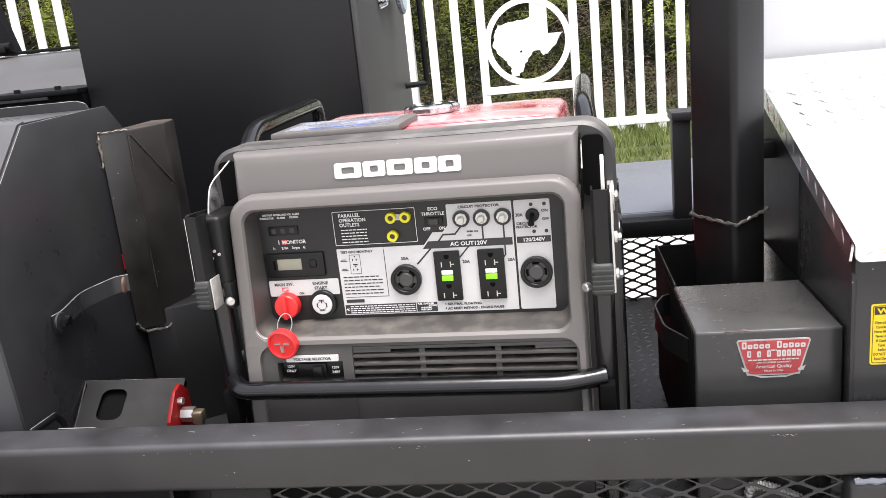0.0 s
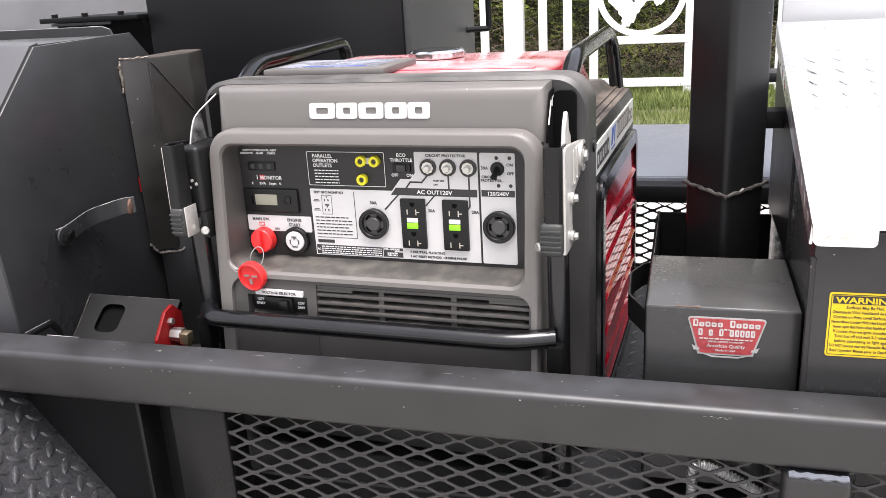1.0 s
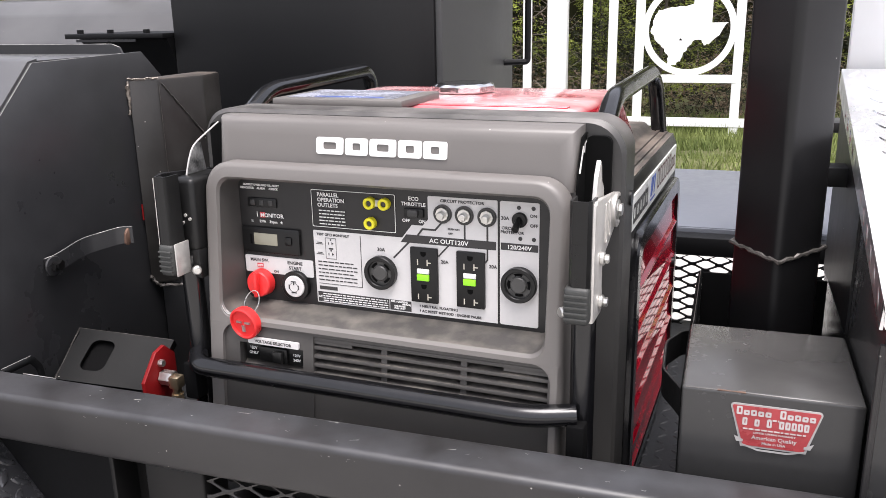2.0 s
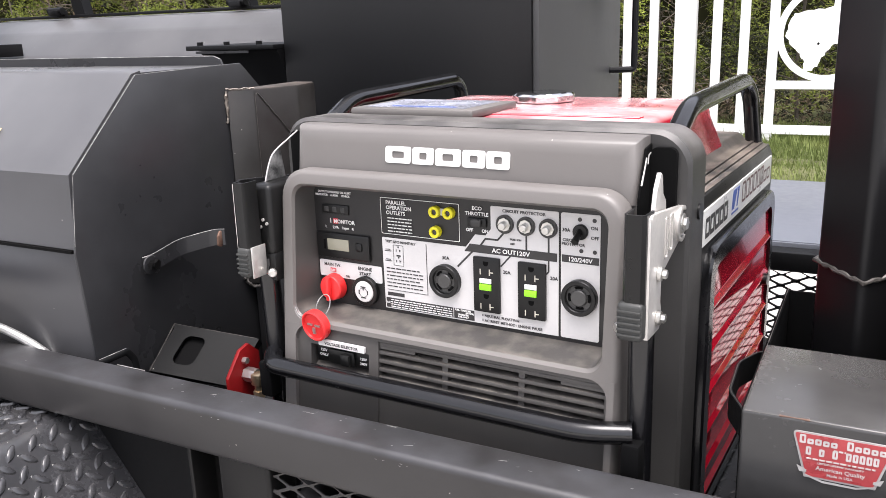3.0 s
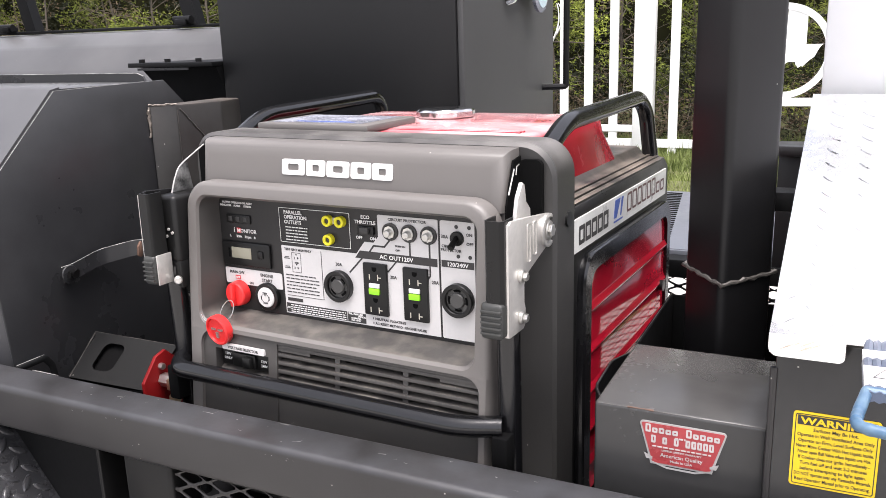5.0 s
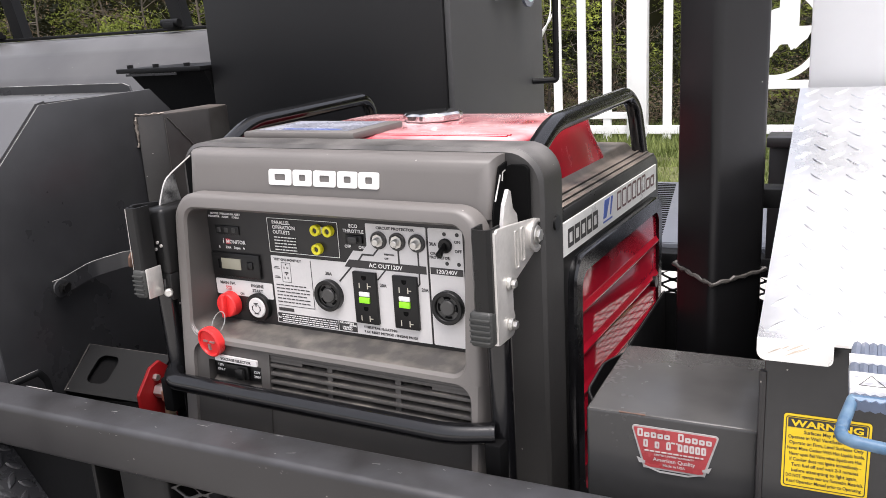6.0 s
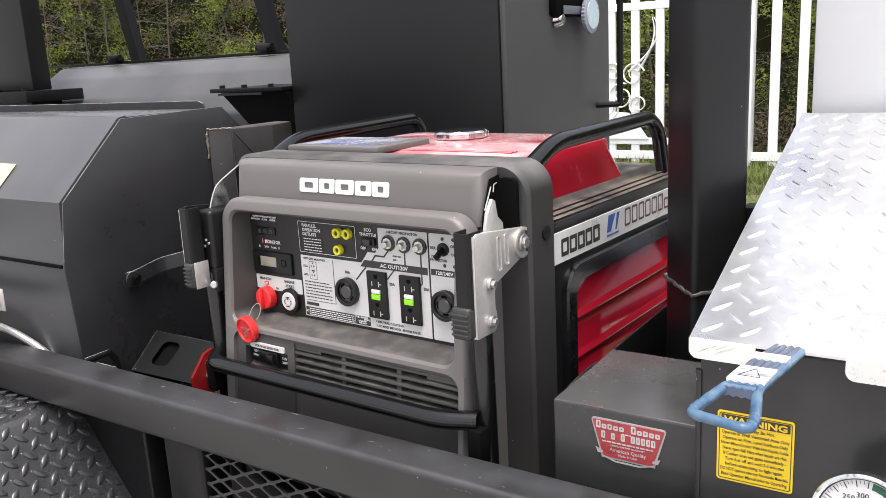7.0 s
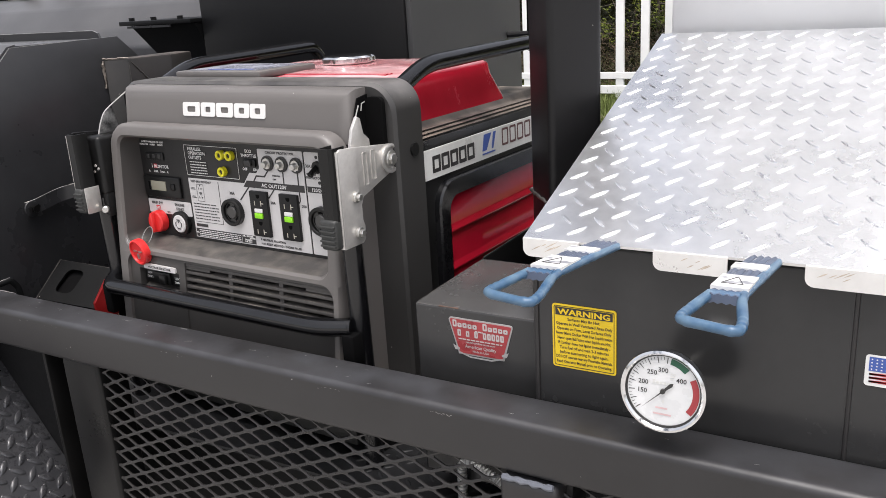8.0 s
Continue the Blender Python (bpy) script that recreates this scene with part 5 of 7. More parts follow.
part("green_zone", bm, "dark_green", th, smooth=0)
bm = bmesh.new()
for k in range(25):
    t = 220 - k * 5.6
    dial_arc(bm, 0.0405 if k % 3 else 0.0365, 0.0445, t, t - (0.8 if k % 3 else 1.5))
for body, t in (("150", 187), ("200", 162), ("250", 124), ("300", 93), ("400", 37)):
    t = radians(t)
    letters(bm, body, gm @ pose(0.0272 * math.cos(t), 0.0272 * math.sin(t) - 0.003, 0), 0.0086, "CENTER", 0.0001)
part("dial_print", bm, "ink", th, smooth=0, kind="stuff")
bm = bmesh.new()
for k in range(6):
    box(bm, -0.014 + k * 0.0046, -0.0108 + k * 0.0046, 0.008, 0.0115 + 0.002 * (k == 0), 0, 0.0002, m=gm)
for k in range(3):
    box(bm, 0.008, 0.0145 - 0.0012 * k, 0.0225 - 0.0032 * k, 0.0242 - 0.0032 * k, 0, 0.0002, m=gm)
box(bm, -0.001, 0.0012, -0.0165, -0.0125, 0, 0.0002, m=gm)
part("dial_mark", bm, "silver_sheet", th, smooth=0, kind="stuff")
bm = bmesh.new()
t = radians(224)
d = Vector((math.cos(t), math.sin(t), 0))
s_ = Vector((-d.y, d.x, 0))
bm.faces.new([bm.verts.new(gm @ (p + Vector((0, 0, 0.003)))) for p in (d * 0.037, s_ * 0.0009, -s_ * 0.0009)])
bm.faces.new([bm.verts.new(gm @ (p + Vector((0, 0, 0.003)))) for p in (s_ * 0.0012, -d * 0.014 + s_ * 0.0024, -d * 0.018, -d * 0.014 - s_ * 0.0024, -s_ * 0.0012)])
cyl(bm, gm @ Vector((0, 0, 0.001)), gm @ Vector((0, 0, 0.0045)), 0.0032, seg=14)
part("needle", bm, "frame", th, smooth=0)
bm = bmesh.new()
for x0, x1, z in ((-0.009, 0.006, -0.0245), (-0.012, 0.011, -0.0325)):
    box(bm, x0, x1, z, z + 0.0022, 0, 0.0002, m=gm)
part("red_print", bm, "pale_red", th, "faded red print bars", smooth=0, kind="stuff")


# basket handles
def basket_handle(root_x):
    h = thing("basket_handle", (root_x, 1.25, 1.14), "blue vinyl-dipped fryer basket handle with worn white labels", "basket handle", group="fryer basket handles")
    x = root_x
    bm = bmesh.new()
    strap = [(x + 0.001, 1.34, 1.134), (x, 1.25, 1.148), (x - 0.004, 1.14, 1.164), (x - 0.004, 1.03, 1.175)]
    for off in (-0.012, -0.004, 0.004, 0.012):
        tube(bm, [(p[0] + off, p[1], p[2]) for p in strap], 0.0052, 8)
    part("strap", bm, "slate", h, "slate blue ribbed strap")
    bm = bmesh.new()
    y0 = 1.034
    lp = round_path([(x - 0.018, y0 + 0.008, 1.175), (x - 0.026, 0.978, 1.178), (x - 0.027, 0.950, 1.181), (x + 0.03, 0.938, 1.181), (x + 0.028, 0.965, 1.179), (x + 0.012, y0 + 0.01, 1.175), (x + 0.0155, 1.14, 1.1635), (x + 0.0165, 1.25, 1.147)], 0.024, 10)
    tube(bm, lp, [0.0051 * (1 + 0.06 * math.sin(k * 1.3)) for k in range(len(lp))], 14)
    tube(bm, [(x - 0.019, y0 + 0.004, 1.175), (x + 0.012, y0 + 0.004, 1.175)], 0.0062, 10)
    part("grip_loop", bm, "blue_dip", h, "blue dipped wire loop")
    bm = bmesh.new()
    for ya, yb in ((1.052, 1.112), (1.152, 1.18)):
        za, zb = 1.1815 - (ya - 1.045) * 0.12, 1.1815 - (yb - 1.045) * 0.12
        xa = x - 0.002
        loft(bm, [[(xa - 0.0185, ya, za - 0.006), (xa + 0.0185, ya, za - 0.006), (xa + 0.0185, ya, za), (xa - 0.0185, ya, za)], [(xa - 0.0185, yb, zb - 0.006), (xa + 0.0185, yb, zb - 0.006), (xa + 0.0185, yb, zb), (xa - 0.0185, yb, zb)]], True, True)
    parts("label_wrap", bm, "worn_label", h, "worn white label")
    bm = bmesh.new()
    tri_ = [(x - 0.013, 1.066), (x + 0.009, 1.066), (x - 0.002, 1.1)]
    for a_, b_ in zip(tri_, tri_[1:] + tri_[:1]):
        tube(bm, [(u, v, 1.1822 - (v - 1.045) * 0.12) for u, v in (a_, b_)], 0.0004, 4)
    part("label_mark", bm, "ink", h, "thin triangle mark", smooth=0, kind="stuff")
    return h


for hx in (0.540, 0.738):
    basket_handle(hx)

# gas hose under the fryer
coil = thing("corrugated_hose", (0.35, 1.276, DECK), "corrugated bare steel gas hose below the fryer side box", "hose")
bm = bmesh.new()
bend = round_path([(0.283, 1.276, DECK), (0.283, 1.276, 0.748), (0.33, 1.276, 0.734), (0.392, 1.276, 0.70), (0.46, 1.278, 0.664), (0.62, 1.282, 0.661)], 0.03, 8)
fine = []
for p, q in zip(bend, bend[1:]):
    p, q = Vector(p), Vector(q)
    n_ = max(1, round((q - p).length / 0.0016))
    fine += [p.lerp(q, k / n_) for k in range(n_)]
tube(bm, fine, [0.0088 if k % 4 < 2 else 0.0066 for k in range(len(fine))], 10)
part("hose_line", bm, "hose", coil, "ribbed steel hose")

# white board behind the fryer
board = thing("white_board", (1.1, 1.94, DECK), "plain white thin upright panel behind the fryer", "panel")
part("board_sheet", box(bmesh.new(), 0.436, 1.9, 1.935, 1.955, 0.978, 2.6, 0.004), "white_board", board)
for px_ in (0.75, 1.55):
    part("board_leg", box(bmesh.new(), px_, px_ + 0.04, 1.957, 1.99, DECK, 2.4, 0.002), "black", board, "black upright behind the panel")

# ---- generator ----
GM = pose(-0.26, 1.39, 0, 0, 0, -3)
gen = thing("generator", (-0.26, 1.39, DECK), "grey and red portable inverter generator with folded carry handles", "generator", GM, -3)
# front cover behind the bezel
bm = bmesh.new()
box(bm, -0.303, 0.303, 0.0, 0.085, 1.238, 1.33)
es = [e for e in bm.edges if (abs(e.verts[0].co.y) < 1e-6 and abs(e.verts[1].co.y) < 1e-6 and (e.verts[0].co.z > 1.3 or e.verts[1].co.z > 1.3))]
bmesh.ops.bevel(bm, geom=es, offset=0.026, segments=5, profile=0.55, affect="EDGES")
for v in bm.verts:
    if v.co.y < 0.05:
        v.co.y += (v.co.z - 1.238) * 0.13
box(bm, -0.303, 0.303, 0.0105, 0.085, DECK + 0.03, 1.2378)
cover = part("front_cover", bm, "cover", gen, "warm grey moulded plastic front cover")
# brand marks as plain blocks
bm = bmesh.new()
edges = [(-0.112, -0.064), (-0.061, -0.022), (-0.019, 0.026), (0.029, 0.068), (0.070, 0.109)]
for x0, x1 in edges:
    o = rrect(x0, x1, 1.277, 1.303, 0.004, 3)
    i_ = rrect(x0 + 0.0125, x1 - 0.0125, 1.2845, 1.2955, 0.0025, 3)
    loft(bm, [[(u, h_ + (v - 1.238) * 0.13, v) for u, v in p_] for p_, h_ in ((i_, -0.0004), (i_, -0.002), (o, -0.002), (o, -0.0004))])
parts("brand_mark", bm, "white_ink", cover, "white plain block marks", smooth=0)

# bezel round the control panel
def bz(z):
    return -0.036 - (1.262 - z) * 0.10


bm = bmesh.new()
open_ = rrect(-0.274, 0.276, 1.012, 1.236, 0.024, 8)
open_in = rrect(-0.266, 0.271, 1.022, 1.2305, 0.016, 8)
# the ring between outer and opening is drawn as an upper frame and lower panel
up_outer = rrect(-0.302, 0.302, 1.0, 1.262, 0.045, 8)
for k, (u, v) in enumerate(up_outer):
    if v < 1.05:
        up_outer[k] = ((-0.302 if u < 0 else 0.302) if abs(u) > 0.27 else u, 1.0)


def drawn_in(v, f):
    """The height of a rim point drawn in by f; the lower end stays put, where the side strips take over."""
    return 1.0 if v <= 1.0005 else 1.131 + (v - 1.131) * f


loft(bm, [[(u, -0.002, v) for u, v in up_outer], [(u, bz(v) + 0.010, v) for u, v in up_outer], [(u * 0.985, bz(v) + 0.002, drawn_in(v, 0.975)) for u, v in up_outer],
          [(u * 0.97, bz(v), drawn_in(v, 0.95)) for u, v in up_outer],
          [(u * 1.008, bz(v), 1.124 + (v - 1.124) * 1.04) for u, v in open_], [(u, bz(v) + 0.006, v) for u, v in open_]])
bezel = part("bezel", bm, "cover", gen, "raised moulded bezel round the controls", smooth=40)
# same plastic as the bezel; the darker tone is its painted-in shade
part("panel_recess", loft(bmesh.new(), [[(u, bz(v) + 0.006, v) for u, v in open_], [(u, 0.006, v) for u, v in open_in]]), "cover_shaded", bezel, "recess round the control panel, shade put into its colour", smooth=40)
# lower grille
bm = bmesh.new()
GX0, GX1 = -0.103, 0.283
SX0, SX1, SZ0, SZ1 = -0.243, -0.122, 0.918, 0.9665


def slab(bm, x0, x1, z0, z1, back=0.0, bev=0.003, depth=None):
    """A block whose front follows the leaning front face."""
    vs = [(x0, bz(z0) + back, z0), (x1, bz(z0) + back, z0), (x1, bz(z1) + back, z1), (x0, bz(z1) + back, z1)]
    yb = depth if depth is not None else -0.004
    vb_ = [(x0, yb, z0), (x1, yb, z0), (x1, yb, z1), (x0, yb, z1)]
    a_, b_ = [bm.verts.new(p) for p in vs], [bm.verts.new(p) for p in vb_]
    fs = [bm.faces.new(a_), bm.faces.new(b_[::-1])] + [bm.faces.new((a_[k], b_[k], b_[(k + 1) % 4], a_[(k + 1) % 4])) for k in range(4)]
    bmesh.ops.recalc_face_normals(bm, faces=fs)
    if bev:
        bmesh.ops.bevel(bm, geom=list({e for e in bm.edges if e.is_valid and all(v in set(a_) for v in e.verts)}), offset=bev, segments=2, profile=0.5, affect="EDGES")


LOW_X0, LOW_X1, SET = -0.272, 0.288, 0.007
# grille and selector share the darker copy, shade in the colour
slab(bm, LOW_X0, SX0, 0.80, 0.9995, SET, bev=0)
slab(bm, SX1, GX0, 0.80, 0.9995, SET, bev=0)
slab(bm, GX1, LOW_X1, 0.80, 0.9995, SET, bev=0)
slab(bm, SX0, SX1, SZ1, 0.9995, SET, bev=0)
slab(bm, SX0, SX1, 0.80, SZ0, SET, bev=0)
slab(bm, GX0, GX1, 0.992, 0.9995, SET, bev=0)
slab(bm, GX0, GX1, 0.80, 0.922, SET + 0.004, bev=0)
grille = part("grille_panel", bm, "cover_shaded", gen, "moulded lower front with louvres", smooth=0)
# near-black backing in place of the shade behind the louvres
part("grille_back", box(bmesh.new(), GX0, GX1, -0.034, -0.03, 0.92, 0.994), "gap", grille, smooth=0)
# side strips of the bezel that run down beside the grille, and the rounded corners under its sill
for x_out, x_in in ((-0.302, LOW_X0), (0.302, LOW_X1)):
    loops = []
    for z in (0.80, 0.86, 0.93, 0.9999):
        y = bz(z)
        loops.append([(x_out, -0.002, z), (x_out, y + 0.010, z), (x_out * 0.985, y + 0.002, z), (x_out * 0.97, y, z), (x_in, y, z), (x_in, -0.002, z)])
    part("bezel_side", loft(bmesh.new(), loops, True, True), "cover", bezel, smooth=30)
    s_ = 1 if x_in < 0 else -1
    arc = [(x_in, 0.9999), (x_in, 0.9719)] + [(x_in + s_ * 0.028 * (1 - math.cos(radians(15 * k))), 0.9719 + 0.028 * math.sin(radians(15 * k))) for k in range(1, 7)]
    part("bezel_corner", loft(bmesh.new(), [[(u, bz(v), v) for u, v in arc], [(u, -0.004, v) for u, v in arc]], True, True), "cover", bezel, smooth=0)
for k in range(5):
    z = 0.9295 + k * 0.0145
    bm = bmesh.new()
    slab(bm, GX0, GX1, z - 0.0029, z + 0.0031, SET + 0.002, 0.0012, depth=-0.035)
    part("slat", bm, "cover_shaded", grille)
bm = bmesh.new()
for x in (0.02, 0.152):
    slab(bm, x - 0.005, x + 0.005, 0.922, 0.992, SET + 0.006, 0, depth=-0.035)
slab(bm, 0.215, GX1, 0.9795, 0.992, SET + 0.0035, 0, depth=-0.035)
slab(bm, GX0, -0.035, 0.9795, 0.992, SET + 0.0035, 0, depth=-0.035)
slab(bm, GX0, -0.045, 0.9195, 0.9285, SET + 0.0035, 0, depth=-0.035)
parts("rib", bm, "cover_shaded", grille)
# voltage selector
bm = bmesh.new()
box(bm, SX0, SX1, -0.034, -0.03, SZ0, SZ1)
sel = part("selector_recess", bm, "cover_shaded", gen, smooth=0)
part("selector_sill", prism(bmesh.new(), [(-0.062, SZ0), (-0.034, SZ0), (-0.034, SZ0 + 0.016)], "x", SX0, SX1), "cover_shaded", sel, "sloping sill", smooth=0)
part("legend_plate", box(bmesh.new(), SX0 + 0.006, SX1 - 0.002, -0.0515, -0.0338, 0.934, SZ1 - 0.001, 0.002), "outlet", gen, "black legend plate")
bm = bmesh.new()
box(bm, -0.207, -0.154, -0.058, -0.0516, 0.9365, 0.9625, 0.002)
sw = part("selector_switch", bm, "outlet", gen, "black rocker switch")
part("rocker", box(bmesh.new(), -0.177, -0.159, -0.067, -0.0575, 0.9395, 0.9595, 0.003), "outlet", sw)
part("selector_plate", prism(bmesh.new(), rrect(-0.224, -0.128, 0.968, 0.979, 0.002), "y", -0.0622, -0.058), "panel_white", gen, "white name plate", smooth=0)
bm = bmesh.new()
letters(bm, "VOLTAGE SELECTOR", facing_front(-0.176, -0.0626, 0.9709), 0.0068, "CENTER", 0.0003, 1.08)
part("selector_print", bm, "ink", gen, smooth=0, kind="stuff")
bm = bmesh.new()
for body, x, z in (("120V", -0.2215, 0.9535), ("ONLY", -0.2215, 0.945), ("120V", -0.139, 0.950), ("240V", -0.139, 0.9415)):
    letters(bm, body, facing_front(x, -0.0519, z), 0.0068, "CENTER", 0.0002)
part("selector_caption", bm, "white_ink", gen, smooth=0, kind="stuff")
# skirt under the grille
bm = bmesh.new()
box(bm, -0.302, 0.3, -0.052, 0.06, DECK + 0.035, 0.80, 0.004)
skirt = part("skirt", bm, "low", gen, "dark lower front panel")
bm = bmesh.new()
cyl(bm, (-0.20, -0.0525, 0.868), (-0.20, -0.0605, 0.868), 0.011, seg=18)
part("screw", bm, "outlet", gen)

# control panel
PY = 0.006
panel = part("control_panel", prism(bmesh.new(), rrect(-0.2665, 0.2715, 1.0215, 1.231, 0.016), "y", PY, PY + 0.004), "panel", gen, "black control panel with printed legends", smooth=0)
bm = bmesh.new()
cut = [(0.1868, 1.0285), (0.1868, 1.2192), (0.1855, 1.2205), (0.0768, 1.2205), (0.0755, 1.2192), (0.0755, 1.184), (0.066, 1.173), (0.048, 1.173), (0.031, 1.1515), (-0.1265, 1.1515), (-0.1275, 1.1505), (-0.1265, 1.0285)]
prism(bm, cut, "y", PY - 0.0012, PY - 0.0002)
prism(bm, rrect(0.1905, 0.2505, 1.0285, 1.2205, 0.003), "y", PY - 0.0012, PY - 0.0002)
prism(bm, rrect(-0.267 + 0.004, -0.1315, 1.069, 1.0985, 0.003), "y", PY - 0.0012, PY - 0.0002)
part("white_plate", bm, "panel_white", panel, "white legend plates", smooth=0)
IY = PY - 0.0018
bm = bmesh.new()


def bar(bm, x0, x1, z0, z1, y=IY):
    box(bm, x0, x1, y, y + 0.0004, z0, z1)


def stroke(bm, pts, w, y=IY):
    for (x0, z0), (x1, z1) in zip(pts, pts[1:]):
        d = Vector((x1 - x0, z1 - z0)).normalized() * (w / 2)
        q = [(x0 - d.y - d.x * 0.5, z0 + d.x - d.y * 0.5), (x0 + d.y - d.x * 0.5, z0 - d.x - d.y * 0.5), (x1 + d.y + d.x * 0.5, z1 - d.x + d.y * 0.5), (x1 - d.y + d.x * 0.5, z1 + d.x + d.y * 0.5)]
        prism(bm, q, "y", y, y + 0.0004)


prism(bm, [(0.0285, 1.1445), (0.1845, 1.1445), (0.1845, 1.1575), (0.0385, 1.1575)], "y", IY, IY + 0.0004)
bar(bm, 0.192, 0.249, 1.1465, 1.1575)
bar(bm, -0.1245, 0.005, 1.0305, 1.0475)
bar(bm, 0.0065, 0.0435, 1.0305, 1.0475)
stroke(bm, [(0.016, 1.118), (0.042, 1.1445)], 0.0028)
stroke(bm, [(0.0985, 1.181), (0.087, 1.168), (0.066, 1.168), (0.058, 1.1575)], 0.0028)
stroke(bm, [(0.135, 1.181), (0.135, 1.1575)], 0.0028)
stroke(bm, [(0.171, 1.181), (0.171, 1.1575)], 0.0028)
stroke(bm, [(0.108, 1.1445), (0.092, 1.127)], 0.0024)
stroke(bm, [(0.171, 1.1445), (0.171, 1.128), (0.167, 1.123)], 0.0024)
for x, z in ((0.2195, 1.212), (0.2415, 1.212), (0.222, 1.1655), (0.2425, 1.1655)):
    prism(bm, [(x + 0.0032 * math.cos(k * math.tau / 12), z + 0.0032 * math.sin(k * math.tau / 12)) for k in range(12)], "y", IY, IY + 0.0004)
for body, x, z, s, al, q in (("CIRCUIT PROTECTOR", 0.131, 1.2125, 0.0062, "CENTER", 1.15), ("20A", 0.0955, 1.116, 0.0075, "LEFT", 1.0), ("20A", 0.1735, 1.116, 0.0075, "LEFT", 1.0), ("30A", -0.006, 1.1265, 0.0078, "CENTER", 1.05),
                              ("30A", 0.1985, 1.1925, 0.0075, "CENTER", 1.0), ("ON", 0.2415, 1.1985, 0.0068, "CENTER", 1.0), ("OFF", 0.2425, 1.184, 0.0068, "CENTER", 1.0), ("CIRCUIT", 0.205, 1.178, 0.0062, "CENTER", 1.0), ("PROTECTOR", 0.2095, 1.172, 0.0062, "CENTER", 1.0),
                              ("NEUTRAL FLOATING", 0.062, 1.0405, 0.0058, "LEFT", 1.1), ("AC RESET METHOD : ENGINE PAUSE", 0.062, 1.0325, 0.0058, "LEFT", 1.05),
                              ("TEST GFCI MONTHLY", -0.121, 1.1435, 0.0058, "LEFT", 1.05), ("MAIN SW.", -0.2345, 1.0885, 0.0078, "CENTER", 1.05), ("ENGINE", -0.166, 1.0885, 0.0078, "CENTER", 1.05), ("START", -0.166, 1.0795, 0.0078, "CENTER", 1.05), ("ON", -0.203, 1.0715, 0.0058, "CENTER", 1.0),
                              ("PUSH ON", 0.108, 1.170, 0.004, "LEFT", 1.1), ("OFF", 0.108, 1.163, 0.004, "LEFT", 1.1)):
    letters(bm, body, facing_front(x, IY, z), s, al, 0.00022, q)
# plain bars where the print is too small to read
random.seed(11)
for k in range(6):
    x = -0.121
    while x < -0.056:
        w = random.uniform(0.004, 0.011)
        bar(bm, x, min(x + w, -0.05), 1.0985 - k * 0.0062, 1.1003 - k * 0.0062)
        x += w + 0.0018
bar(bm, 0.058, 0.0595, 1.041, 1.0445)
bar(bm, 0.058, 0.0595, 1.033, 1.0365)
bar(bm, -0.121, -0.088, 1.0515, 1.0575)
for x0, x1, z0, z1 in ((-0.0425, -0.0415, 1.062, 1.148), (-0.121, -0.0415, 1.0615, 1.0623)):
    bar(bm, x0, x1, z0, z1)
o = rrect(-0.106, -0.086, 1.105, 1.1405, 0.001, 2)
i_ = rrect(-0.1052, -0.0868, 1.1058, 1.1397, 0.001, 2)
loft(bm, [[(u, IY, v) for u, v in o], [(u, IY, v) for u, v in i_]])
for z in (1.131, 1.113):
    bar(bm, -0.101, -0.0997, z - 0.002, z + 0.002)
    bar(bm, -0.0945, -0.0915, z - 0.0005, z + 0.0008)
    bar(bm, -0.0945, -0.0932, z - 0.002, z + 0.002)
    prism(bm, [(-0.096 + 0.0015 * math.cos(k), z + 0.006 + 0.0015 * math.sin(k)) for k in range(6)], "y", IY, IY + 0.0004)
bar(bm, -0.1, -0.092, 1.121, 1.1235)
for x0, x1, z in ((-0.121, -0.112, 1.131), (-0.123, -0.110, 1.1285), (-0.121, -0.112, 1.114), (-0.123, -0.110, 1.1115)):
    bar(bm, x0, x1, z, z + 0.0012)
part("dark_print", bm, "ink", panel, smooth=0, kind="stuff")
bm = bmesh.new()
for body, x, z, s, al, q in (("AC OUT120V", 0.109, 1.1477, 0.0098, "CENTER", 1.1), ("120/240V", 0.2205, 1.1488, 0.0088, "CENTER", 1.1), ("ECO", 0.0525, 1.212, 0.0082, "CENTER", 1.05), ("THROTTLE", 0.052, 1.2035, 0.0078, "CENTER", 1.05),
                              ("OFF", 0.039, 1.1775, 0.0072, "CENTER", 1.0), ("ON", 0.066, 1.1775, 0.0072, "CENTER", 1.0),
                              ("PARALLEL", -0.116, 1.2085, 0.0088, "LEFT", 1.0), ("OPERATION", -0.116, 1.2, 0.0088, "LEFT", 1.0), ("OUTLETS", -0.116, 1.1915, 0.0088, "LEFT", 1.0),
                              ("OUTPUT", -0.2455, 1.2185, 0.0048, "CENTER", 1.0), ("INDICATOR", -0.2475, 1.213, 0.0048, "CENTER", 1.0), ("OVERLOAD", -0.222, 1.2185, 0.0048, "CENTER", 1.0), ("ALARM", -0.221, 1.213, 0.0048, "CENTER", 1.0), ("OIL ALERT", -0.197, 1.2185, 0.0048, "CENTER", 1.0), ("/CHECK", -0.197, 1.213, 0.0048, "CENTER", 1.0),
                              ("MONITOR", -0.2255, 1.1665, 0.0095, "LEFT", 1.0), ("i", -0.233, 1.1665, 0.0125, "LEFT", 1.0), ("1:", -0.2445, 1.157, 0.0062, "LEFT", 1.0), ("2:VA", -0.228, 1.157, 0.0062, "LEFT", 1.0), ("3:rpm", -0.2085, 1.157, 0.0062, "LEFT", 1.0), ("4:", -0.188, 1.157, 0.0062, "LEFT", 1.0),
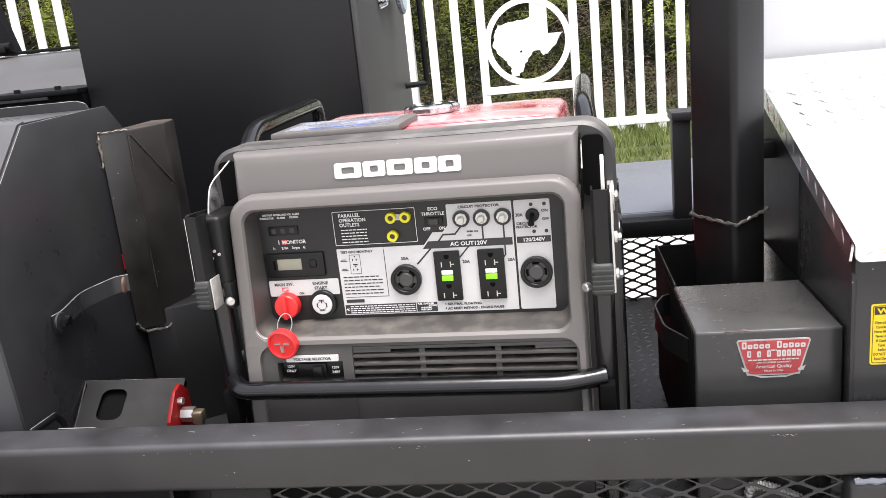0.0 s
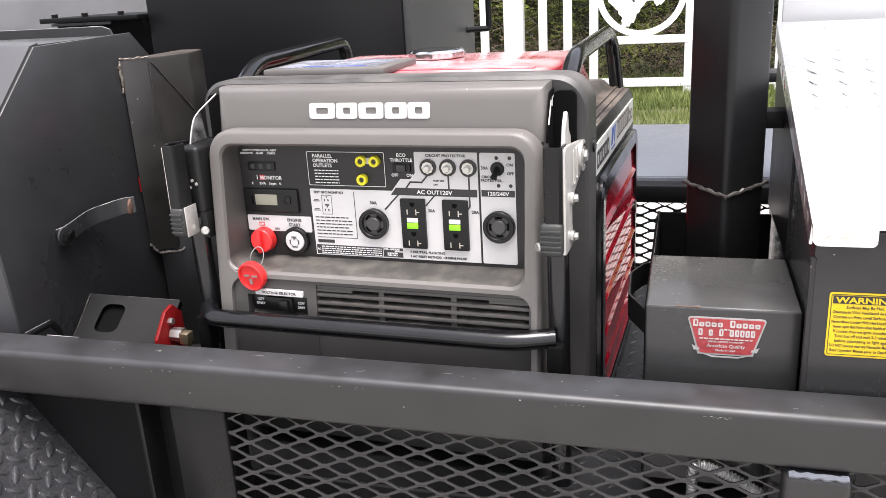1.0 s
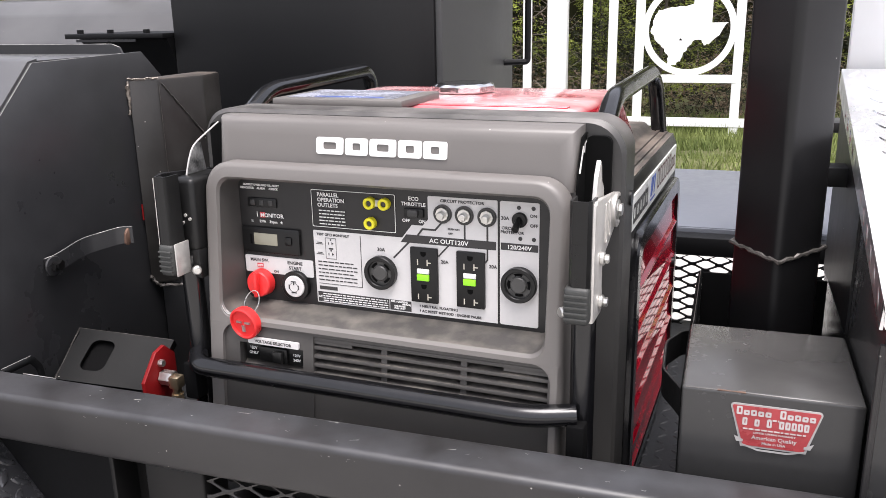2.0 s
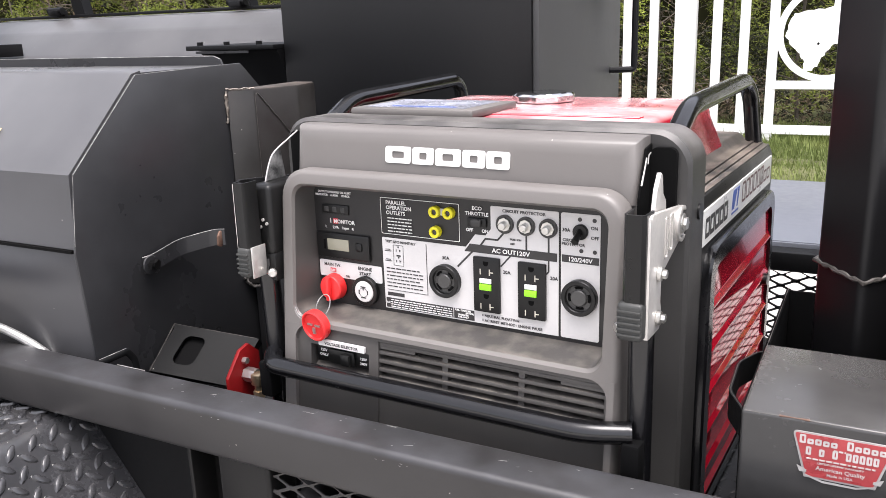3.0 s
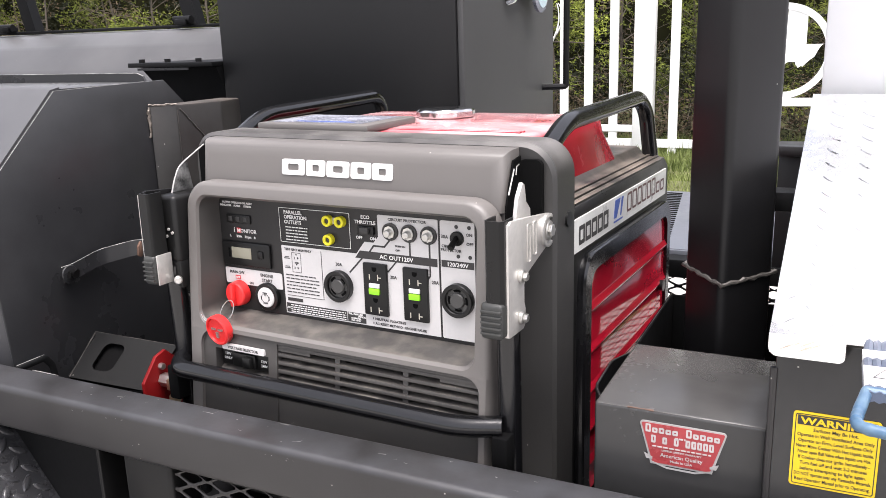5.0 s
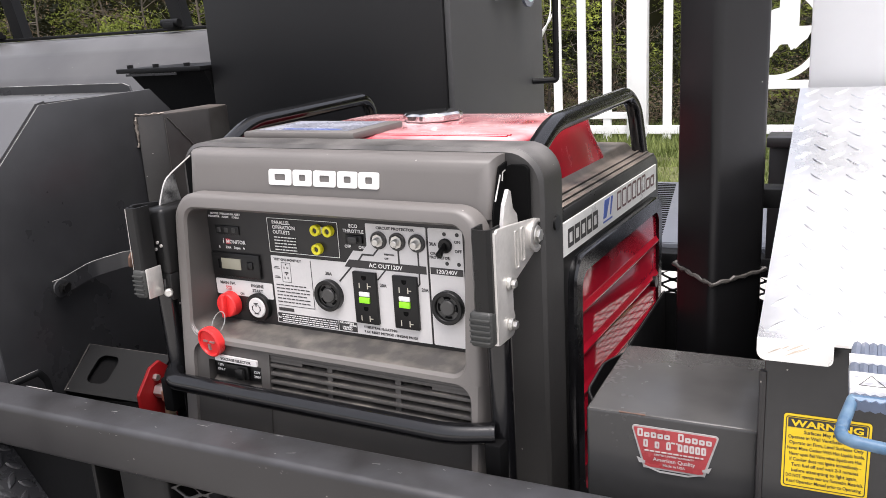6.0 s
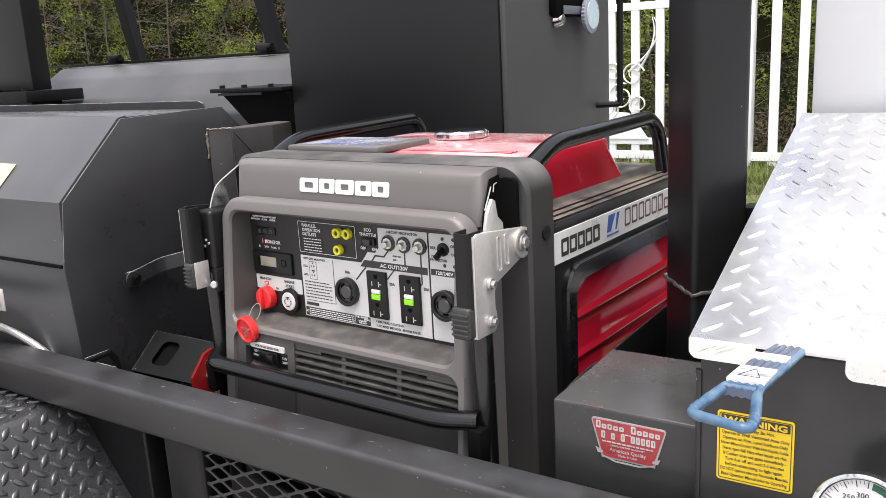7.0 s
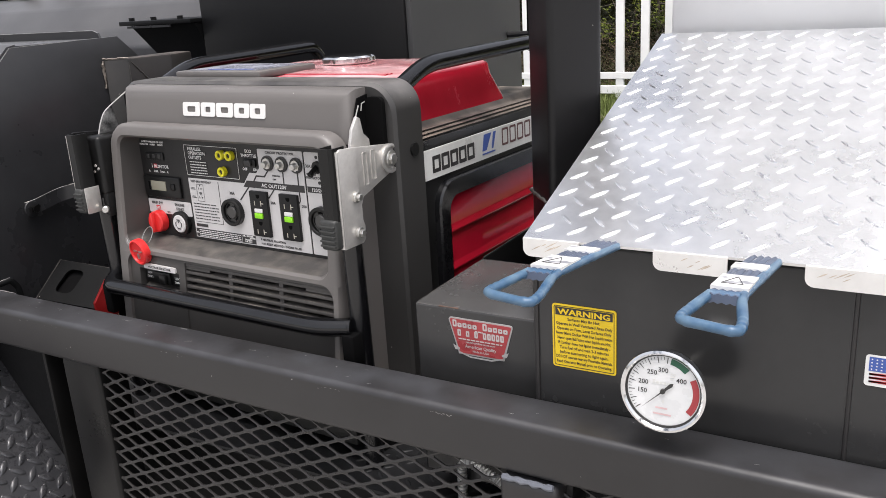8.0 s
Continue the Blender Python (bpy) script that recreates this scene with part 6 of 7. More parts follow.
                              ("FUEL : GASOLINE", 0.0085, 1.0438, 0.0042, "LEFT", 0.9), ("(PETROL)", 0.028, 1.0403, 0.0036, "LEFT", 1.0), ("UNLEADED", 0.014, 1.0365, 0.0036, "LEFT", 1.05), ("FUEL ONLY", 0.014, 1.0328, 0.0036, "LEFT", 1.05), ("AC", -0.1235, 1.0375, 0.005, "LEFT", 1.0)):
    letters(bm, body, facing_front(x, IY - 0.0004, z), s, al, 0.00022, q)
random.seed(12)
for rows, x0, x1, z0, dz, h in ((4, -0.115, 0.003, 1.0435, 0.0039, 0.0016), (5, -0.114, -0.067, 1.1845, 0.0055, 0.0018)):
    for k in range(rows):
        x = x0
        while x < x1:
            w = random.uniform(0.003, 0.01)
            bar(bm, x, min(x + w, x1), z0 - k * dz, z0 - k * dz + h, IY - 0.0004)
            x += w + 0.0016
for w, r in ((0.0009, (-0.127, 0.021, 1.158, 1.219)),):
    o = rrect(r[0], r[1], r[2], r[3], 0.002, 3)
    i_ = rrect(r[0] + w, r[1] - w, r[2] + w, r[3] - w, 0.002, 3)
    loft(bm, [[(u, IY, v) for u, v in o], [(u, IY, v) for u, v in i_]])
part("white_print", bm, "white_ink", panel, smooth=0, kind="stuff")
bm = bmesh.new()
bar(bm, -0.2265, -0.2165, 1.1655, 1.1745, IY - 0.0001)
bar(bm, -0.2395, -0.2275, 1.0785, 1.0855, IY - 0.0004)
part("red_print", bm, "red_ink", panel, smooth=0, kind="stuff")
bm = bmesh.new()
letters(bm, "OFF", facing_front(-0.2335, IY - 0.0008, 1.0798), 0.0058, "CENTER", 0.0002)
part("off_print", bm, "white_ink", panel, smooth=0, kind="stuff")
# display
lc = part("display_unit", box(bmesh.new(), -0.263, -0.152, PY - 0.006, PY, 1.1045, 1.1495, 0.003), "outlet", gen, "hour meter display in a black housing")
part("screen", box(bmesh.new(), -0.2385, -0.1935, PY - 0.0072, PY - 0.0055, 1.1195, 1.1395, 0.0005), "lcd", lc, "olive liquid crystal screen")
part("button", box(bmesh.new(), -0.1785, -0.1655, PY - 0.009, PY - 0.005, 1.1225, 1.1365, 0.0025), "outlet", lc)
part("side_mark", box(bmesh.new(), -0.2465, -0.243, PY - 0.0066, PY - 0.0055, 1.12, 1.137), "gap", lc)
ind = part("indicator_strip", box(bmesh.new(), -0.2485, -0.193, PY - 0.003, PY, 1.1825, 1.1985, 0.0015), "outlet", gen, "three small indicator lamps")
for x in (-0.238, -0.221, -0.204):
    part("indicator_lamp", box(bmesh.new(), x - 0.0045, x + 0.0045, PY - 0.0042, PY - 0.002, 1.1862, 1.1948, 0.0008), "frame", ind)
# eco switch
es_ = part("eco_switch", box(bmesh.new(), 0.036, 0.0685, PY - 0.004, PY, 1.1855, 1.1995, 0.0015), "outlet", gen, "black rocker switch")
bm = bmesh.new()
box(bm, 0.044, 0.0615, PY - 0.010, PY - 0.003, 1.187, 1.198, 0.0025)
part("rocker", bm, "frame", es_)


def ring(bm, x, z, r0, r1, y0, y1, seg=28):
    prof = [(r1, y1), (r1, y0 + 0.001), (r1 - 0.001, y0), (r0 + 0.001, y0), (r0, y0 + 0.001), (r0, y1)]
    loft(bm, [[(x + r * math.cos(k * math.tau / seg), y, z + r * math.sin(k * math.tau / seg)) for k in range(seg)] for r, y in prof])
    return bm


# parallel outlets
for x, z in ((-0.0214, 1.2035), (0.0038, 1.2035), (-0.0216, 1.171)):
    jk = part("parallel_jack", ring(bmesh.new(), x, z, 0.0046, 0.0095, PY - 0.010, PY), "yellow", gen, "yellow ringed jack")
    part("socket", cyl(bmesh.new(), (x, PY - 0.002, z), (x, PY - 0.0065, z), 0.0054, seg=14), "frame", jk)
part("jack_link", box(bmesh.new(), -0.0135, -0.0035, PY - 0.003, PY, 1.198, 1.209, 0.0008), "panel_white", gen, "white link plate")
# breakers
for x in (0.1003, 0.1352, 0.171):
    bk = part("breaker_button", ring(bmesh.new(), x, 1.1945, 0.0105, 0.0145, PY - 0.006, PY, 24), "frame", gen, "push button circuit breaker")
    bm = bmesh.new()
    cyl(bm, (x, PY - 0.001, 1.1945), (x, PY - 0.007, 1.1945), 0.0105, seg=8)
    cyl(bm, (x, PY - 0.006, 1.1945), (x, PY - 0.016, 1.193), 0.006, seg=16, bevel=0.001)
    part("button", bm, "steel", bk, "zinc button and nut")
# toggle breaker
tg = part("toggle_base", cyl(bmesh.new(), (0.221, PY, 1.194), (0.221, PY - 0.006, 1.194), 0.0115, seg=22, bevel=0.001), "outlet", gen, "black toggle breaker")
bm = bmesh.new()
cyl(bm, (0.221, PY - 0.004, 1.196), (0.2195, PY - 0.022, 1.183), 0.0042, 0.0055, seg=14)
part("toggle_lever", bm, "outlet", tg)


# duplex outlets
def outlet(x0, x1, z0, z1):
    ob = part("gfci_outlet", box(bmesh.new(), x0, x1, PY - 0.008, PY - 0.001, z0, z1, 0.0016), "outlet", gen, "black duplex outlet with test buttons")
    xc, zc, h = (x0 + x1) / 2, (z0 + z1) / 2, z1 - z0
    part("test_button", box(bmesh.new(), xc - 0.0105, xc + 0.0095, PY - 0.0105, PY - 0.007, zc + 0.0035, zc + 0.0112, 0.0008), "white_ink", ob, "white test button")
    part("reset_button", box(bmesh.new(), xc - 0.0105, xc + 0.0095, PY - 0.0115, PY - 0.007, zc - 0.0075, zc + 0.0025, 0.0008), "green", ob, "bright green reset button")
    bm = bmesh.new()
    for dz in (0.0215, -0.0345):
        box(bm, xc - 0.0105, xc - 0.0088, PY - 0.0085, PY - 0.0078, zc + dz - 0.0045, zc + dz + 0.0045)
        box(bm, xc + 0.0055, xc + 0.0072, PY - 0.0085, PY - 0.0078, zc + dz - 0.005, zc + dz + 0.005)
        box(bm, xc + 0.0072, xc + 0.0125, PY - 0.0085, PY - 0.0078, zc + dz - 0.0008, zc + dz + 0.0008)
    part("contact_slot", bm, "slot", ob, "metal contacts in the slots", smooth=0, kind="stuff")
    bm = bmesh.new()
    for dz in (0.0355, -0.0175):
        prism(bm, [(xc + 0.0045 * math.cos(radians(a_)), zc + dz + 0.0045 * math.sin(radians(a_))) for a_ in range(180, 361, 20)] + [(xc + 0.0045, zc + dz + 0.003), (xc - 0.0045, zc + dz + 0.003)], "y", PY - 0.0084, PY - 0.0078)
    parts("ground_hole", bm, "gap", ob, smooth=0)
    return ob


outlet(0.0463, 0.0915, 1.0505, 1.1395)
outlet(0.1227, 0.168, 1.0505, 1.1395)


def twist_socket(x, z, r, name, turn):
    so = part(name, ring(bmesh.new(), x, z, r * 0.74, r, PY - 0.012, PY, 36), "outlet", gen, "round black twist-lock socket")
    part("socket_face", cyl(bmesh.new(), (x, PY, z), (x, PY - 0.006, z), r * 0.76, seg=28), "socket_grey", so, "dark grey socket face")
    bm = bmesh.new()
    for k in range(4):
        a0 = turn + k * 90
        pin, pout = [], []
        for s in range(6):
            a_ = radians(a0 + s * 9)
            pin.append(bm.verts.new((x + r * 0.50 * math.cos(a_), PY - 0.0065, z + r * 0.52 * math.sin(a_))))
            pout.append(bm.verts.new((x + r * 0.66 * math.cos(a_), PY - 0.0065, z + r * 0.66 * math.sin(a_))))
        for s in range(5):
            bm.faces.new((pin[s], pout[s], pout[s + 1], pin[s + 1]))
    part("curved_slot", bm, "gap", so, smooth=0, kind="stuff")
    part("core", cyl(bmesh.new(), (x, PY - 0.004, z), (x, PY - 0.0105, z), r * 0.46, seg=24, bevel=0.0015), "socket_grey", so)
    return so


twist_socket(-0.006, 1.092, 0.0272, "twist_socket", 20)
twist_socket(0.2215, 1.0955, 0.0272, "twist_socket", 70)
# engine start
st = part("start_button", ring(bmesh.new(), -0.1645, 1.0535, 0.0185, 0.0255, PY - 0.010, PY, 32), "outlet", gen, "round white engine start button")
part("button_face", cyl(bmesh.new(), (-0.1645, PY, 1.0535), (-0.1645, PY - 0.012, 1.0535), 0.0186, seg=32, bevel=0.0015), "panel_white", st)
bm = bmesh.new()
ring(bm, -0.1645, 1.0525, 0.0074, 0.0088, PY - 0.0126, PY - 0.0118, 24)
box(bm, -0.1695, -0.1595, PY - 0.0126, PY - 0.0118, 1.0615, 1.0632)
box(bm, -0.1655, -0.1635, PY - 0.0126, PY - 0.0118, 1.0565, 1.0625)
box(bm, -0.1742, -0.1722, PY - 0.0126, PY - 0.0118, 1.049, 1.0565)
box(bm, -0.1568, -0.1548, PY - 0.0126, PY - 0.0118, 1.049, 1.0565)
box(bm, -0.1695, -0.1595, PY - 0.0126, PY - 0.0118, 1.0425, 1.044)
part("start_symbol", bm, "ink", st, smooth=0, kind="stuff")
# main switch key and its fob
bm = bmesh.new()
cyl(bm, (-0.2305, PY, 1.053), (-0.2305, -0.013, 1.053), 0.0235, 0.0222, seg=32, bevel=0.002)
key = part("key_knob", bm, "red_plastic", gen, "red round key switch cap")
bm = bmesh.new()
box(bm, -0.2345, -0.2265, -0.0225, -0.012, 1.032, 1.0745, 0.003)
part("key_bar", bm, "red_plastic", key)
fobm = pose(-0.223, -0.064, 1.005, 8, 0, -6)
bm = bmesh.new()
loft(bm, [[fobm @ Vector((r * math.cos(k * math.tau / 32), y, r * math.sin(k * math.tau / 32))) for k in range(32)] for r, y in ((0.0265, 0.006), (0.0275, 0.0), (0.0275, -0.008), (0.025, -0.010), (0.0235, -0.0095), (0.0225, -0.006), (0.0001, -0.006))], True)
fob = part("spare_cap", bm, "red_plastic", gen, "red spare key cap on a wire ring")
bm = bmesh.new()
for x0, x1, z0, z1 in ((-0.014, -0.003, 0.001, 0.004), (0.003, 0.014, 0.001, 0.004), (-0.004, 0.002, -0.014, -0.003)):
    box(bm, x0, x1, -0.0085, -0.0055, z0, z1, 0, m=fobm)
parts("cap_contact", bm, "steel", fob)
bm = bmesh.new()
wr = [(-0.2255 + 0.0135 * math.cos(k * math.tau / 28), -0.030 - 0.022 * (0.5 - 0.5 * math.sin(k * math.tau / 28)), 1.031 + 0.017 * math.sin(k * math.tau / 28)) for k in range(28)]
tube(bm, wr, 0.0009, 6, closed=True)
tube(bm, round_path([(-0.235, -0.052, 1.016), (-0.262, -0.062, 1.012), (-0.276, -0.055, 1.028)], 0.02), 0.0008, 6)
part("wire_ring", bm, "steel", fob)

# grey side frame
bm = bmesh.new()
arch_o, arch_i = rrect(-0.362, 0.362, DECK - 0.05, 1.337, 0.052, 8), rrect(-0.3, 0.3, DECK - 0.05, 1.3, 0.03, 8)
arch_o = [(u, max(v, DECK + 0.03)) for u, v in arch_o]
arch_i = [(u, max(v, DECK + 0.03)) for u, v in arch_i]
loft(bm, [[(u, 0.055, v) for u, v in arch_i], [(u, 0.055, v) for u, v in [(a_[0] * 0.985, a_[1] - (0.006 if a_[1] > 1.2 else 0)) for a_ in arch_o]], [(u, 0.061, v) for u, v in arch_o], [(u, 0.134, v) for u, v in arch_o], [(u, 0.134, v) for u, v in arch_i]])
arch = part("side_frame", bm, "frame", gen, "grey plastic frame arch")
# black patches laid on the arch as shaded slots
bm = bmesh.new()
for sx in (1, -1):
    x0, x1 = sorted((sx * 0.306, sx * 0.343))
    prism(bm, rrect(x0, x1, 1.212, 1.314, 0.010), "y", 0.046, 0.0555)
parts("frame_slot", bm, "gap", arch, "black patch for the shaded slot behind the handle hinge", smooth=0)
bm = bmesh.new()
cyl(bm, (0.3615, 0.105, 1.215), (0.3655, 0.105, 1.215), 0.012, seg=18)
part("frame_plug", bm, "outlet", arch)
# body
bm = bmesh.new()
bp = [(0.352, DECK + 0.03), (0.356, 1.13), (0.355, 1.205), (0.347, 1.222), (0.325, 1.228), (0.30, 1.232), (0.285, 1.246)]
prism(bm, bp + [(-x, z) for x, z in bp[::-1]], "y", 0.1345, 0.745, 0.004)
part("body_shell", bm, "body", gen, "black plastic body shell, dusty on top")
bm = bmesh.new()
for z, x in ((1.2235, 0.345), (1.2275, 0.333), (1.231, 0.318)):
    box(bm, x - 0.0035, x + 0.0035, 0.136, 0.735, z - 0.003, z + 0.0012, 0.0008)
parts("body_ridge", bm, "body", gen, "dusty moulded ridges")
side = part("side_strip", prism(bmesh.new(), [(0.140, 1.148), (0.715, 1.148), (0.715, 1.2035), (0.136, 1.2035)], "x", 0.3555, 0.3585), "silver_sheet", gen, "silver name strip with coloured marks", smooth=0)
bm = bmesh.new()
for k in range(5):
    y0 = 0.165 + k * 0.031
    o, i_ = rrect(y0, y0 + 0.028, 1.158, 1.19, 0.002, 2), rrect(y0 + 0.007, y0 + 0.021, 1.1655, 1.1825, 0.001, 2)
    loft(bm, [[(0.359, u, v) for u, v in o], [(0.359, u, v) for u, v in i_]])
parts("dark_block", bm, "ink", side, smooth=0)
bm = bmesh.new()
for y0, w in ((0.348, 0.03), (0.386, 0.011)):
    prism(bm, [(y0, 1.165), (y0 + w * 0.55, 1.165), (y0 + w + 0.008, 1.198), (y0 + 0.008, 1.198)], "x", 0.3588, 0.3594)
prism(bm, [(0.348, 1.157), (0.40, 1.157), (0.40, 1.16), (0.348, 1.16)], "x", 0.3588, 0.3594)
parts("blue_block", bm, "blue_ink", side, smooth=0)
bm = bmesh.new()
for k in range(8):
    y0 = 0.43 + k * 0.034
    z1 = 1.1985 if k < 6 else 1.186
    o, i_ = rrect(y0, y0 + 0.028, 1.162, z1, 0.004, 3), rrect(y0 + 0.0048, y0 + 0.0232, 1.1665, z1 - 0.0045, 0.002, 3)
    loft(bm, [[(0.359, u, v) for u, v in o], [(0.359, u, v) for u, v in i_]])
parts("maroon_block", bm, "maroon_ink", side, smooth=0)
# side panel frame and red panel
bm = bmesh.new()
o, i_ = rrect(0.168, 0.728, DECK + 0.02, 1.138, 0.05, 6), rrect(0.2, 0.70, DECK + 0.04, 1.106, 0.03, 6)
loft(bm, [[(0.352, u, v) for u, v in o], [(0.366, u, v) for u, v in o], [(0.370, u * 0.99 + 0.0045, v - 0.002) for u, v in o], [(0.370, u, v) for u, v in i_], [(0.354, u, v) for u, v in i_]])
part("panel_surround", bm, "tube", gen, "black rounded surround")
bm = bmesh.new()
zs = [1.106, 1.028, 0.952, 0.878, 0.806, 0.738, DECK + 0.04]
profile = [(0.358, 1.106)]
for a_, b_ in zip(zs, zs[1:]):
    profile += [(0.3630, a_ - 0.003), (0.3635, b_ + 0.022), (0.3645, b_ + 0.019), (0.3690, b_ + 0.0115), (0.3698, b_ + 0.009), (0.3690, b_ + 0.0065), (0.3600, b_ + 0.002)]
profile += [(0.356, zs[-1]), (0.356, 1.106)]
prism(bm, profile, "y", 0.199, 0.70)
part("red_side_panel", bm, "red_paint", gen, "glossy red ribbed side panel", smooth=38)
bm = bmesh.new()
cyl(bm, (0.366, 0.66, 0.955), (0.376, 0.66, 0.955), 0.012, seg=16)
part("panel_latch", bm, "outlet", gen)
# fuel tank
bm = bmesh.new()
TB = rrect(-0.295, 0.295, 0.175, 0.60, 0.03, 5)
TT = rrect(-0.275, 0.275, 0.165, 0.565, 0.03, 5)
loft(bm, [[(u, v, 1.225) for u, v in TB], [(u * 0.99, v, 1.30) for u, v in TT], [(u * 0.975, 0.365 + (v - 0.365) * 0.985, 1.322) for u, v in TT], [(u * 0.93, 0.365 + (v - 0.365) * 0.95, 1.332) for u, v in TT], [(u * 0.6, 0.365 + (v - 0.365) * 0.6, 1.336) for u, v in TT], [(u * 0.01, 0.365 + (v - 0.365) * 0.01, 1.337) for u, v in TT]], False, True)
tank = part("fuel_tank", bm, "tank_paint", gen, "glossy red fuel tank, dusty on top with sheen painted in", smooth=50)
bm = bmesh.new()
for y in (0.205, 0.22):
    tube(bm, [(-0.24 + 0.06 * k, y, 1.333) for k in range(9)], 0.0045, 8, (1, 0.6))
parts("tank_rib", bm, "tank_paint", tank)
bm = bmesh.new()
N = 96
prof = [(0.045, 1.328, 0), (0.047, 1.337, 0), (0.055, 1.338, 1), (0.058, 1.341, 1), (0.058, 1.35, 1), (0.054, 1.354, 0.8), (0.044, 1.356, 0), (0.02, 1.3555, 0), (0.0005, 1.3555, 0)]
loft(bm, [[(-0.01 + r * (1 + 0.05 * w * math.cos(k * math.tau / N * 9)) * math.cos(k * math.tau / N), 0.40 + r * (1 + 0.05 * w * math.cos(k * math.tau / N * 9)) * math.sin(k * math.tau / N), z) for k in range(N)] for r, z, w in prof], True)
part("fuel_cap", bm, "chrome", gen, "scalloped silver fuel cap")
bm = bmesh.new()
cyl(bm, (-0.01, 0.40, 1.325), (-0.01, 0.40, 1.338), 0.049, seg=32)
part("cap_gasket", bm, "red_ink", gen, "red cap collar")
bm = bmesh.new()
box(bm, -0.27, -0.02, 0.13, 0.30, 1.334, 1.348, 0.004, 2)
tray = part("top_plate", bm, "cover", gen, "grey instruction plate on the tank")
bm = bmesh.new()
box(bm, -0.25, -0.045, 0.15, 0.285, 1.3482, 1.3488)
part("top_label", bm, "tray_label", tray, smooth=0)
bm = bmesh.new()
box(bm, -0.2, -0.07, 0.16, 0.17, 1.3489, 1.3492)
part("blue_line", bm, "blue_ink", tray, smooth=0)
# top pipes
for x, xb in ((0.315, 0.302), (-0.325, -0.365)):
    bm = bmesh.new()
    tube(bm, round_path([(x, 0.105, 1.295), (x, 0.14, 1.318), (x * 0.5 + xb * 0.5, 0.235, 1.350), (xb, 0.685, 1.356), (xb * 1.02, 0.725, 1.325), (xb * 1.06, 0.735, 1.205)], 0.045, 7), 0.0165, 16)
    part("top_pipe", bm, "tube", gen, "black painted tube handle")
# front roll bar and handle tubes
bm = bmesh.new()
tube(bm, round_path([(-0.327, -0.062, 0.934), (-0.305, -0.094, 0.929), (0.262, -0.086, 0.929), (0.327, -0.066, 0.933)], 0.03, 6), 0.0165, 16)
tube(bm, [(0.3195, -0.0683, 0.9325), (0.3235, -0.0671, 0.9328)], 0.0174, 16)
part("front_bar", bm, "tube", gen, "black tube bar across the front")
for sx in (1, -1):
    x = 0.331 * sx
    bm = bmesh.new()
    tube(bm, [(x, -0.052, 1.11), (x, -0.05, 1.0), (x, -0.044, DECK)], 0.0175, 16)
    part("leg_tube", bm, "tube", gen, "black upright tube")
    part("leg_bracket", box(bmesh.new(), min(x - 0.014 * sx, x + 0.012 * sx), max(x - 0.014 * sx, x + 0.012 * sx), -0.088, -0.058, 0.86, 0.925, 0.004), "flat_black", gen, "black bracket under the bar end")
    bm = bmesh.new()
    hx = x if sx > 0 else x - 0.012
    if sx > 0:
        u_ = [(0.3195, -0.070), (0.3195, -0.100), (0.3240, -0.106), (0.344, -0.106), (0.3485, -0.100), (0.3485, -0.070), (0.3455, -0.070), (0.3455, -0.0995), (0.343, -0.1025), (0.325, -0.1025), (0.3225, -0.0995), (0.3225, -0.070)]
        prism(bm, u_, "z", 1.115, 1.252)
    else:
        u_ = [(-0.348, -0.064), (-0.348, -0.098), (-0.3435, -0.104), (-0.327, -0.104), (-0.323, -0.098), (-0.323, -0.072), (-0.326, -0.072), (-0.326, -0.0965), (-0.3285, -0.1005), (-0.3415, -0.1005), (-0.345, -0.0965), (-0.345, -0.064)]
        prism(bm, u_, "z", 1.115, 1.247)
    h = part("folding_handle", bm, "outlet", gen, "folded black carry handle")
    bm = bmesh.new()
    gx0, gx1, gy0, gy1 = (x - 0.0165, x + 0.0180, -0.111, -0.068) if sx > 0 else (x - 0.018, x + 0.009, -0.108, -0.08)
    box(bm, gx0, gx1, gy0, gy1, 1.085, 1.137, 0.006, 3)
    for k in range(5):
        box(bm, gx0 + 0.0015, gx1 - 0.0015, gy0 - 0.0025, gy0 + 0.015, 1.092 + k * 0.008, 1.0955 + k * 0.008, 0.001)
    part("grip_sleeve", bm, "grip", h, "ribbed grey rubber sleeve")
    # hinge clamp plate
    bm = bmesh.new()
    pl = [(-0.091, 1.083), (-0.044, 1.083), (-0.037, 1.089), (-0.036, 1.112), (-0.040, 1.122), (-0.040, 1.148), (-0.034, 1.160), (0.040, 1.184), (0.058, 1.187), (0.069, 1.197), (0.072, 1.210), (0.067, 1.225), (0.054, 1.234), (-0.05, 1.246), (-0.085, 1.249), (-0.091, 1.245)]
    xa, xb = sorted((sx * 0.345, sx * 0.352))
    prism(bm, pl, "x", xa, xb, 0.0015)
    xa, xb = sorted((sx * 0.325, sx * 0.3445))
    if sx > 0:
        prism(bm, [(-0.05, 1.226), (0.008, 1.232), (0.006, 1.25), (-0.008, 1.262), (-0.014, 1.288), (-0.022, 1.292), (-0.037, 1.272)], "x", (xa + xb) / 2 + 0.004 * sx - 0.003, (xa + xb) / 2 + 0.004 * sx + 0.003, 0.001)
    xa, xb = sorted((sx * 0.336, sx * 0.352))
    box(bm, xa, xb, -0.0945, -0.0905, 1.084, 1.246, 0.0015)
    if sx > 0:
        for y in (-0.024, -0.002):
            o, i_ = rrect(y - 0.006, y + 0.006, 1.178 + 0.25 * (y + 0.022), 1.234, 0.003, 3), rrect(y - 0.0046, y + 0.0046, 1.1795 + 0.25 * (y + 0.022), 1.2325, 0.002, 3)
            loft(bm, [[(0.352, u, v) for u, v in o], [(0.3532, u, v) for u, v in o], [(0.3532, u, v) for u, v in i_], [(0.352, u, v) for u, v in i_]])
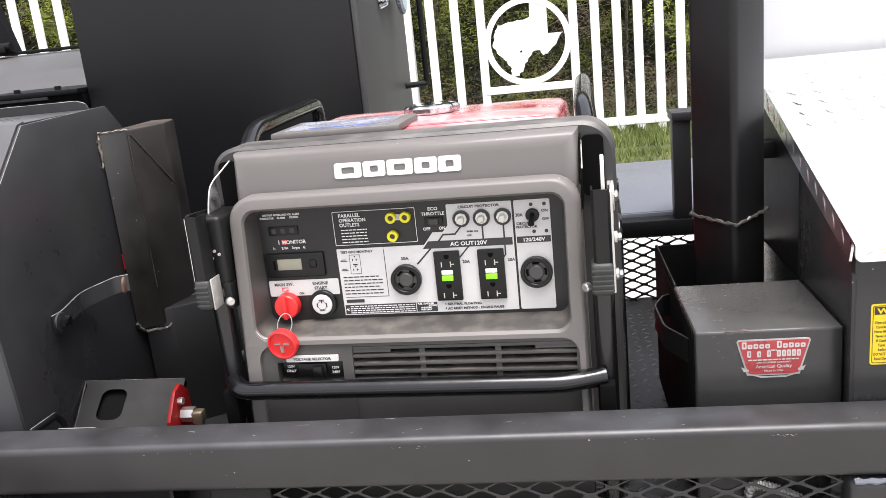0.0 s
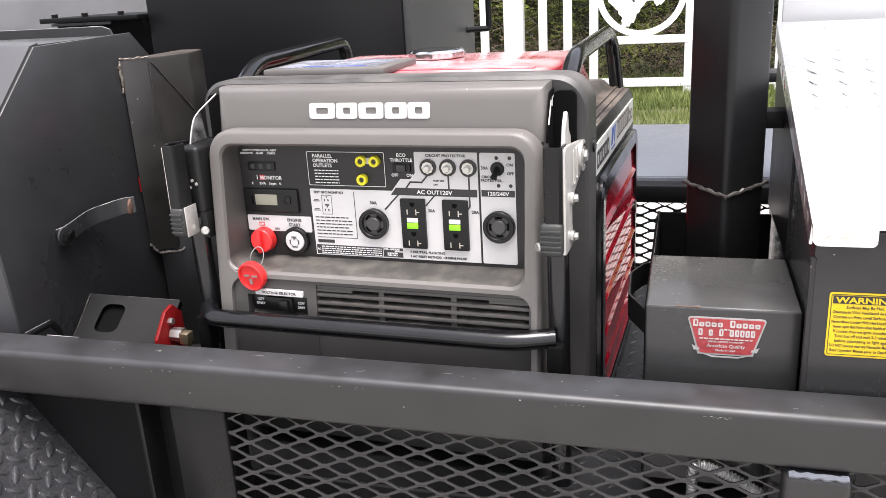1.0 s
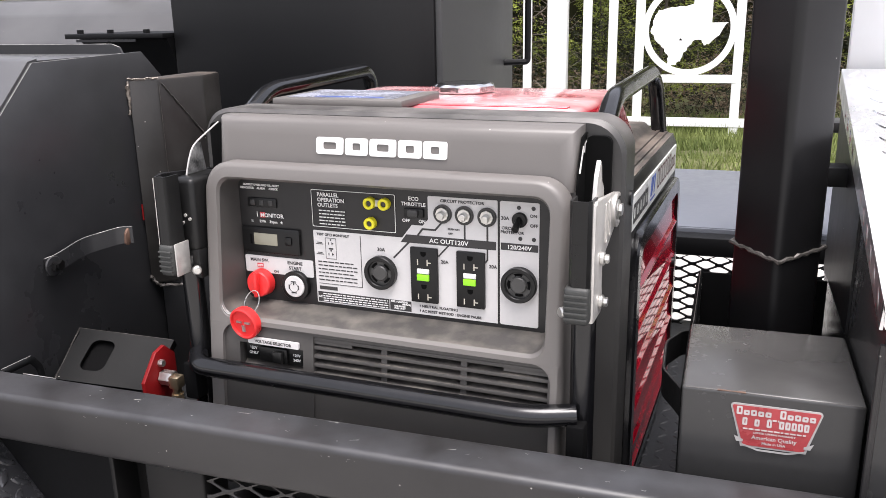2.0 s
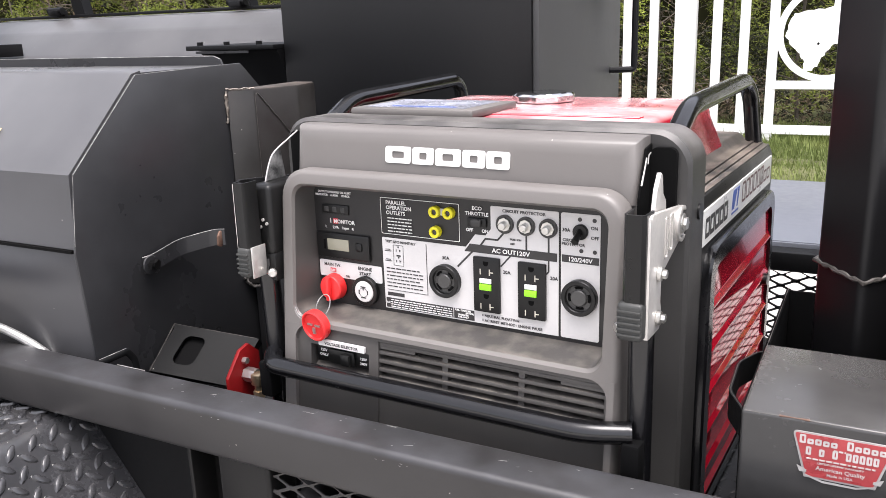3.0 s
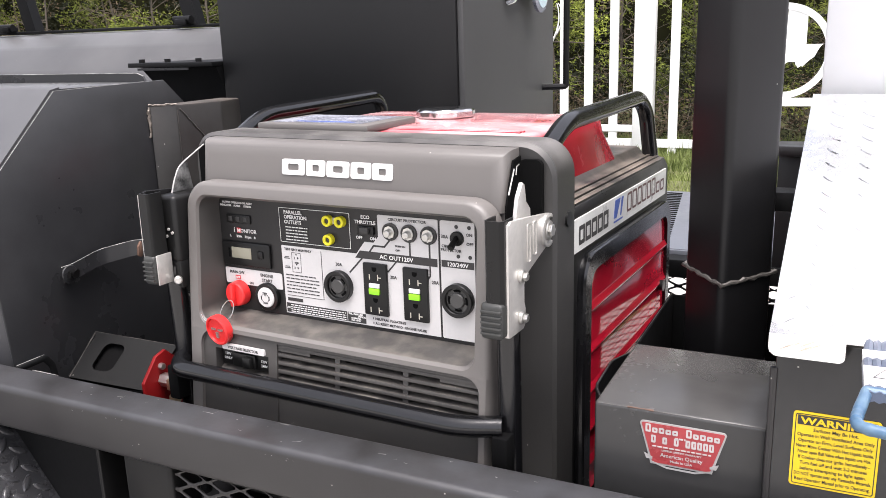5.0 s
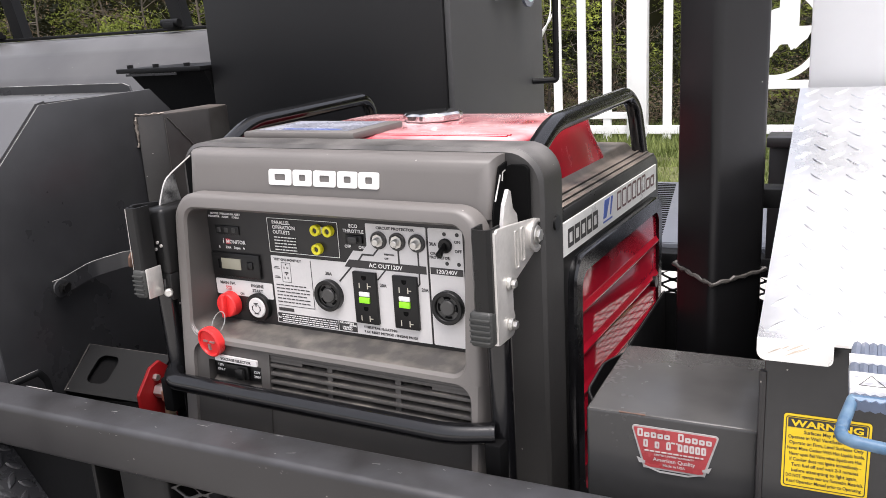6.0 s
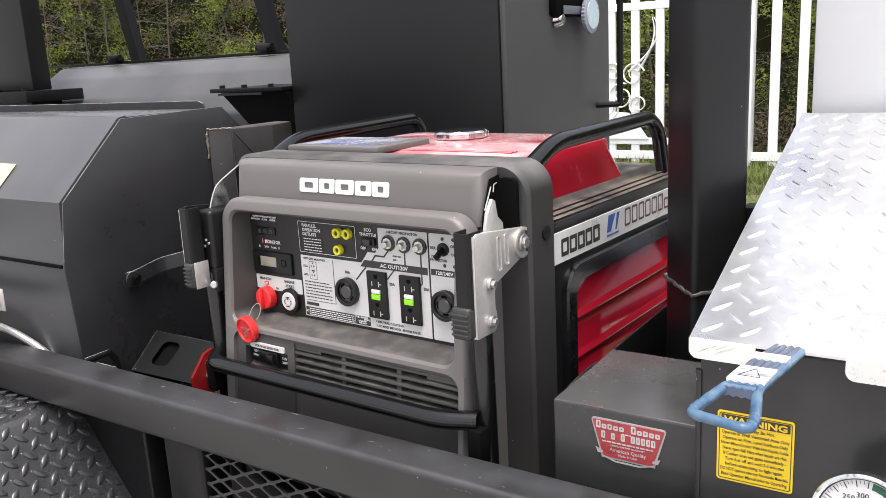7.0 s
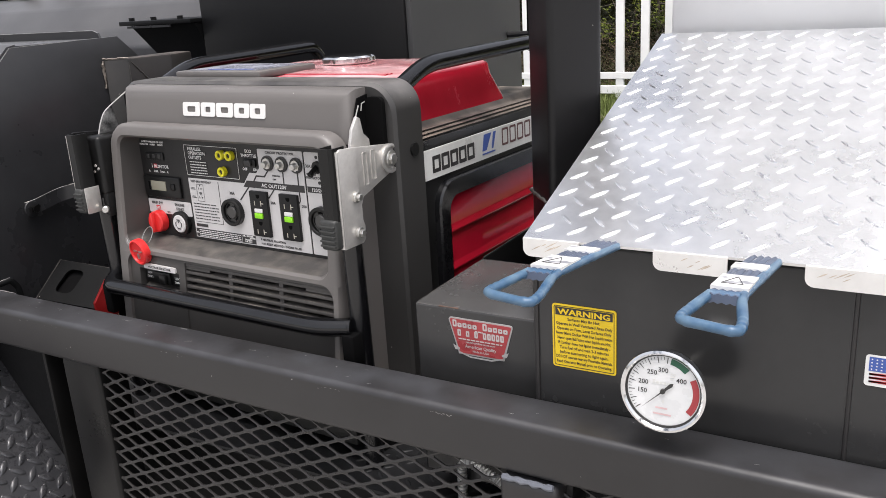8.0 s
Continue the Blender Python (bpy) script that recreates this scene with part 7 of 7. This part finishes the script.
    cl = part("hinge_clamp", bm, "zinc" if sx > 0 else "black", gen, "zinc-plated hinge clamp" if sx > 0 else "black hinge clamp")
    # raised boss round the pivot bolt
    boss = [(0.0255, 0.0), (0.0255, 0.0035), (0.0235, 0.0045), (0.0205, 0.0045), (0.0190, 0.0005)]
    part("pivot_boss", loft(bmesh.new(), [[(sx * (0.352 + h_), 0.045 + r * math.cos(k * math.tau / 36), 1.210 + r * math.sin(k * math.tau / 36)) for k in range(36)] for r, h_ in boss], False, True), "zinc" if sx > 0 else "black", cl)
    for y, z, r, d in ((0.045, 1.210, 0.0145, 0.010), (-0.056, 1.165, 0.0095, 0.012), (-0.056, 1.104, 0.0095, 0.012)):
        bm = bmesh.new()
        cyl(bm, (sx * 0.352, y, z), (sx * (0.352 + d * 0.5), y, z), r, seg=22, bevel=0.001)
        cyl(bm, (sx * (0.352 + d * 0.5), y, z), (sx * (0.352 + d), y, z), r * 0.68, seg=6, bevel=0.001)
        part("bolt", bm, "steel", cl, "steel bolt head")
    bm = bmesh.new()
    cyl(bm, (sx * 0.31, -0.066, 1.088), (sx * 0.302, -0.075, 1.088), 0.0075, seg=12, bevel=0.002)
    part("pin", bm, "steel", cl)
bare_edge(gen, [(-0.3465, -0.103, 1.245), (-0.347, -0.104, 1.12)], 0.0008, "zinc", "channel_edge")
part("grip_plate", box(bmesh.new(), -0.3215, -0.3185, -0.102, -0.068, 1.084, 1.138, 0.001), "zinc", gen, "bright plate beside the grip")
# black sheet for the shade of the recess behind the hinge, beside the front cover
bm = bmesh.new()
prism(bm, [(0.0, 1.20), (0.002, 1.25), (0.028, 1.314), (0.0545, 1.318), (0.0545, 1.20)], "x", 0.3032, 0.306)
rc = part("hinge_recess", bm, "gap", gen, "black sheet for the shaded recess beside the cover", smooth=0)
# strips added as the highlights along the cover's edge
bm = bmesh.new()
tube(bm, [(0.3065, 0.008, 1.266), (0.3065, 0.028, 1.302)], 0.0013, 6)
tube(bm, [(0.3065, 0.034, 1.292), (0.3065, 0.037, 1.304), (0.3065, 0.05, 1.307)], 0.0012, 6)
parts("edge_highlight", bm, "zinc", rc, "thin zinc strip for a highlight on the cover's edge")
# hinge block of the far handle
bm = bmesh.new()
box(bm, -0.350, -0.304, -0.064, 0.03, 1.115, 1.238, 0.009, 3)
prism(bm, [(-0.334, 1.120), (-0.304, 1.120), (-0.304, 1.070), (-0.318, 1.074), (-0.332, 1.090)], "y", -0.063, 0.03, 0.003)
hb = part("hinge_block", bm, "outlet", gen, "black moulded hinge block")
for sx_, sz_ in ((-0.322, 1.178), (-0.314, 1.172), (-0.328, 1.165)):
    part("screw", cyl(bmesh.new(), (sx_, -0.0638, sz_), (sx_, -0.0662, sz_), 0.0028, seg=8), "zinc", hb)
bm = bmesh.new()
fin = [(-0.034, 1.2385), (-0.026, 1.258), (-0.014, 1.278), (-0.002, 1.287), (0.008, 1.286), (0.016, 1.2385)]
prism(bm, fin, "x", -0.3375, -0.3345, 0.0006)
part("gusset", bm, "dusty_steel", hb, "dusty silver hinge gusset")
bm = bmesh.new()
tube(bm, round_path([(-0.336, -0.0355, 1.237), (-0.336, -0.0275, 1.258), (-0.336, -0.0155, 1.279), (-0.334, -0.003, 1.289), (-0.312, 0.03, 1.318)], 0.012, 6), 0.0014, 7)
part("spring_wire", bm, "zinc", hb, "bright rolled edge")
# feet
for x in (-0.28, 0.28):
    for y in (0.04, 0.66):
        part("foot", box(bmesh.new(), x - 0.04, x + 0.04, y - 0.04, y + 0.04, DECK, DECK + 0.034, 0.006), "outlet", gen, "black rubber foot")

# ---- fence ----
fy = 10.27
fence = thing("ornamental_fence", (-1.0, fy, 0), "white painted steel yard fence with round map ornament", "fence")
pick = None
xs = [-1.40, -1.105, -0.80, 0.28, 0.53, 0.78, 1.02, 1.26, 1.50, 1.75, 2.0, 2.3, 2.6] + [-2.11 - 0.306 * k for k in range(17)]
for x in xs:
    if pick is None:
        pick = part("picket", box(bmesh.new(), x - 0.05, x + 0.05, fy - 0.025, fy + 0.025, 0.0, 2.7, 0.006, 1), "white_paint", fence)
        px0 = x
    else:
        same_part("picket", pick, fence, Matrix.Translation((x - px0, 0, 0)))
part("gate_post", box(bmesh.new(), -1.86, -1.63, fy - 0.08, fy + 0.08, 0.0, 2.9, 0.01), "white_paint", fence)
part("fence_rail", box(bmesh.new(), -7.1, 3.0, fy - 0.03, fy + 0.02, 0.15, 0.25, 0.006, 1), "white_paint", fence)
part("fence_rail", box(bmesh.new(), -7.1, -1.86, fy - 0.031, fy + 0.021, 0.33, 0.41, 0.006, 1), "white_paint", fence)
part("fence_rail", box(bmesh.new(), -3.6, -1.86, fy - 0.031, fy + 0.021, 1.94, 2.03, 0.006, 1), "white_paint", fence)
part("fence_rail", box(bmesh.new(), -0.80, 0.28, fy - 0.031, fy + 0.021, 0.645, 0.735, 0.006, 1), "white_paint", fence)
bm = bmesh.new()
C = (-0.262, 1.235)
loft(bm, [[(C[0] + r * math.cos(k * math.tau / 72), y, C[1] + r * math.sin(k * math.tau / 72)) for k in range(72)] for r, y in ((0.44, fy - 0.02), (0.51, fy - 0.02), (0.51, fy + 0.02), (0.44, fy + 0.02), (0.44, fy - 0.02))])
part("ornament_ring", bm, "white_paint", fence, "white steel ring")
rnd = random.Random(8)
outline = [(0.044, 0.44), (0.242, 0.44), (0.242, 0.07), (0.42, 0.07), (0.35, -0.02), (0.22, -0.165), (0.165, -0.17), (0.14, -0.115), (0.06, -0.12), (-0.01, -0.2), (-0.075, -0.33), (-0.125, -0.39),
           (-0.22, -0.41), (-0.21, -0.3), (-0.26, -0.21), (-0.35, -0.13), (-0.42, -0.02), (-0.38, 0.135), (-0.34, 0.215), (-0.155, 0.24), (0.04, 0.275)]
state = []
for k, (p, q) in enumerate(zip(outline, outline[1:] + outline[:1])):
    rough = 0 if k in (0, 1, 2, 20) else 0.012
    for j in range(4 if rough else 1):
        state.append((p[0] + (q[0] - p[0]) * j / 4 + (rnd.uniform(-rough, rough) if j else 0), p[1] + (q[1] - p[1]) * j / 4 + (rnd.uniform(-rough, rough) if j else 0)))
part("ornament_plate", prism(bmesh.new(), [(C[0] + u, C[1] + v) for u, v in state], "y", fy - 0.012, fy - 0.002), "white_paint", fence, "white cut-out map plate", smooth=0)
star = [(C[0] - 0.085 + r * math.sin(k * math.tau / 10), C[1] - 0.11 + r * math.cos(k * math.tau / 10)) for k, r in enumerate((0.022, 0.009) * 5)]
part("star_hole", prism(bmesh.new(), star, "y", fy - 0.0135, fy - 0.0125), "gap", fence, "small dark star cut", smooth=0)
bm = bmesh.new()
for cx, cz, r, a0, turns, thick in ((-3.05, 1.18, 0.15, 0.3, 1.6, 0.026), (-3.3, 1.22, 0.12, 2.6, -1.5, 0.024), (-3.2, 0.92, 0.17, 1.2, 1.7, 0.03), (-2.98, 0.82, 0.12, 4.0, -1.4, 0.026), (-3.36, 0.78, 0.13, 5.2, 1.5, 0.026)):
    tube(bm, [(cx + r * (1 - 0.75 * k / 30) * math.cos(a0 + turns * math.tau * k / 30), fy - 0.035, cz + r * (1 - 0.75 * k / 30) * math.sin(a0 + turns * math.tau * k / 30)) for k in range(31)], [thick * (1 - 0.015 * k) for k in range(31)], 8, (1, 0.35))
for k0, lean in ((-3.1, 1.0), (-2.98, 0.55)):
    tube(bm, [(k0 + lean * 0.36 * math.sin(k * 0.14), fy - 0.035, 1.22 + k * 0.042) for k in range(16)], [0.034 - 0.0016 * k for k in range(16)], 8, (1, 0.35))
prism(bm, [(-3.5, 0.40), (-2.85, 0.40), (-2.98, 0.58), (-3.1, 0.72), (-3.3, 0.74), (-3.44, 0.6)], "y", fy - 0.045, fy - 0.033)
part("scroll_ornament", bm, "white_paint", fence, "white cut-out scroll plate", smooth=0)


# ---- grass and woods ----
def blades(n, x0, x1, y0, y1, hmin, hmax, seed):
    rnd = random.Random(seed)
    bm = bmesh.new()
    for _ in range(n):
        x, y = rnd.uniform(x0, x1), rnd.uniform(y0, y1)
        z = 0.02 + (0.05 if y > 9 else 0.0) - max(0.0, 8.62 - y) * 0.34
        h, a_, w = rnd.uniform(hmin, hmax) * (0.5 + 0.8 * rnd.random() ** 2), rnd.uniform(0, math.tau), rnd.uniform(0.003, 0.009)
        dx, dy = math.cos(a_) * w, math.sin(a_) * w
        lx, ly = rnd.uniform(-0.5, 0.5) * h, rnd.uniform(-0.5, 0.5) * h
        v = [bm.verts.new(p) for p in ((x - dx, y - dy, z), (x + dx, y + dy, z), (x + lx, y + ly, z + h))]
        bm.faces.new(v)
    return bm


tagged(part("grass", blades(60000, -5, 4.5, 8.3, 11.6, 0.04, 0.15, 3), "grass", smooth=0), "rough green and straw-coloured grass along the fence", "grass", kind="stuff")


def leaf_clumps(bm, centre, radius, n, rnd, size):
    """Small two-leaf sprays about a centre, thicker at the rim."""
    for _ in range(n):
        d = Vector((rnd.gauss(0, 1), rnd.gauss(0, 1), rnd.gauss(0, 1))).normalized()
        p = centre + d * radius * rnd.random() ** 0.45
        p.z = max(p.z, 0.03)
        for _k in range(3):
            a_ = Vector((rnd.gauss(0, 1), rnd.gauss(0, 1), rnd.gauss(0, 0.7))).normalized()
            b_ = a_.orthogonal().normalized() * rnd.uniform(0.25, 0.45)
            s = size * rnd.uniform(0.6, 1.4)
            q = [bm.verts.new(p + v * s) for v in (a_ * 0.0, a_ * 0.5 + b_ * 0.5, a_ * 1.1, a_ * 0.5 - b_ * 0.5)]
            bm.faces.new(q)


def tree(x, y, height, seed, spread=1.0, dry=False):
    rnd = random.Random(seed)
    t = thing("cedar_tree", (x, y, 0), "scrubby cedar tree with brown branches behind the fence" if not dry else "half bare scrub tree with dry brown leaves", "tree", group="woods behind the fence")
    bm = bmesh.new()
    top = Vector((x + rnd.uniform(-0.3, 0.3), y + rnd.uniform(-0.3, 0.3), height))
    trunk = [Vector((x, y, 0)).lerp(top, k / 6) + Vector((rnd.uniform(-0.06, 0.06), rnd.uniform(-0.06, 0.06), 0)) for k in range(7)]
    tube(bm, trunk, [0.026 * (1 - k / 7.5) for k in range(7)], 8)
    tips = []
    for k in range(26):
        h = rnd.uniform(0.06, 0.95)
        i = min(5, int(h * 6))
        p = trunk[i].lerp(trunk[i + 1], h * 6 - i)
        a_ = rnd.uniform(0, math.tau)
        r = spread * rnd.uniform(0.5, 1.3) * (1.05 - 0.55 * h)
        q = p + Vector((math.cos(a_) * r, math.sin(a_) * r, rnd.uniform(-0.15, 0.5)))
        m_ = p.lerp(q, 0.5) + Vector((rnd.uniform(-0.1, 0.1), rnd.uniform(-0.1, 0.1), rnd.uniform(-0.1, 0.12)))
        tube(bm, [p, m_, q], [0.012, 0.007, 0.003], 5)
        tips += [m_, q, q.lerp(m_, 0.5)]
        for _j in range(5):
            e_ = m_.lerp(q, rnd.random())
            f_ = e_ + Vector((rnd.uniform(-0.35, 0.35), rnd.uniform(-0.35, 0.35), rnd.uniform(-0.2, 0.3)))
            tube(bm, [e_, f_], [0.006, 0.002], 4)
            tips.append(f_)
    part("trunk", bm, "bark", t, "crooked grey trunk and limbs")
    bm = bmesh.new()
    for p in tips:
        if rnd.random() < (0.3 if dry else 0.45):
            leaf_clumps(bm, p, rnd.uniform(0.14, 0.34), 20 if dry else 58, rnd, 0.04)
    part("crown", bm, "leaf_dry" if dry else "leaf", t, "uneven foliage with gaps", smooth=0)
    return t


random.seed(21)
for k in range(24):
    tree(-17.5 + k * 0.94 + random.uniform(-0.2, 0.2), 11.6 + (k % 3) * 0.65 + random.uniform(-0.2, 0.2), random.uniform(3.8, 5.2), 40 + k, 1.0, dry=(k % 3 == 1))
# brush and dead twigs under the trees
bm = bmesh.new()
rnd = random.Random(31)
for k in range(1300):
    p = Vector((rnd.uniform(-14, 5.5), rnd.uniform(10.9, 13.3), rnd.uniform(-0.05, 0.9) if k % 3 else rnd.uniform(0.5, 3.2)))
    q = p + Vector((rnd.uniform(-0.45, 0.45), rnd.uniform(-0.3, 0.3), rnd.uniform(-0.25, 0.4)))
    tube(bm, [p, p.lerp(q, 0.5) + Vector((rnd.uniform(-0.06, 0.06), 0, rnd.uniform(-0.06, 0.06))), q], [0.004, 0.003, 0.0015], 3)
tagged(part("dead_twigs", bm, "twig", smooth=0), "pale dead twigs tangled under the cedars", "twigs", kind="stuff")
for key_, n_, z1_, label_ in (("leaf_dry", 420, 0.7, "low brown brush behind the fence"), ("leaf_shade", 520, 1.3, "low dark green brush behind the fence")):
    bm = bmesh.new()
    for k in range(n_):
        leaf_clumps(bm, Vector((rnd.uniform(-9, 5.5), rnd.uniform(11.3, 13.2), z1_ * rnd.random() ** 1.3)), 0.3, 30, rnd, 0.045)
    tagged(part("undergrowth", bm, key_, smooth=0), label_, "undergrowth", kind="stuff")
# thicket painted as the shaded gaps between the cedars
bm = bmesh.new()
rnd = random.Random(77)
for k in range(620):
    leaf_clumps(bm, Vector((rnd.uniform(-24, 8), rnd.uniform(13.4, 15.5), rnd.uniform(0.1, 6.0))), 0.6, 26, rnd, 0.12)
tagged(part("thicket", bm, "leaf_shade", smooth=0), "dense thicket behind the cedars, shade put into its dark green", "woods", kind="stuff")
# backdrop whose colour holds the dark between the trees
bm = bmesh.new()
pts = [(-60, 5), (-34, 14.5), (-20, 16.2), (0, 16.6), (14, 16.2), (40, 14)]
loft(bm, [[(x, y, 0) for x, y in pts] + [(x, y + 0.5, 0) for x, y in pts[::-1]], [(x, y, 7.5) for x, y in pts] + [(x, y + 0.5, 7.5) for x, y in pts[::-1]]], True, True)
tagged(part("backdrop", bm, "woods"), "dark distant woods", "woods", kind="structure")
